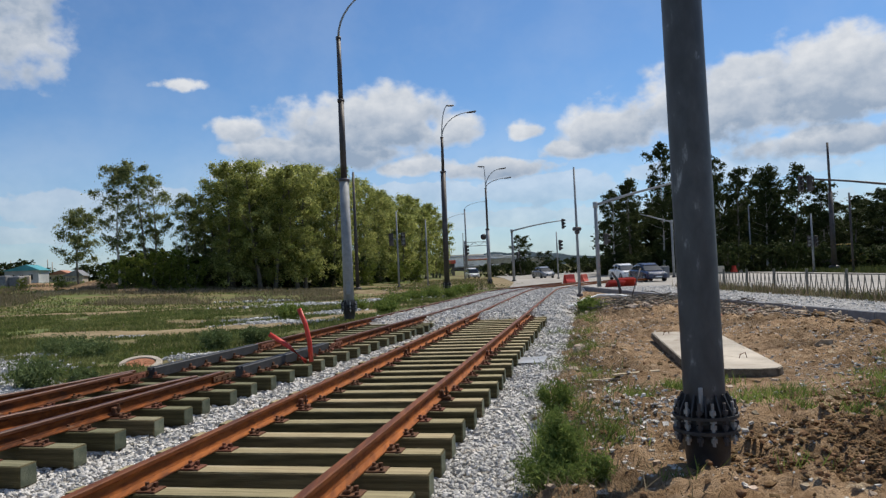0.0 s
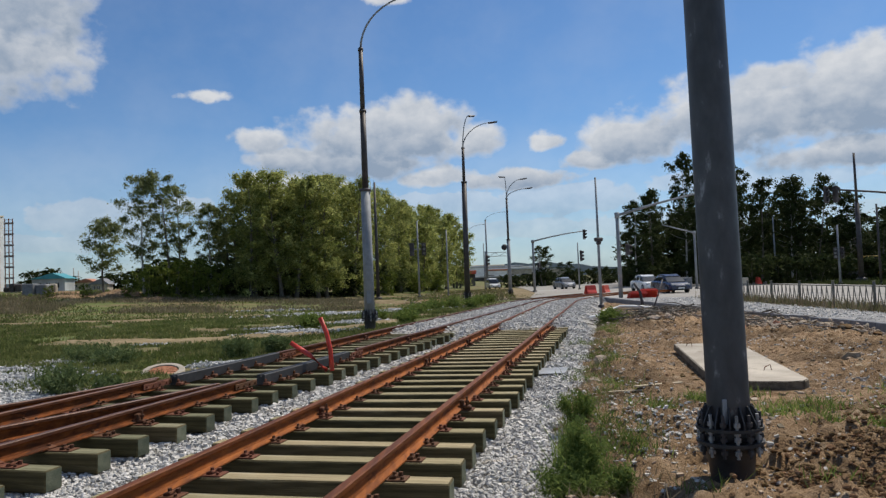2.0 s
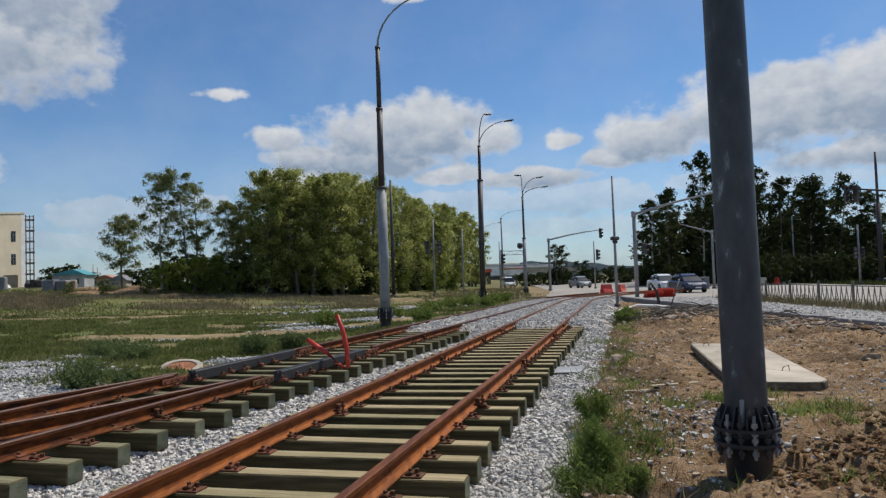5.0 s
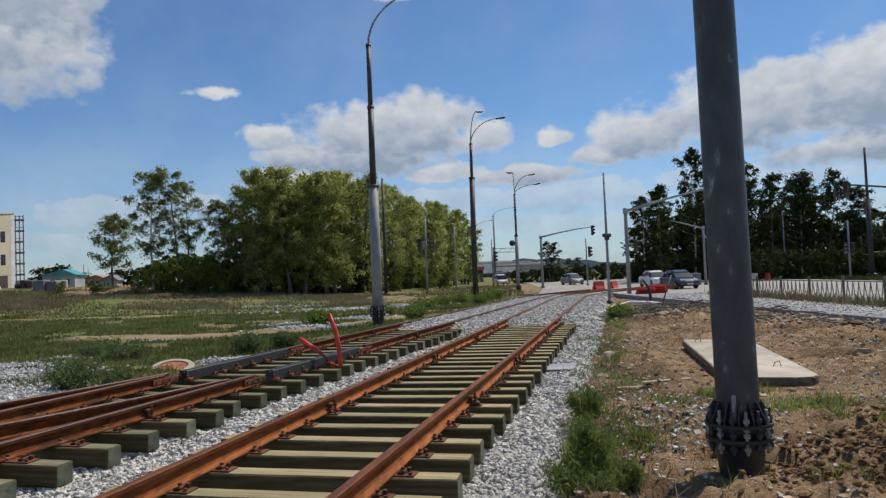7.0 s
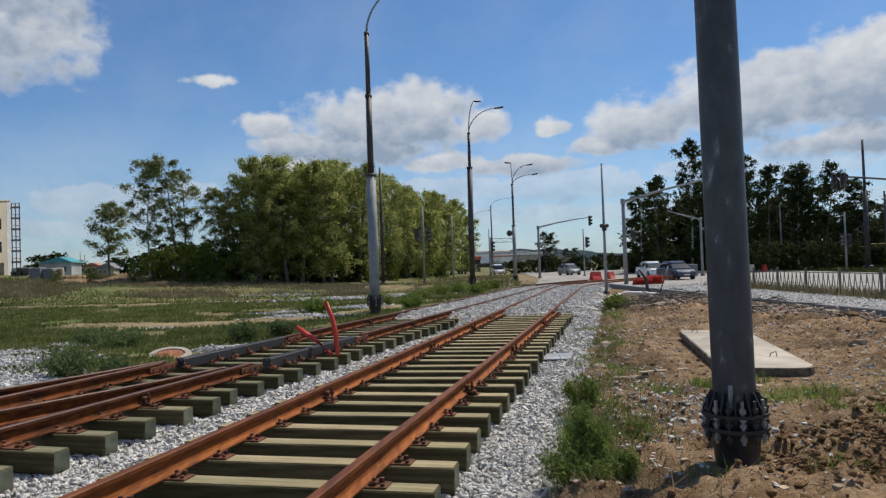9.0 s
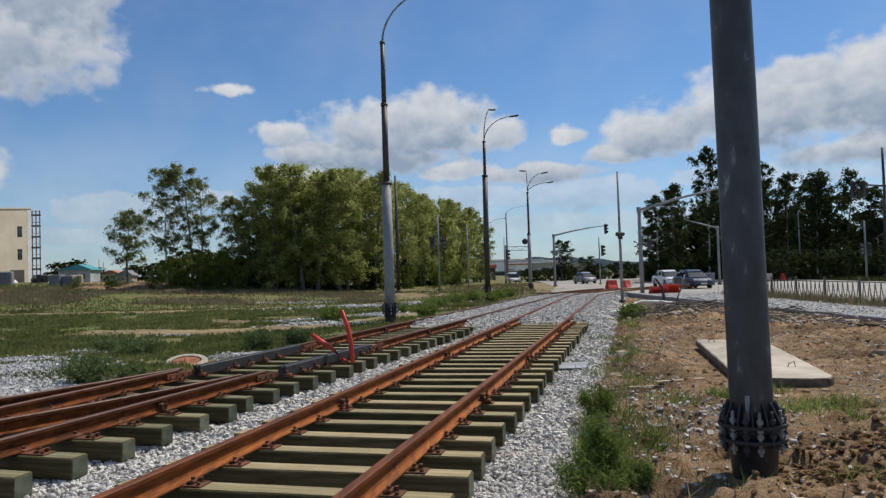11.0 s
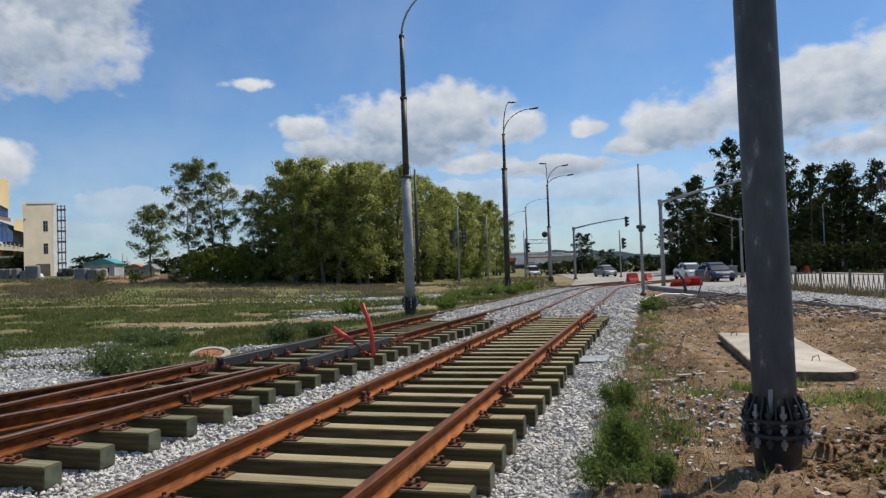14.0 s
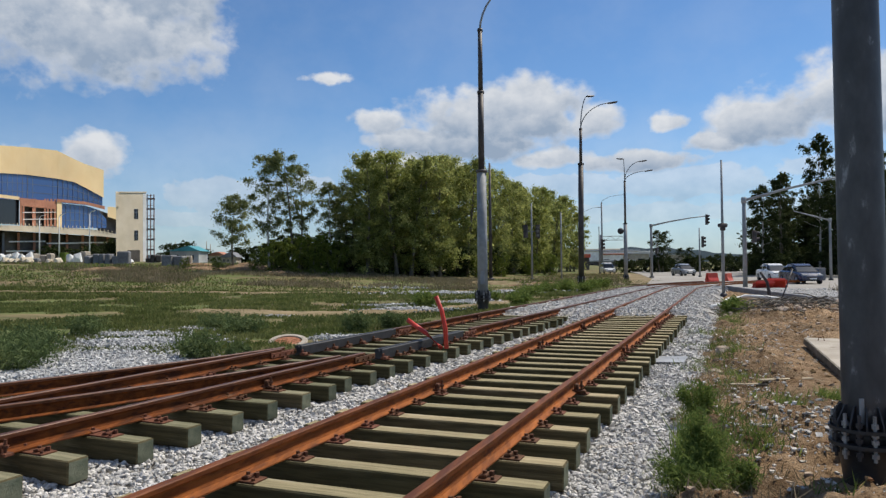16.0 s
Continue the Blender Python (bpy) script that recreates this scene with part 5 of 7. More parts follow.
def car(x, y, turn, paint, label, length=4.4, width=1.75, height=1.46, wagon=False):
    """A five-door car: body, glasshouse, wheels, lights; it looks along its own +x."""
    ob = root("car", pose(x, y, 0.035, 0, 0, turn), label, "car", "cars on the road")
    L, W, Hh = length / 2, width / 2, height

    def loft(sections, name, material, parent, label=""):
        bm = bmesh.new()
        rings = []
        for px, hw, z0, z1, r in sections:
            pr = [(-hw, z0 + r), (-hw + r * 0.5, z0), (hw - r * 0.5, z0), (hw, z0 + r), (hw, z1 - r), (hw - r, z1), (-hw + r, z1), (-hw, z1 - r)]
            rings.append([bm.verts.new((px, a, b)) for a, b in pr])
        for q, w in zip(rings, rings[1:]):
            for k in range(8):
                bm.faces.new((q[k], q[(k + 1) % 8], w[(k + 1) % 8], w[k]))
        bm.faces.new(rings[0])
        bm.faces.new(rings[-1][::-1])
        return part(name, bm, material, parent, label, smooth=False)

    body = loft([(-L, W * 0.80, 0.42, 0.86, 0.1), (-L + 0.12, W * 0.93, 0.26, 0.95, 0.12), (-L + 0.6, W, 0.22, 0.98, 0.1), (0, W, 0.20, 0.93, 0.08), (L - 1.2, W, 0.20, 0.90, 0.1), (L - 0.4, W * 0.95, 0.22, 0.78, 0.12), (L - 0.08, W * 0.84, 0.26, 0.64, 0.12), (L, W * 0.7, 0.34, 0.56, 0.08)], "body", paint, ob)
    rear = -L + (0.15 if wagon else 0.45)
    loft([(rear, W * 0.80, 0.88, 0.98, 0.03), (rear + 0.55, W * 0.82, 0.88, Hh - 0.10, 0.16), (rear + 1.2, W * 0.84, 0.88, Hh - 0.01, 0.18), (0.1, W * 0.84, 0.86, Hh - 0.02, 0.18), (0.55, W * 0.84, 0.86, Hh - 0.16, 0.14), (L - 0.95, W * 0.88, 0.80, 0.90, 0.03)], "window_glass", M_GLASSD, ob, "dark tinted window glass")
    loft([(rear + 0.45, W * 0.64, Hh - 0.18, Hh - 0.06, 0.02), (rear + 1.2, W * 0.70, Hh - 0.05, Hh + 0.03, 0.03), (0.1, W * 0.70, Hh - 0.06, Hh + 0.02, 0.03), (0.58, W * 0.66, Hh - 0.19, Hh - 0.11, 0.02)], "roof", paint, ob)
    for s in (-1, 1):
        for px in (-0.55, 0.35):
            box("pillar", (px, s * W * 0.835, 1.10), (0.07, 0.03, 0.46), paint, ob)
        box("headlight", (L - 0.16, s * W * 0.62, 0.64), (0.22, 0.36, 0.14), M_LENSG, ob, 0.03)
        box("mirror", (0.75, s * (W + 0.08), 0.98), (0.12, 0.18, 0.13), paint, ob, 0.03)
        for px in (-L + 0.85, L - 0.85):
            w = tube("tyre", [(px, s * (W - 0.20), 0.315), (px, s * (W + 0.005), 0.315)], 0.315, M_TYRE, ob, 20)
            tube("rim", [(px, s * (W - 0.02), 0.315), (px, s * (W + 0.012), 0.315)], 0.2, M_GALV, w, 14)
    box("grille", (L - 0.015, 0, 0.46), (0.05, W * 1.0, 0.12), M_BLACK, ob, 0.02)
    box("bumper_intake", (L - 0.01, 0, 0.31), (0.05, W * 0.9, 0.08), M_BLACK, ob, 0.02)
    box("number_plate", (L + 0.012, 0, 0.40), (0.015, 0.5, 0.1), M_WHITE, ob)
    return ob


car(17.0, 68.2, -84, M_CARW, "white hatchback car on the dusty road")
car(16.5, 58.6, -84, M_CARB, "dark blue saloon car on the crossing", 4.5)
car(12.9, 94.0, -75, M_CARG, "silver-grey hatchback car coming along the road", 4.2)
car(4.6, 118.0, -80, M_CARW, "white van-like car waiting far down the road", 4.6, 1.8, 1.7, True)

# yellow road machine half hidden behind the masts
mc = root("road_roller", pose(42.6, 76.5, 0.03, 0, 0, 165), "yellow construction machine parked by the trees", "construction machine")
box("engine_body", (-0.9, 0, 1.15), (2.2, 1.7, 1.0), M_YELLOW, mc, 0.12)
box("front_frame", (1.5, 0, 1.0), (1.6, 1.5, 0.5), M_YELLOW, mc, 0.08)
box("cab", (0.35, 0, 1.75), (1.2, 1.5, 1.3), M_GLASSD, mc, 0.06)
box("cab_roof", (0.35, 0, 2.46), (1.4, 1.65, 0.12), M_YELLOW, mc, 0.04)
tube("drum", [(2.1, -0.9, 0.65), (2.1, 0.9, 0.65)], 0.65, M_DULL, mc, 20)
for s in (-1, 1):
    tube("wheel", [(-1.2, s * 0.55, 0.65), (-1.2, s * 0.95, 0.65)], 0.65, M_TYRE, mc, 20)

# ---- trees ----


def leaf_cloud(name, centres, radii, count, size, material, parent, seed, droop=0.0, squash=0.7):
    """Many small bent leaves in sprays round twig ends, loose at the rim of each spray."""
    r = np.random.default_rng(seed)
    centres, radii = np.asarray(centres), np.asarray(radii)
    w = radii ** 1.8
    pick = r.choice(len(centres), count, p=w / w.sum())
    d = r.normal(size=(count, 3))
    d /= np.linalg.norm(d, axis=1)[:, None]
    rad = radii[pick] * np.abs(r.normal(0, 0.60, count)) ** 0.8
    p = centres[pick] + d * rad[:, None] * np.array([1, 1, squash])
    p[:, 2] -= droop * (rad / radii.max()) * r.random(count)
    n = d * 0.6 + r.normal(0, 0.6, (count, 3)) + np.array([0, 0, 0.55])
    n /= np.linalg.norm(n, axis=1)[:, None]
    t = np.cross(n, r.normal(size=(count, 3)))
    t /= np.linalg.norm(t, axis=1)[:, None]
    b = np.cross(n, t)
    s = size * r.uniform(0.55, 1.35, count)[:, None]
    v = np.stack([p - t * s, p + b * s * 0.55 + n * s * 0.15, p + t * s, p - b * s * 0.55 + n * s * 0.15], 1)
    f = np.arange(count * 4).reshape(count, 4)
    return from_arrays(name, v.reshape(-1, 3), f, material, parent)


def tree_proto(h, w, seed, bark, leaf, count, size, trunk_r, clear=0.22, stems=1, limbs=20, belly=0.45, spray=0.085, steep=0.8, skirt=0):
    """A tree at the origin: tapered trunks, rising limbs with side twigs, and leaves in sprays along them.
    belly: the height, as a share of the crown, at which it is widest; spray: a spray's size as a share of the width."""
    rr = random.Random(seed)
    ob = new("tree")
    bm = bmesh.new()
    centres, radii = [], []

    def spray_at(c, k=1.0):
        centres.append((c.x, c.y, c.z))
        radii.append(w * spray * rr.uniform(0.6, 1.35) * k)

    for q in range(stems):
        ang = seed + q * 6.28 / stems + rr.uniform(-0.4, 0.4)
        off = 0 if stems == 1 else w * 0.10
        bx, by = math.cos(ang) * off, math.sin(ang) * off
        lean = 0.0 if stems == 1 else w * 0.17
        lx, ly = math.cos(ang) * lean + rr.uniform(-0.02, 0.02) * h, math.sin(ang) * lean + rr.uniform(-0.02, 0.02) * h
        hh = h * (1.0 if q == 0 else rr.uniform(0.82, 0.98))
        ts = np.linspace(0, 1, 9)
        pts = [Vector((bx + lx * t + 0.13 * math.sin(5 * t + seed + q), by + ly * t + 0.13 * math.cos(4 * t + seed), -0.3 + (hh - 0.2 + 0.3) * t)) for t in ts]
        add_tube(bm, pts, [trunk_r * (1 - 0.92 * t) * (1.3 if t == 0 else 1) for t in ts], 7)
        half = w * (0.5 if stems == 1 else 0.36)
        for k in range(limbs):
            t = clear + (0.985 - clear) * (k + rr.random()) / limbs
            i = min(7, int(t * 8))
            a = pts[i].lerp(pts[i + 1], t * 8 - i)
            u = (t - clear) / (1 - clear)
            wide = math.sin(math.pi * 0.5 * min(1.0, 0.35 + 0.65 * u / belly)) if u < belly else math.cos(math.pi * 0.5 * (u - belly) / (1.02 - belly)) ** 0.75
            reach = max(0.25, half * wide * rr.uniform(0.62, 1.18))
            g = k * 2.4 + q + rr.uniform(-0.5, 0.5)
            up = reach * steep * rr.uniform(0.35, 1.15) * (0.55 + 0.6 * u)
            up = min(up, max(0.1, hh * 1.01 - a.z))
            b = a + Vector((math.cos(g) * reach, math.sin(g) * reach, up))
            mid = a.lerp(b, 0.5) + Vector((0, 0, -0.06 * reach))
            lr = trunk_r * 0.30 * (1 - 0.7 * t)
            add_tube(bm, [a, mid, b], [lr, lr * 0.6, lr * 0.2], 4, cap=False)
            spray_at(b, 0.9)
            for m in range(5):
                e = rr.uniform(0.30, 0.98)
                side = rr.uniform(-0.42, 0.42) * reach * (1.15 - 0.5 * e)
                c = a.lerp(b, e) + Vector((-math.sin(g) * side, math.cos(g) * side, rr.uniform(-0.12, 0.22) * reach))
                spray_at(c)
        for m in range(3):
            spray_at(pts[-1] + Vector((rr.uniform(-0.2, 0.2), rr.uniform(-0.2, 0.2), 0.1 - 0.35 * m)), 0.75)
    for k in range(skirt):
        g, e = k * 2.4, rr.random() ** 0.5
        spray_at(Vector((math.cos(g) * w * 0.42 * e, math.sin(g) * w * 0.42 * e, h * rr.uniform(0.04, 0.30))), 1.1)
    part("trunk", bm, bark, ob, smooth=True)
    leaf_cloud("crown", centres, radii, count, size, leaf, ob, seed + 7, 0.5)
    return ob


def plant_tree(proto_ob, x, y, s, turn, label, category="tree", group="", used=set()):
    z = land_at(x, y) - 0.05
    m = pose(x, y, z, 0, 0, turn)
    if proto_ob.name in used:
        ob = copy_thing(proto_ob, m)
    else:
        used.add(proto_ob.name)
        ob = proto_ob
        ob.matrix_basis = m
    ob.scale = (s[0], s[0], s[1])
    return tagged(ob, label, category, group)


BROAD_A = tree_proto(12.4, 8.6, 3, M_BARK, M_LEAF, 40000, 0.105, 0.22, 0.10, 3, 24, 0.55, 0.088, 0.95, 26)
BROAD_B = tree_proto(12.6, 7.6, 11, M_BARK, M_LEAF, 36000, 0.105, 0.20, 0.10, 2, 32, 0.58, 0.092, 1.0, 22)
BROAD_C = tree_proto(12.4, 8.4, 17, M_BARK, M_LEAF, 14000, 0.18, 0.20, 0.08, 3, 18, 0.50, 0.105, 0.95, 34)
BIRCH_A = tree_proto(11.2, 4.6, 21, M_BIRCH, M_LEAFB, 13000, 0.085, 0.13, 0.30, 1, 30, 0.42, 0.105, 0.9)
BIRCH_B = tree_proto(11.4, 5.0, 27, M_BARK, M_LEAFB, 13000, 0.085, 0.14, 0.34, 2, 17, 0.55, 0.10, 0.9)
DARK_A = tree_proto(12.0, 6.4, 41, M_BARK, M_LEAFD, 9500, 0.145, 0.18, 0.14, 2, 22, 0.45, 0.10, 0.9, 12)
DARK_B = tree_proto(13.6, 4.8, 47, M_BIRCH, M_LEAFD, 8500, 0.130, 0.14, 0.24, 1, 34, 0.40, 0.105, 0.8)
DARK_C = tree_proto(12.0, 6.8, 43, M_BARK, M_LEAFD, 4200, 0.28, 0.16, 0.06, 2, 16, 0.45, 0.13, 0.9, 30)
SMALL = tree_proto(7.4, 5.0, 53, M_BARK, M_LEAFB, 11000, 0.085, 0.13, 0.30, 1, 24, 0.40, 0.105, 0.75)
SHRUB = tree_proto(3.4, 3.2, 61, M_BARK, M_LEAFY, 3800, 0.085, 0.04, 0.05, 3, 10, 0.4, 0.11, 0.9, 6)
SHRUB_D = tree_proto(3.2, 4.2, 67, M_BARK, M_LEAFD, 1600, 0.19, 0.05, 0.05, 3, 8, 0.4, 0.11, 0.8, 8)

GRP = "trees along the meadow"
plant_tree(SMALL, -35.6, 70.5, (1.0, 1.0), 20, "small leafy tree standing alone on the meadow", group=GRP)
for x, y, p, s, a in ((-30.0, 67.0, BIRCH_A, (1.0, 1.02), 0), (-27.6, 68.0, BIRCH_B, (1.0, 1.03), 140), (-24.6, 69.6, BIRCH_A, (0.95, 0.80), 60), (-23.2, 71.5, BIRCH_B, (0.85, 0.86), 200)):
    plant_tree(p, x, y, s, a, "slender airy birch with pale trunk" if p is BIRCH_A else "slender airy tree with forked dark trunk", "birch" if p is BIRCH_A else "tree", GRP)
for x, y, p, s, a in ((-20.4, 69.5, BROAD_B, (0.92, 0.92), 10), (-17.4, 70.6, BROAD_A, (0.95, 0.97), 80), (-14.4, 73.0, BROAD_B, (1.0, 1.0), 170), (-17.0, 80.0, BROAD_C, (1.1, 1.0), 260), (-21.0, 77.5, BROAD_C, (0.95, 1.0), 300), (-12.6, 79.5, BROAD_A, (0.95, 1.04), 30),
                       (-10.8, 90.5, BROAD_A, (0.82, 1.02), 120), (-8.6, 97.0, BROAD_B, (0.95, 1.0), 200), (-6.4, 106.0, BROAD_A, (0.82, 1.0), 250), (-3.6, 118.0, BROAD_B, (0.95, 1.03), 310), (-9.5, 110.0, BROAD_C, (1.0, 1.0), 60), (-1.2, 126.0, BROAD_C, (0.8, 0.95), 15), (-14.0, 84.5, BROAD_C, (1.0, 1.0), 200), (-19.0, 73.5, BROAD_C, (0.9, 0.95), 110), (-6.8, 101.5, BROAD_C, (0.8, 0.9), 330), (-4.4, 112.0, BROAD_C, (0.8, 0.95), 190), (-24.0, 75.5, BROAD_C, (0.75, 0.62), 30)):
    plant_tree(p, x, y, s, a, "dense broad tree with dull green leaves", "tree", GRP)
for x, y, s, a in ((-28.2, 64.6, 0.9, 0), (-26.4, 65.2, 1.1, 70), (-24.6, 65.4, 1.15, 140), (-23.0, 65.9, 1.0, 220), (-30.2, 64.3, 0.55, 100), (-37.6, 84.0, 0.9, 30), (-10.3, 77.0, 0.75, 10), (-9.1, 84.0, 0.9, 200), (-6.0, 92.0, 0.85, 60), (-3.8, 99.0, 0.9, 150), (-34.0, 64.0, 0.4, 20), (-38.5, 66.0, 0.35, 90)):
    plant_tree(SHRUB, x, y, (s, s), a, "bright green young shrub at the foot of trees", "shrub", "shrubs under the trees")

# undergrowth fills the grove's foot; its dark colour stands for the shade there
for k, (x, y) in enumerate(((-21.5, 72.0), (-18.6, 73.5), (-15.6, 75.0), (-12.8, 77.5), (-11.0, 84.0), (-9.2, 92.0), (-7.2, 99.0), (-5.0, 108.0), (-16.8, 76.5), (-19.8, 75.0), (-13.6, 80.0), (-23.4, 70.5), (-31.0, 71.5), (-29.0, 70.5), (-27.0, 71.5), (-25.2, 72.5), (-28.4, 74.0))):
    plant_tree(SHRUB_D, x, y, (0.95, 0.95 + 0.2 * math.sin(k * 2.1)), k * 53, "undergrowth of the grove, dark leaf colour standing for shade", "shrub", "undergrowth of the grove")

# the wood's shaded side is painted through its dark leaves
GRP = "dark trees across the road"
k = 0
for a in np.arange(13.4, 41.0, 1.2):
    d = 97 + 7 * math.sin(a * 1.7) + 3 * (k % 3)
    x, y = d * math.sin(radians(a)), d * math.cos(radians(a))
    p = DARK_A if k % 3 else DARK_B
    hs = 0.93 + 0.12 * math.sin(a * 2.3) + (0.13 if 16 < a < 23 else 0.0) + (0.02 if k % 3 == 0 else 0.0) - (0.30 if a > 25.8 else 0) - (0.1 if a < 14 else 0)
    plant_tree(p, x, y, (0.95, hs), k * 67, "dense tree across the road, shade put into dark leaves" if k % 3 else "tall dark birch across the road", "tree", GRP)
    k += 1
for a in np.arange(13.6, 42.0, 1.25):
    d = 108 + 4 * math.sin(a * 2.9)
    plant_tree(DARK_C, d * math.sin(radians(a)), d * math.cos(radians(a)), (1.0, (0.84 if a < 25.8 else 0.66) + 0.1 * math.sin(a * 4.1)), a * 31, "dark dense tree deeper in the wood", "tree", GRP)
# undergrowth of the wood, shade likewise painted by dark leaves
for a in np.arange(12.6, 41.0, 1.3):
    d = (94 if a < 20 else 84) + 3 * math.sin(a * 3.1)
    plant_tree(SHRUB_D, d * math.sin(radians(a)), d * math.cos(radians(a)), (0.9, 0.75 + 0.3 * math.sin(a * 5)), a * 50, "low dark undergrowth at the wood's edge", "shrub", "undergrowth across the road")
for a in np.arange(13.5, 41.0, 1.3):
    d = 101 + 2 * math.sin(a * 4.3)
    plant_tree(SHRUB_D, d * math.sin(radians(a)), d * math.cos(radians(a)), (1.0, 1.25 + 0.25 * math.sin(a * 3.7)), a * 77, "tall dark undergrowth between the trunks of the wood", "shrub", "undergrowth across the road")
plant_tree(DARK_A, 14.0, 128.0, (0.72, 0.60), 40, "rounded dark tree standing alone by the road", "tree", "trees down the road")
plant_tree(DARK_A, 18.5, 132.0, (0.5, 0.36), 140, "low dark tree by the road", "tree", "trees down the road")
for k in range(16):
    x = 8.5 + 1.9 * k
    plant_tree(SHRUB_D, x, 133 + 4 * math.sin(k * 2.0), (1.0, 0.75 + 0.25 * math.sin(k * 3.3)), k * 71, "far green bushes along the road", "shrub", "bushes down the road")
for k in range(16):
    plant_tree(SHRUB_D, -98 + 5.2 * k, 122 + 6 * math.sin(k * 1.9), (1.5, 0.95 + 0.3 * math.sin(k * 2.7)), k * 40, "far dark bush behind the meadow", "shrub", "bushes behind the meadow")

# ---- grass and weeds ----


def blades(name, pts, height, width, material, seed, label, lean=0.35):
    r = np.random.default_rng(seed)
    n = len(pts)
    a = r.uniform(0, 2 * np.pi, n)
    h = np.asarray(height) * r.uniform(0.5, 1.3, n)
    w = np.asarray(width) * r.uniform(0.7, 1.3, n)
    side = np.stack([np.cos(a), np.sin(a), 0 * a], -1) * w[:, None]
    tip = np.stack([r.normal(0, lean, n) * h, r.normal(0, lean, n) * h, h], -1)
    v = np.stack([pts - side, pts + side, pts + tip * 0.6 + side * 0.5, pts + tip], 1)
    f = np.stack([np.arange(n) * 4 + k for k in (0, 1, 2, 3)], -1)
    ob = from_arrays(name, v.reshape(-1, 3), f, material)
    return tagged(ob, label, "grass", kind="stuff")


def meadow(n, y0, y1, seed, thresh, scale):
    """Places in the meadow, in patches."""
    r = np.random.default_rng(seed)
    y = y0 + (y1 - y0) * r.random(n) ** 1.25
    lim = -0.98 * y - 2
    x = lim + (C2(y) - 2.2 - lim) * r.random(n)
    keep = wave(x, y, scale, seed * 1.3) > thresh
    for cx, cy, sx, sy, n_ in spots:
        keep &= ((x - cx) / (sx * 0.75)) ** 2 + ((y - cy) / (sy * 0.75)) ** 2 > 1
    for line, width in STRIPS:
        s = np.linspace(0, len(line) - 1, 160)
        cx, cy = np.interp(s, range(len(line)), line[:, 0]), np.interp(s, range(len(line)), line[:, 1])
        o = np.argsort(cx)
        keep &= (np.abs(y - np.interp(x, cx[o], cy[o])) > width * 0.38) | (x < cx.min()) | (x > cx.max())
    x, y = x[keep], y[keep]
    return np.stack([x, y, land(x, y) - 0.07], -1)


p = meadow(130000, 8.5, 44, 3, -0.16, 0.22)
d = np.hypot(p[:, 0], p[:, 1])
blades("meadow_grass", p, 0.07 + 0.0018 * d, 0.005 + 0.0008 * d, M_GRASS, 1, "green and dull meadow grass in patches", 0.45)
p = meadow(26000, 40, 74, 5, -0.25, 0.10)
d = np.hypot(p[:, 0], p[:, 1])
blades("meadow_grass", p, 0.07 + 0.0010 * d, 0.010 + 0.0007 * d, M_GRASS, 2, "far green meadow grass", 0.4)
p = meadow(9000, 30, 74, 7, 0.02, 0.16)
d = np.hypot(p[:, 0], p[:, 1])
blades("dry_grass", p, 0.08 + 0.0015 * d, 0.004 + 0.0005 * d, M_STRAW, 3, "dry straw-coloured grass stalks", 0.35)
r = np.random.default_rng(71)
n = 42000
y = 49 + 21 * r.random(n)
x = -0.8 * y + (0.8 * y - 7) * r.random(n)
ok = wave(x, y, 0.13, 2.0) + 0.3 * (r.random(n) - 0.5) > -0.02
x, y = x[ok], y[ok]
blades("dry_weeds", np.stack([x, y, land(x, y) - 0.05], -1), 0.26 + 0 * x, 0.026 + 0 * x, M_DRYWEED, 4, "brownish seeding weeds across the far meadow", 0.3)
# grass at the fence and on the clay
n = 15000
y, x = 6 + 34 * r.random(n), 13.25 + r.normal(0, 0.28, n)
x = np.clip(x, 12.5, 13.72)
blades("fence_grass", np.stack([x, y, 0.15 + 0 * x], -1), 0.10 + 0.38 * r.random(n) ** 1.5, 0.014 + 0 * x, M_STRAW, 6, "dry tall grass growing through the fence", 0.25)
blades("fence_grass", np.stack([x[:5000] + 0.05, y[:5000] + 0.03, 0.15 + 0 * x[:5000]], -1), 0.10 + 0.3 * r.random(5000), 0.013 + 0 * x[:5000], M_GRASS, 7, "green grass growing through the fence", 0.25)
n = 26000
y = 42 + 56 * r.random(n)
x = 33.2 + 0.014 * (y - 60) + 42 * r.random(n) ** 1.5
ok = x < 0.86 * y
x, y = x[ok], y[ok]
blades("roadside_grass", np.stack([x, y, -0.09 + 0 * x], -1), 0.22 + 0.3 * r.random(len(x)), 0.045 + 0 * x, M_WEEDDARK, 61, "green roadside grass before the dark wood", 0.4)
n = 16000
y = 60 + 52 * r.random(n)
x = -10 + 18.5 * r.random(n)
ok = (wave(x, y, 0.22, 8.0) > -0.05) & (x < 4.2 + 0.055 * (y - 60)) & (x > -0.5 * (y - 54) + 2)
x, y = x[ok], y[ok]
blades("verge_grass", np.stack([x, y, 0 * x], -1)[::2], 0.24, 0.04, M_DRYWEED, 71, "dry weeds on the trodden verge", 0.4)
blades("verge_grass", np.stack([x, y, 0 * x], -1)[1::2], 0.22, 0.045, M_GRASS, 72, "patchy green grass on the trodden verge", 0.4)
n = 700
y = 58 + 40 * r.random(n) ** 1.4
x = -6 + 11 * r.random(n)
ok = (x < 4.4 + 0.055 * (y - 60)) & (wave(x, y, 0.3, 4.0) > 0.0)
x, y = x[ok], y[ok]
ob = stones("verge_rubble", np.stack([x, y, 0.02 + 0 * x], -1), 0.05 + 0.13 * r.random(len(x)) ** 3, M_RUBBLE, False, 79, 0.6)
tagged(ob, "broken concrete and stones strewn on the verge", "rubble", kind="stuff")
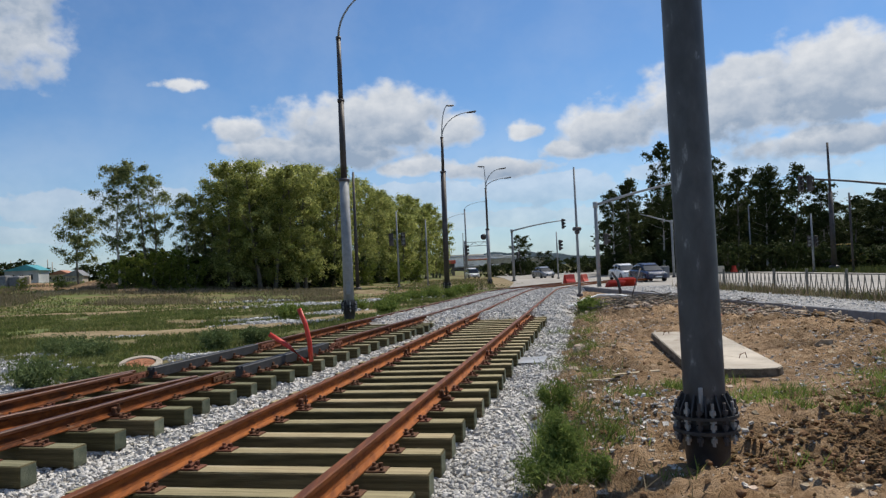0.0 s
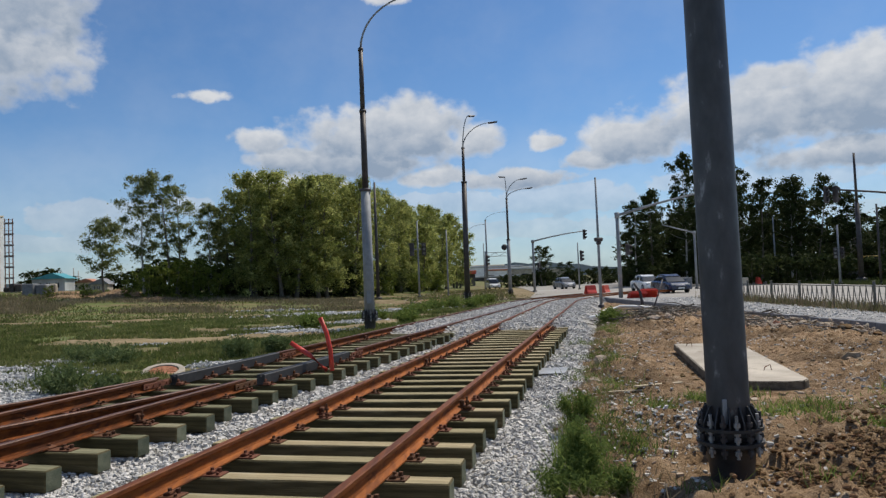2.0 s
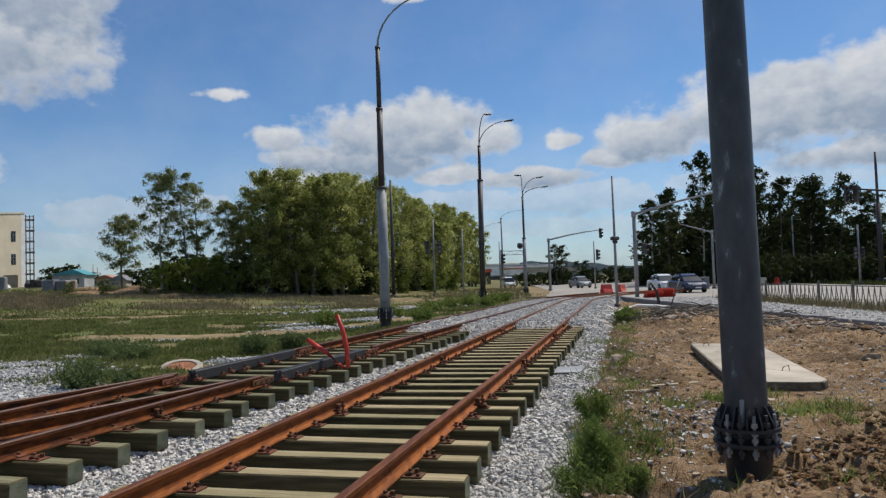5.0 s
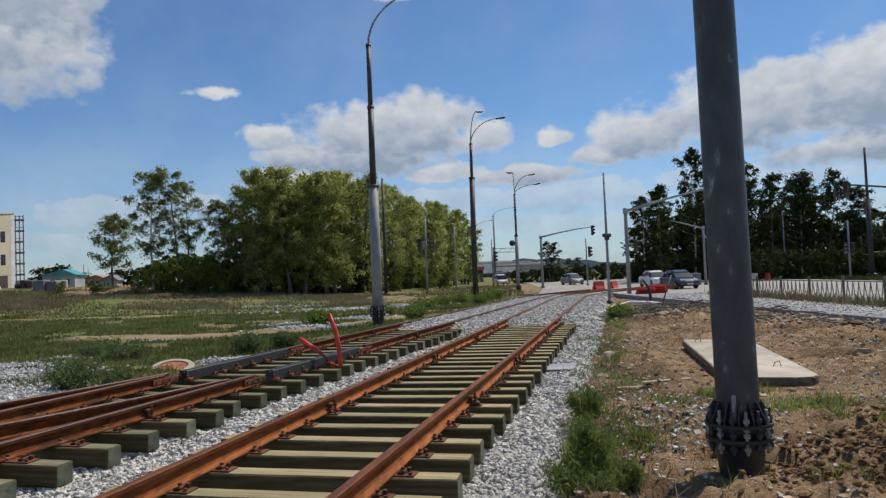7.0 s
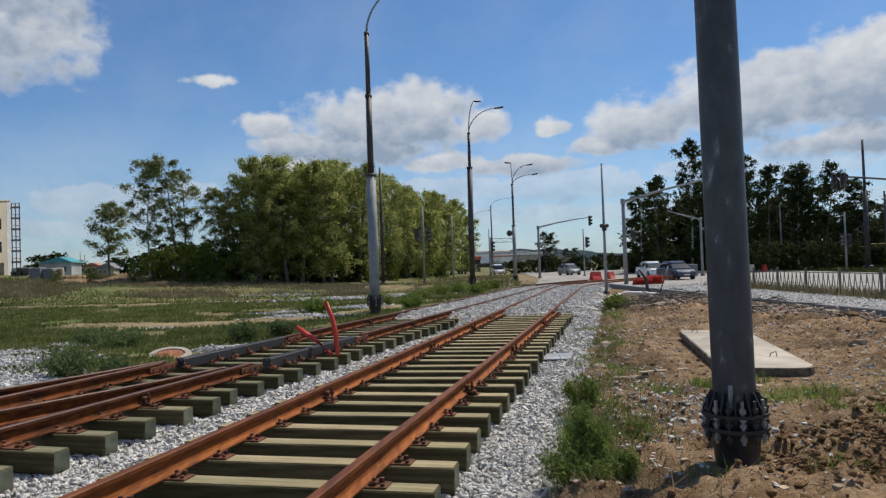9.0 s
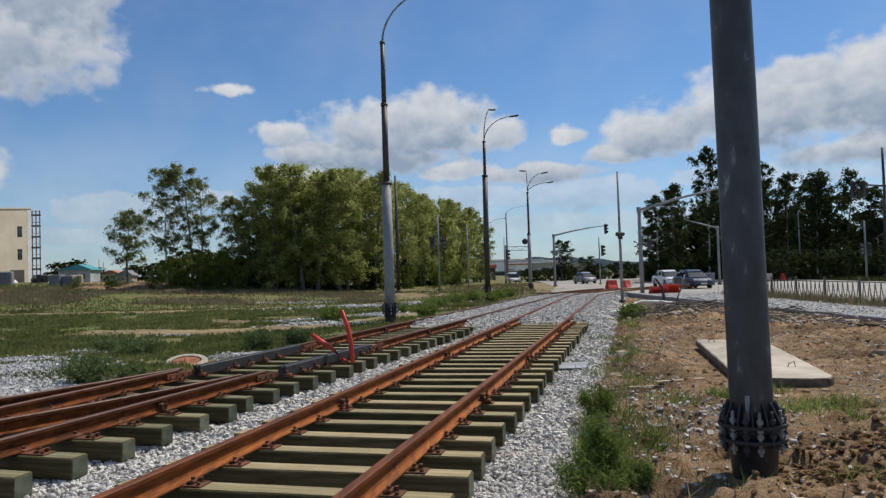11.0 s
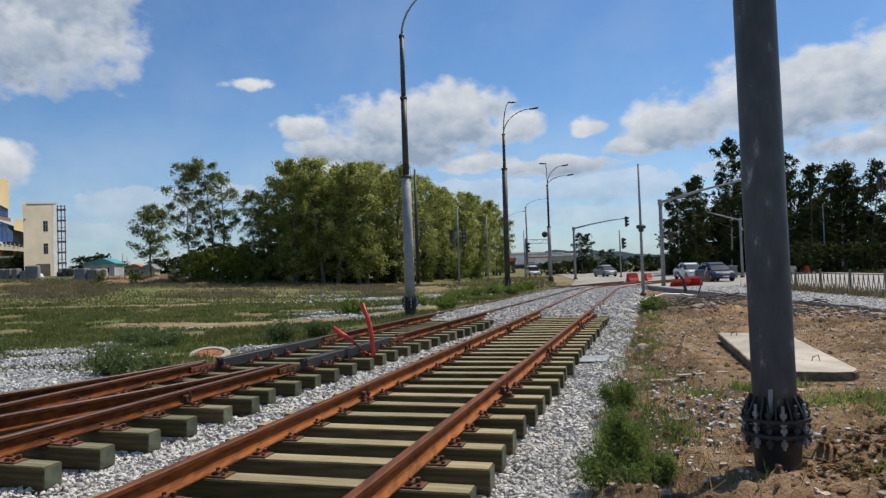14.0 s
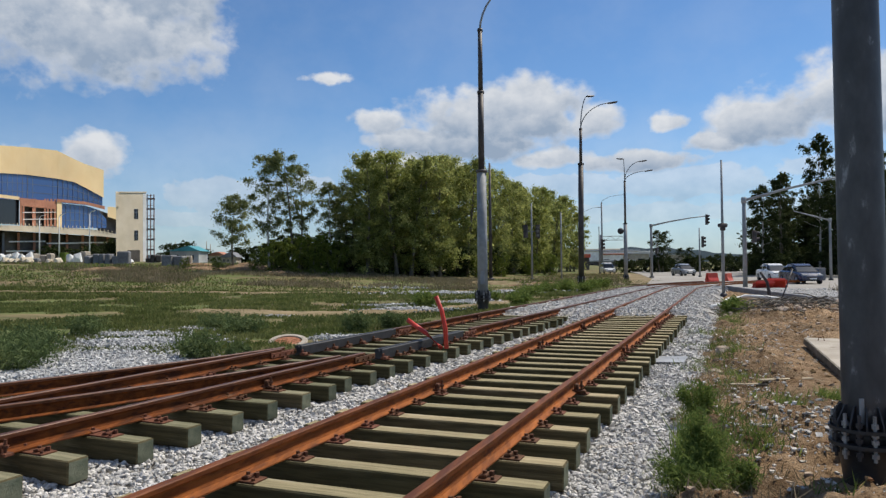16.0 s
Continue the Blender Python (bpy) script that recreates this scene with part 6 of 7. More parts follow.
tufts = [(3.30, 8.1, 0.34, 260), (4.0, 8.7, 0.40, 300), (4.75, 7.9, 0.36, 300), (3.6, 7.4, 0.2, 110), (5.3, 8.6, 0.3, 160), (3.05, 9.4, 0.3, 350), (3.6, 9.9, 0.28, 250), (2.25, 8.9, 0.28, 300), (1.55, 7.0, 0.22, 200), (1.95, 12.3, 0.3, 200), (1.45, 9.6, 0.3, 220), (1.3, 8.4, 0.28, 240), (2.3, 15.5, 0.5, 500), (3.0, 18.6, 0.6, 500), (4.2, 22.5, 0.5, 350), (4.8, 24.2, 0.55, 800), (5.4, 24.9, 0.45, 400), (2.0, 13.4, 0.35, 300), (3.95, 6.9, 0.22, 180), (2.55, 5.3, 0.2, 40), (1.75, 5.5, 0.2, 30), (5.6, 9.4, 0.4, 250), (6.6, 10.2, 0.5, 250)]
P = np.concatenate([np.stack([cx + s * r.normal(0, 0.55, n), cy + s * r.normal(0, 0.55, n), np.zeros(n)], -1) for cx, cy, s, n in tufts])
P[:, 2] = soil_height(P[:, 0], P[:, 1]) - 0.01
blades("clay_grass", P, 0.13, 0.007, M_WEED, 8, "fresh green weeds sprouting on the clay", 0.6)
n = 3200
y = 6.5 + 15 * r.random(n)
x = centre1(y) + 2.3 + np.abs(r.normal(0, 0.25, n)) + 0.25 * np.sin(y * 1.9)
ok = wave(x, y, 0.7, 2.0) > -0.1
x, y = x[ok], y[ok]
blades("edge_grass", np.stack([x, y, soil_height(x, y) - 0.01], -1), 0.14, 0.006, M_WEED, 18, "green grass fringe along the ballast edge", 0.6)
n = 5200
y = 4.5 + 24 * r.random(n) ** 1.3
x = centre1(y) + 2.0 + np.abs(r.normal(0, 0.55, n))
P = np.stack([x, y, soil_height(x, y)], -1)
blades("dry_grass", P, 0.10, 0.005, M_STRAW, 9, "thin dry grass along the ballast edge", 0.8)


def weed_plant(name, x, y, z, h, w, stems, per, seed, label, size=0.03, material=None):
    """A bushy weed: many thin stems with fine narrow leaves."""
    r = np.random.default_rng(seed)
    ob = root(name, pose(x, y, z), label, "plant", "weeds")
    bm = bmesh.new()
    cs = []
    for k in range(stems):
        a, q = r.uniform(0, 6.28), r.random() ** 0.6
        hh = h * (0.55 + 0.5 * r.random()) * (1.05 - 0.35 * q)
        tip = np.array([math.cos(a) * w * 0.5 * q, math.sin(a) * w * 0.5 * q, hh])
        base = np.array([math.cos(a) * w * 0.12 * q, math.sin(a) * w * 0.12 * q, -0.03])
        pts = [base + (tip - base) * t + np.array([0, 0, 0.08 * h * math.sin(t * 3.1)]) for t in (0, 0.5, 1)]
        add_tube(bm, pts, [0.006, 0.0045, 0.002], 4, cap=False)
        for t in np.linspace(0.15, 1.0, 7):
            cs.append(base + (tip - base) * t + np.array([0, 0, 0.08 * h * math.sin(t * 3.1)]))
    part("stem", bm, M_WEED, ob)
    cs = np.array(cs)
    n = stems * per
    c = cs[r.integers(0, len(cs), n)] + r.normal(0, 0.045 * w / 0.6, (n, 3))
    c[:, 2] = np.maximum(c[:, 2], 0.01)
    t = r.normal(size=(n, 3)) + np.array([0, 0, 0.7])
    t /= np.linalg.norm(t, axis=1)[:, None]
    b = np.cross(t, r.normal(size=(n, 3)))
    b /= np.linalg.norm(b, axis=1)[:, None]
    s = size * r.uniform(0.6, 1.5, n)[:, None]
    v = np.stack([c - t * s, c + b * s * 0.17, c + t * s, c - b * s * 0.17], 1)
    from_arrays("foliage", v.reshape(-1, 3), np.arange(n * 4).reshape(n, 4), material or M_WEED, ob)
    return ob


M_BUSH = leaf_mat("fine_weed_leaves", (0.11, 0.165, 0.040), (0.215, 0.275, 0.085), 0.5)
weed_plant("weed_plant", 0.85, 5.75, 0.02, 0.58, 0.40, 34, 240, 1, "bushy fine-leaved green weed beside the ballast", 0.020, M_BUSH)
weed_plant("weed_plant", 0.80, 5.55, 0.0, 0.32, 0.60, 40, 220, 2, "spreading fine-leaved weed at the ballast edge", 0.020, M_BUSH)
weed_plant("weed_plant", 1.12, 5.62, 0.03, 0.26, 0.34, 14, 150, 3, "low feathery green weed on the clay", 0.020, M_BUSH)
q = np.stack([0.93 + r.normal(0, 0.09, 340), 6.45 + r.normal(0, 0.16, 340), np.full(340, 0.02)], -1)
blades("upright_grass", q, 0.36, 0.008, M_BUSH, 23, "upright green grass tuft behind the bushy weed", 0.28)
weed_plant("weed_plant", 1.2, 8.1, 0.05, 0.42, 0.4, 18, 80, 4, "thin green weed on the clay edge", 0.035)
M_SAGE = leaf_mat("dark_weed_leaves", (0.085, 0.125, 0.048), (0.165, 0.21, 0.09), 0.35)
for i, (x, y, h, w) in enumerate(((-7.25, 12.8, 0.60, 1.05), (-6.55, 13.0, 0.26, 0.5), (-9.9, 11.2, 0.55, 1.4), (-10.6, 12.4, 0.5, 1.4), (-11.2, 11.0, 0.5, 1.5), (-8.9, 18.2, 0.4, 1.3), (-10.4, 19.6, 0.4, 1.5), (-12.4, 14.6, 0.5, 1.4), (-5.9, 18.6, 0.55, 0.9), (-5.2, 19.6, 0.5, 0.8), (-12.3, 13.0, 0.5, 1.5), (-12.8, 17.0, 0.5, 1.4))):
    weed_plant("weed_bush", x, y, -0.05, h, w, 40, 60, 10 + i, "dark green weed bush on the meadow stones", 0.055, M_SAGE)
for i, (x, y, h, w) in enumerate(((-1.9, 45.0, 0.6, 1.7), (-0.8, 49.0, 0.65, 2.0), (0.4, 46.5, 0.5, 1.2), (-2.8, 41.0, 0.5, 1.9), (-4.6, 36.0, 0.45, 1.6), (1.0, 52.0, 0.6, 1.5), (-6.5, 30.5, 0.6, 1.5), (-2.6, 32.0, 0.5, 1.2), (1.8, 54.0, 0.7, 1.2), (4.9, 24.5, 0.42, 1.0))):
    weed_plant("weed_bush", x, y, -0.04 if x < 4 else 0.1, h, w, 40, 55, 40 + i, "green weeds at the edge of the track bed", 0.08, M_WEED)

# ---- the large hall under construction, far across the meadow ----
FWD, RGT = Vector((-0.1829, 0.9831, 0)), Vector((0.9831, 0.1829, 0))
DEPTH = 126.0
SC = DEPTH / 1279.0


def hall_pose(depth=DEPTH):
    o = FWD * depth
    return Matrix(((RGT.x, FWD.x, 0, o.x), (RGT.y, FWD.y, 0, o.y), (0, 0, 1, 0), (0, 0, 0, 1)))


hall = root("hall_building", hall_pose(), "large cream hall under construction with blue glass front", "building")


def X(u):
    return (u - 784) * SC


def Zv(u, v):
    return 1.73 - (v - 468.3 - (784 - u) * 0.0099) * SC


def wall_run(name, tops, bottoms, y0, thick, material, parent=hall, label=""):
    """A wall standing along the front whose top and bottom edges follow two lines of the same places."""
    bm = bmesh.new()
    f = []
    for yy in (y0, y0 + thick):
        f.append(([bm.verts.new((X(u), yy, Zv(u, v))) for u, v in tops], [bm.verts.new((X(u), yy, Zv(u, v))) for u, v in bottoms]))
    n = len(tops)
    for i in range(n - 1):
        bm.faces.new((f[0][0][i], f[0][0][i + 1], f[0][1][i + 1], f[0][1][i]))
        bm.faces.new((f[1][0][i], f[1][1][i], f[1][1][i + 1], f[1][0][i + 1]))
        bm.faces.new((f[0][0][i], f[1][0][i], f[1][0][i + 1], f[0][0][i + 1]))
        bm.faces.new((f[0][1][i], f[0][1][i + 1], f[1][1][i + 1], f[1][1][i]))
    for i in (0, n - 1):
        bm.faces.new((f[0][0][i], f[0][1][i], f[1][1][i], f[1][0][i]))
    return part(name, bm, material, parent, label)


wall_run("upper_wall", [(-260, 300), (-160, 262), (-60, 252), (0, 257), (45, 260), (100, 266), (130, 281), (150, 290), (183, 301)], [(-260, 322), (-160, 305), (-60, 303), (0, 306), (45, 309), (100, 316), (130, 322), (150, 332), (183, 350)], 6, 3, M_CREAM, label="cream curved upper wall")
wall_run("glass_band", [(-260, 322), (-60, 303), (0, 306), (45, 309), (100, 316), (130, 322), (150, 332), (181, 349)], [(-260, 365), (-60, 352), (0, 352), (45, 354), (100, 358), (130, 361), (150, 363), (181, 366)], 6.4, 2, M_GLASSB, label="blue glass band")
for u in range(-60, 181, 9):
    t = np.interp(u, [-60, 0, 45, 100, 130, 150, 181], [303, 306, 309, 316, 322, 332, 349])
    b = np.interp(u, [-60, 0, 45, 100, 130, 150, 181], [352, 352, 354, 358, 361, 363, 366])
    box("mullion", (X(u), 6.36, (Zv(u, t) + Zv(u, b)) / 2), (0.08, 0.12, Zv(u, t) - Zv(u, b)), M_MULL, hall)
for e in (0.34, 0.67):
    line = [(u, t + (b - t) * e) for (u, t), b in zip([(-60, 303), (0, 306), (45, 309), (100, 316), (130, 322), (150, 332), (181, 349)], [352, 352, 354, 358, 361, 363, 366])]
    wall_run("transom", line, [(u, v + 0.7) for u, v in line], 6.34, 0.1, M_MULL)
    line = [(u, t + (404 - t) * e) for u, t in ((109, 360), (150, 364), (172, 371), (187, 387))]
    wall_run("transom", line, [(u, v + 0.7) for u, v in line], 1.74, 0.1, M_MULL)
wall_run("parapet", [(-260, 352), (0, 344), (33, 348), (34, 350)], [(-260, 358), (0, 350), (33, 354), (34, 356)], 1.5, 2, M_CREAM)
wall_run("lower_glazing", [(-260, 358), (-30, 350), (33, 354)], [(-260, 402), (-30, 396), (33, 398)], 2.0, 2, M_GLASSD)
wall_run("brick_front", [(34, 350), (100, 357)], [(34, 364), (100, 371)], 1.4, 8, M_BRICKRED, label="red framing above the openings")
# the recess's shade is painted as a dark wall
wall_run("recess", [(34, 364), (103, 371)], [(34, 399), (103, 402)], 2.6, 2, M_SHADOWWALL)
for u in (36, 41, 58, 61, 79, 84, 90, 97):
    box("brick_pier", (X(u), 1.6, (Zv(u, 352) + Zv(u, 401)) / 2), (0.32, 0.5, Zv(u, 352) - Zv(u, 401)), M_BRICKRED, hall)
for v in (376, 388):
    box("site_rail", (X(70), 1.4, Zv(70, v)), (6.0, 0.12, 0.12), M_WHITE, hall)
wall_run("cream_pier", [(100, 357), (109, 358)], [(100, 405), (109, 406)], 1.2, 2, M_CREAM)
wall_run("blue_front", [(109, 360), (150, 364), (172, 371), (188, 388)], [(109, 404), (150, 404), (172, 404), (188, 404)], 1.8, 2, M_GLASSB, label="blue glass front")
for u in range(116, 188, 8):
    t = np.interp(u, [109, 150, 172, 188], [360, 364, 371, 388])
    box("mullion", (X(u), 1.76, (Zv(u, t) + Zv(u, 404)) / 2), (0.08, 0.12, Zv(u, t) - Zv(u, 404)), M_MULL, hall)
wall_run("roof_frame", [(100, 352), (150, 357), (185, 365)], [(100, 357), (150, 362), (185, 371)], 1.0, 3, M_BRICKRED)
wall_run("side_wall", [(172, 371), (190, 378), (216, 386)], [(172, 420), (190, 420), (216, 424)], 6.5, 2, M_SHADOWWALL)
wall_run("side_block", [(190, 366), (217, 368)], [(190, 384), (217, 392)], 5.0, 1.5, M_CREAM)
wall_run("canopy_roof", [(-260, 400), (0, 399), (60, 400), (110, 403), (160, 406), (185, 410), (227, 420)], [(-260, 412), (0, 408), (60, 411), (110, 414), (160, 417), (185, 419), (227, 424)], -4, 8, M_PALE, label="pale open canopy roof")
for u in range(-40, 200, 7):
    v = np.interp(u, [-40, 60, 110, 160, 200], [396, 397, 400, 403, 411])
    box("canopy_bracket", (X(u), -4.1, Zv(u, v) - 0.1), (0.11, 0.3, 0.5), M_PALE, hall)
# shade below the canopy put into the ground floor's colour
wall_run("ground_floor", [(-260, 410), (0, 408), (100, 414), (227, 422)], [(-260, 480), (0, 480), (100, 480), (227, 480)], 0.5, 3, M_SHADOWWALL, label="unfinished ground floor, canopy shade painted dark")
for u in (-30, 5, 32, 60, 88, 118, 146, 168, 190, 205, 214):
    box("column", (X(u), -0.2, (Zv(u, 412) + Zv(u, 478)) / 2), (0.45, 0.5, Zv(u, 412) - Zv(u, 478)), M_MULL if u % 2 else M_BRICKRED, hall)
for u0, u1, v in ((15, 80, 428), (82, 140, 431), (140, 212, 430), (10, 60, 445)):
    box("site_rail", (X((u0 + u1) / 2), -0.6, Zv(u0, v)), ((u1 - u0) * SC, 0.2, 0.25), M_WHITE, hall)
tower = root("stair_tower", hall_pose(), "pale rendered stair tower with a scaffold", "building")
wall_run("shell", [(205, 341), (258, 341)], [(205, 478), (258, 478)], -2, 1.2, M_PALE, tower)
# sun on the tower's right side, painted as a whiter strip
wall_run("side_face", [(252.5, 340), (258.5, 340)], [(252.5, 478), (258.5, 478)], -2.06, 1.3, M_WHITE, tower, "side wall whitened for full sun")
wall_run("coping", [(204, 339), (259, 339)], [(204, 341.2), (259, 341.2)], -2.15, 1.5, M_PALE, tower)
for v in (370, 408):
    w = box("window", (X(240.5), -2.02, Zv(240, v + 9)), (0.72, 0.16, 1.75), M_GLASSD, tower)
    box("window_frame", (X(240.5), -2.12, Zv(240, v + 9)), (0.07, 0.08, 1.75), M_MULL, w)
    box("window_frame", (X(240.5), -2.12, Zv(240, v + 6)), (0.72, 0.08, 0.07), M_MULL, w)
# dark inside of the opening, painted as a flat box
box("opening", (X(236), -2.05, Zv(236, 455)), (2.2, 0.2, 2.4), M_SHADOWWALL, tower)
wall_run("chimney", [(204, 341), (210, 341)], [(204, 366), (210, 366)], -2.5, 1.0, M_PALE, tower)
scaf = root("scaffold", hall_pose(), "rusty tube scaffold against the tower", "scaffold")
for u in (260, 266, 272):
    for yy in (-1.5, 1.0):
        tube("upright", [(X(u), yy, 1.8), (X(u), yy, Zv(u, 344))], 0.10, M_PLATE, scaf, 5)
for v in (352, 370, 388, 406, 424, 442):
    box("deck", (X(266), -0.3, Zv(266, v)), (1.5, 2.6, 0.32), M_DULL, scaf)
    tube("ledger", [(X(260), -1.5, Zv(266, v - 6)), (X(272), -1.5, Zv(266, v - 6))], 0.04, M_PLATE, scaf, 5)

# what stands further back is larger in proportion
for ob in (*hall.children_recursive, *tower.children_recursive, *scaf.children_recursive):
    for v in ob.data.vertices:
        turn_back = 1.6 * (v.co.x - X(-20)) if hall in (ob.parent, ob.parent.parent) else 1.3 * (v.co.x - X(205))
        k = 1 + (v.co.y + turn_back) / DEPTH
        v.co.y += turn_back
        v.co.x *= k
        v.co.z = 1.73 + (v.co.z - 1.73) * k

# site clutter in front of the hall
rs = random.Random(9)


def on_site(u, depth):
    p = FWD * depth + RGT * ((u - 784) / 1279.0 * depth)
    return p.x, p.y, land_at(p.x, p.y)


for u, d, w, h, mt, lb in ((15, 100, 4.5, 1.5, M_WHITE, "white covered material stack"), (44, 102, 2.2, 2.6, M_WHITE, "white site cabin before the hall"), (30, 95, 4.0, 1.1, M_PALE, "pale tarpaulin-covered heap on site"), (75, 104, 3.0, 1.5, M_CONC, "grey stack of building blocks"), (114, 103, 0.9, 2.4, M_WEED, "yellow-green wrapped pallet on site"), (130, 100, 2.2, 1.7, M_WHITE, "white bales on pallets"),
                           (150, 104, 3.0, 2.0, M_CONC, "stack of grey building blocks"), (170, 92, 2.6, 2.0, M_KERB, "grey pallet of paving blocks"), (200, 92, 1.6, 2.2, M_KERB, "pallet of grey blocks"), (218, 92, 1.5, 2.1, M_KERB, "pallet of grey paving"), (221, 105, 2.4, 1.4, M_WHITE, "white wrapped material on pallets"), (186, 106, 2.0, 1.9, M_PALE, "pale panels stacked on site"), (272, 118, 2.6, 1.6, M_DULL, "dark site vehicle body"),
                           (298, 78, 1.5, 1.7, M_KERB, "stack of grey paving blocks"), (316, 78, 1.3, 1.6, M_KERB, "low stack of grey kerb blocks"), (328, 79, 1.2, 1.6, M_CONC, "pallet of concrete blocks"), (60, 99, 1.6, 0.9, M_KERB, "grey pallet of concrete slabs"), (95, 98, 2.2, 1.0, M_PALE, "pale heap of bags")):
    x, y, z = on_site(u, d)
    ob = root("material_stack", pose(x, y, z - 0.05, 0, 0, 10), lb, "building material", "material stacks on the site")
    nx = max(1, int(w / 0.8))
    for a in range(nx):
        hh = h * rs.uniform(0.42, 0.82)
        if mt in (M_WHITE, M_PALE):
            bm = bmesh.new()
            for k in range(26):
                g, e = rs.uniform(0, 6.28), rs.random()
                bm.verts.new((math.cos(g) * w / nx * 0.62 * (1 - 0.45 * e), math.sin(g) * 0.75 * (1 - 0.4 * e), 0.1 + hh * 1.25 * e * rs.uniform(0.8, 1.0)))
            hull = bmesh.ops.convex_hull(bm, input=bm.verts)
            bmesh.ops.delete(bm, geom=[v for v in hull["geom_interior"] if isinstance(v, bmesh.types.BMVert)], context="VERTS")
            bale = part("bale", bm, mt, ob)
            bale.location.x = (a - (nx - 1) / 2) * w / nx
            continue
        box("bale", ((a - (nx - 1) / 2) * w / nx, rs.uniform(-0.3, 0.3), 0.12 + hh / 2), (w / nx * rs.uniform(0.72, 1.0), 1.2, hh), mt, ob, rs.uniform(0.05, 0.16), Matrix.Rotation(rs.uniform(-0.3, 0.3), 4, "Z"))
    box("pallet", (0, 0, 0.04), (w, 1.2, 0.14), M_PLANK, ob, 0.02)
for u, d, top in ((69, 108, 385), (104, 110, 383), (158, 112, 378)):
    x, y, z = on_site(u, d)
    hgt = (468 + 7 - top) / 1279 * d + 1.73 - z
    pp = plain_pole("site_lamp", x, y, hgt, 0.11, "thin white lamp post before the hall", M_WHITE, 0.7, False, category="street lamp")
    tube("arm", [(0, 0, hgt - 0.05), (0.35, 0, hgt + 0.25), (1.0, 0, hgt + 0.35)], 0.05, M_WHITE, pp, 6)
for u, d, top in ((365, 130, 425), (372, 140, 430), (497, 96, 420), (205 + 105, 150, 425), (345, 120, 435)):
    x, y, z = on_site(u, d)
    plain_pole("utility_pole", x, y, max(3.0, (470 - top) / 1279 * d + 1.73 - z), 0.09, "thin distant utility pole", M_CONC, 0.7, False)

# weeds before the site
r = np.random.default_rng(88)
n = 9000
u, d = r.uniform(-60, 420, n), 74 + 20 * r.random(n)
x = FWD.x * d + RGT.x * (u - 784) / 1279.0 * d
y = FWD.y * d + RGT.y * (u - 784) / 1279.0 * d
ok = wave(x, y, 0.16, 6.0) > -0.12
x, y = x[ok], y[ok]
q = np.stack([x, y, land(x, y) - 0.08], -1)
blades("site_weeds", q[::2], 0.40, 0.08, M_WEED, 91, "tall green weeds before the building site", 0.3)
blades("site_weeds", q[1::2], 0.38, 0.07, M_STRAW, 92, "tall dry weeds before the building site", 0.3)

# hut with a teal roof, and further houses
def house(u, d, w, h, dp, wallm, roofm, label, ridge=1.2):
    x, y, z = on_site(u, d)
    ob = root("house", pose(x, y, z - 0.1, 0, 0, 10.5), label, "house", "small far houses")
    box("wall", (0, 0, h / 2), (w, dp, h), wallm, ob)
    bm = bmesh.new()
    a = [bm.verts.new((px, -dp / 2 - 0.3, pz)) for px, pz in ((-w / 2 - 0.3, h - 0.05), (w / 2 + 0.3, h - 0.05), (w * 0.15, h + ridge))]
    b = [bm.verts.new((px, dp / 2 + 0.3, pz)) for px, pz in ((-w / 2 - 0.3, h - 0.05), (w / 2 + 0.3, h - 0.05), (w * 0.15, h + ridge))]
    bm.faces.new(a)
    bm.faces.new(b[::-1])
    for i in range(3):
        bm.faces.new((a[i], b[i], b[(i + 1) % 3], a[(i + 1) % 3]))
    part("roof", bm, roofm, ob)
    for k in range(3):
        wn_ = box("window", ((k - 1) * w * 0.27, -dp / 2 - 0.02, h * 0.55), (w * 0.11, 0.08, h * 0.34), M_GLASSD, ob)
        box("window_frame", ((k - 1) * w * 0.27, -dp / 2 - 0.06, h * 0.55), (0.05, 0.05, h * 0.34), M_WHITE, wn_)
    return ob


house(334, 108, 4.2, 2.1, 4.0, M_HUT, M_TEAL, "grey hut with a teal sheet roof", 0.75)
house(384, 140, 4.2, 1.3, 4.0, M_PALE, M_BRICKRED, "far house with a reddish roof", 0.7)
house(408, 122, 2.6, 1.2, 3.0, M_CONC, M_KERB, "far grey house behind a mound", 0.9)


def shed(u, d, w, h, material, label, roof=None):
    p = FWD * d + RGT * ((u - 784) / 1279.0 * d)
    ob = root("industrial_shed", pose(p.x, p.y, 0, 0, 0, 10), label, "building", "far sheds")
    box("wall", (0, 0, h / 2 - 0.2), (w, 12, h + 0.4), material, ob)
    box("roof", (0, 0, h + 0.25), (w + 0.6, 12.6, 0.5), roof or M_HUT, ob, 0.1)
    for k in range(int(w // 5)):
        wd = box("window", (-w / 2 + 2.5 + 5 * k, -6.03, h * 0.55), (2.2, 0.1, h * 0.25), M_GLASSD, ob)
    return ob


for u, d, w, h, wm, rm, lb in ((1006, 245, 10, 4.6, M_HUT, M_HUT, "far pale grey shed beyond the road"), (1030, 225, 8, 5.2, M_WHITE, M_HUT, "far white workshop beyond the road"), (1052, 262, 15, 6.2, M_PALE, M_PALE, "far cream industrial hall"), (1073, 238, 8, 4.2, M_WHITE, M_BRICKRED, "far white house with a reddish roof"),
                              (1093, 255, 12, 5.6, M_WHITE, M_HUT, "far white industrial hall"), (1113, 240, 10, 4.4, M_CONC, M_HUT, "far grey shed behind the bushes"), (1138, 258, 13, 5.2, M_HUT, M_WHITE, "far grey hall beyond the trees"), (1066, 205, 15, 2.0, M_SHADOWWALL, M_HUT, "low dark shed beyond the road"), (1168, 262, 14, 4.2, M_CONC, M_HUT, "far low concrete shed")):
    shed(u, d, w, h, wm, lb, rm)
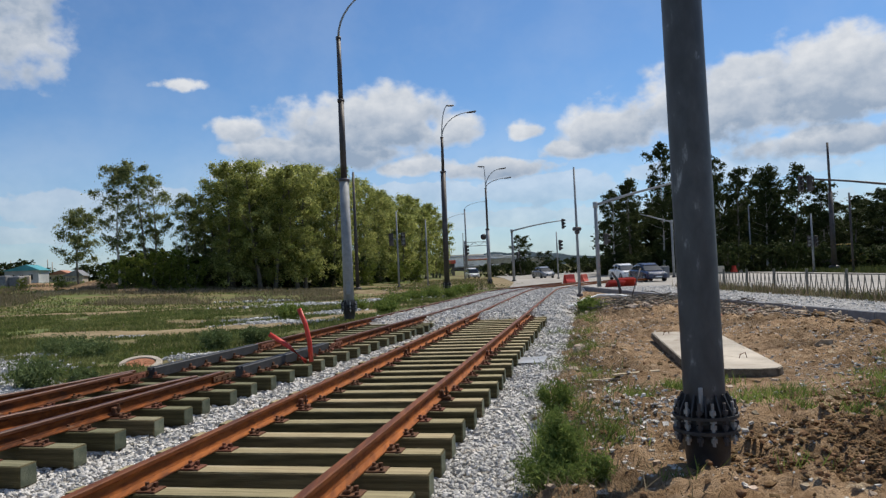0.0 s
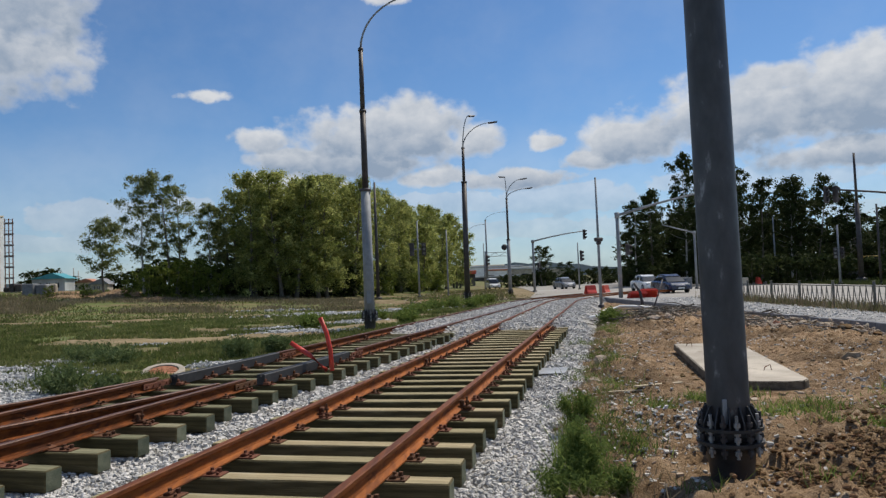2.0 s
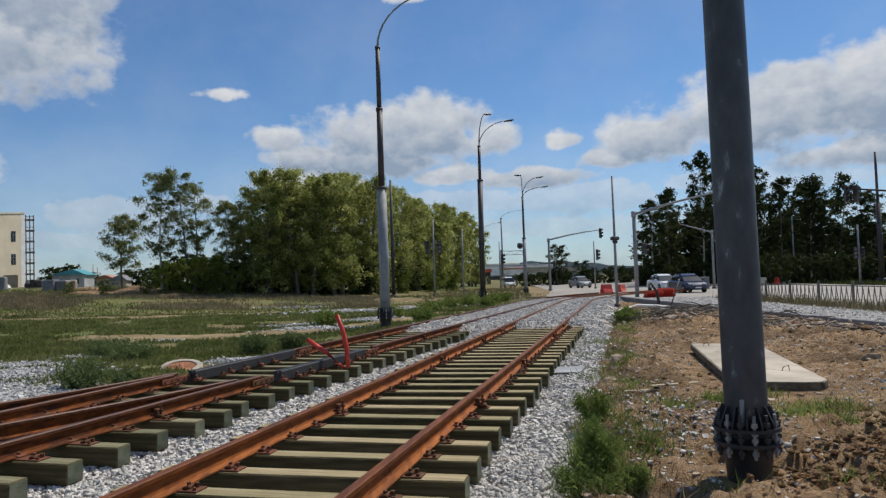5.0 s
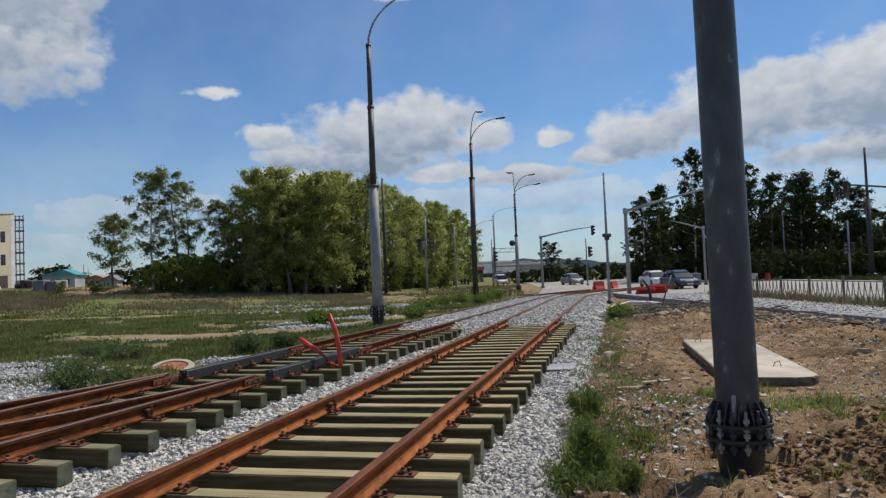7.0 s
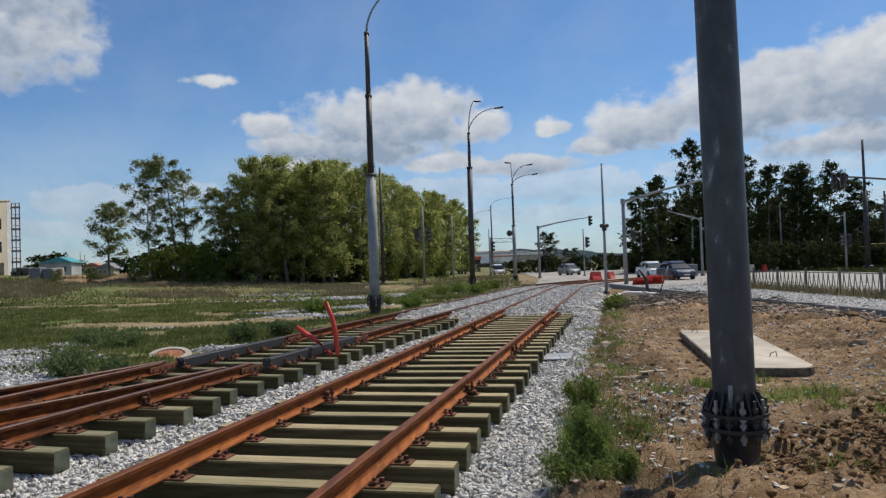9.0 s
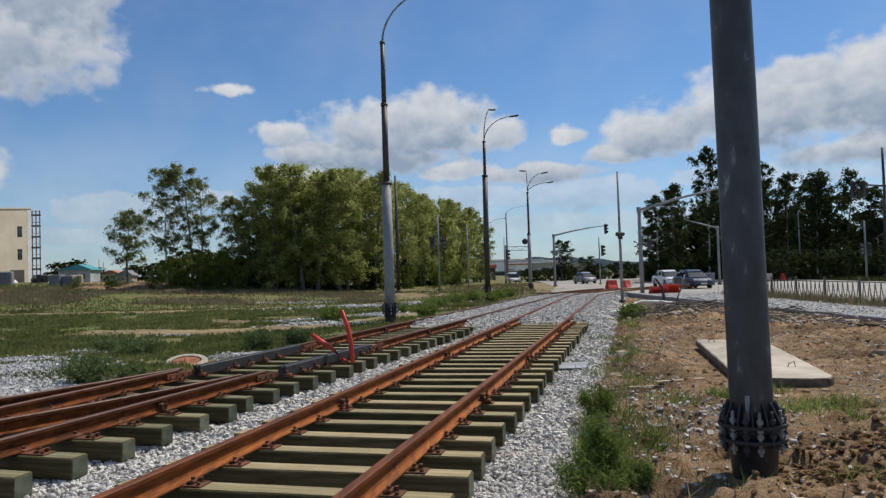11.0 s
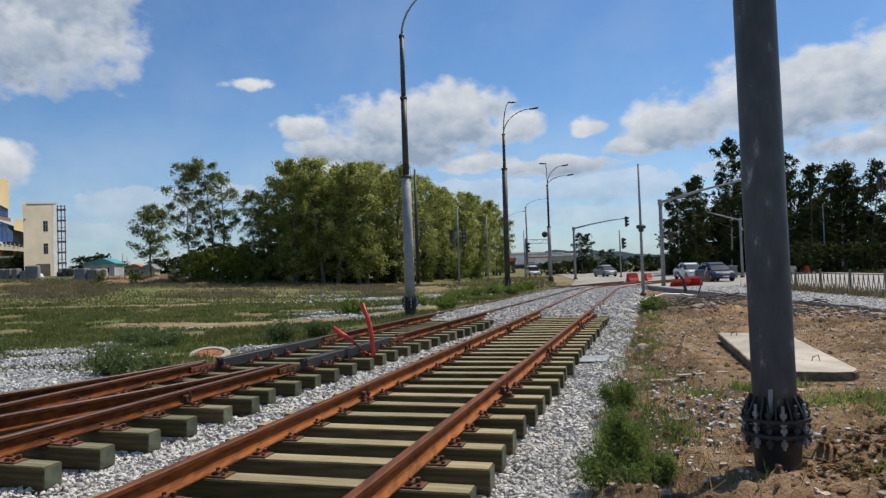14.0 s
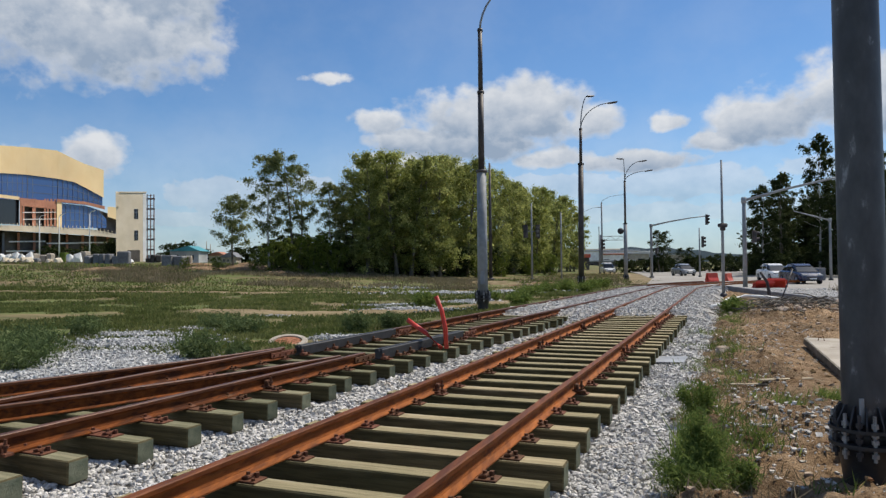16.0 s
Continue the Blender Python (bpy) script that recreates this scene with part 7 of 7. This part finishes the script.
ks = root("kiosk", pose(-0.2, 148, 0, 0, 0, 5), "low kiosk with a red fascia by the road", "kiosk")
box("wall", (0, 0, 1.4), (4.6, 4, 2.8), M_SHADOWWALL, ks)
box("fascia", (0, -0.2, 3.15), (5.0, 4.8, 0.7), M_ORANGE, ks, 0.05, label="faded red fascia")
for u, d in ((1035, 190), (1062, 205), (1090, 200)):
    p = FWD * d + RGT * ((u - 784) / 1279.0 * d)
    car(p.x, p.y, 8, M_CARW if u % 2 else M_CARG, "far parked car beyond the crossing")

# earth mounds at the edge of the meadow
for x, y, sx, sy, h, mt in ((-32.0, 67.0, 3.4, 1.6, 0.70, M_SOIL), (-36.5, 66.0, 3.0, 1.5, 0.35, M_SOIL), (-40.5, 72.0, 3.6, 2.0, 0.5, M_SOIL), (-27.0, 63.0, 2.5, 1.2, 0.35, M_SOIL), (-46.0, 64.0, 4.0, 1.5, 0.45, M_SOIL), (-3.0, 60.0, 3.0, 1.6, 0.35, M_SOIL), (-7.0, 62.0, 3.5, 1.6, 0.4, M_PATH)):
    gx, gy = np.meshgrid(np.linspace(-1, 1, 26), np.linspace(-1, 1, 20))
    rad = np.hypot(gx, gy)
    gz = h * np.maximum(0, 1 - rad ** 2) ** 1.3 * (0.8 + 0.5 * wave(gx * 3 + x, gy * 3, 1.0)) - 0.12
    n_, m_ = gx.shape
    idx = np.arange(n_ * m_).reshape(n_, m_)
    f = np.stack([idx[:-1, :-1], idx[:-1, 1:], idx[1:, 1:], idx[1:, :-1]], -1).reshape(-1, 4)
    wx, wy = gx * sx + x, gy * sy + y
    ob = from_arrays("earth_mound", np.stack([wx, wy, gz + land(wx, wy)], -1).reshape(-1, 3), f, mt, smooth=True)
    tagged(ob, "low mound of dug earth on the meadow edge", "earth mound", "earth mounds")

# forested ridge on the horizon
aa = np.radians(np.linspace(-70, 70, 260))
hh = 17 + 9 * np.exp(-((np.degrees(aa) - 6) / 11) ** 2) + 8 * np.sin(np.degrees(aa) * 0.35) + 3.5 * wave(np.degrees(aa) * 0.9, aa, 1.0) + 1.8 * np.sin(np.degrees(aa) * 9.0) * np.sin(np.degrees(aa) * 23)
R0 = 1500.0
v, f = [], []
for i, (a, h) in enumerate(zip(aa, hh)):
    for rr_, zz in ((R0, -5), (R0 + 60, h * 0.7), (R0 + 120, h), (R0 + 400, -5)):
        v.append((rr_ * math.sin(a), rr_ * math.cos(a), zz))
    if i:
        for k in range(3):
            f.append((i * 4 - 4 + k, i * 4 + k, i * 4 + k + 1, i * 4 - 3 + k))
ridge = from_arrays("far_ridge", v, f, M_HILL)
tagged(ridge, "far blue-green forested ridge on the horizon", "ridge", kind="structure")
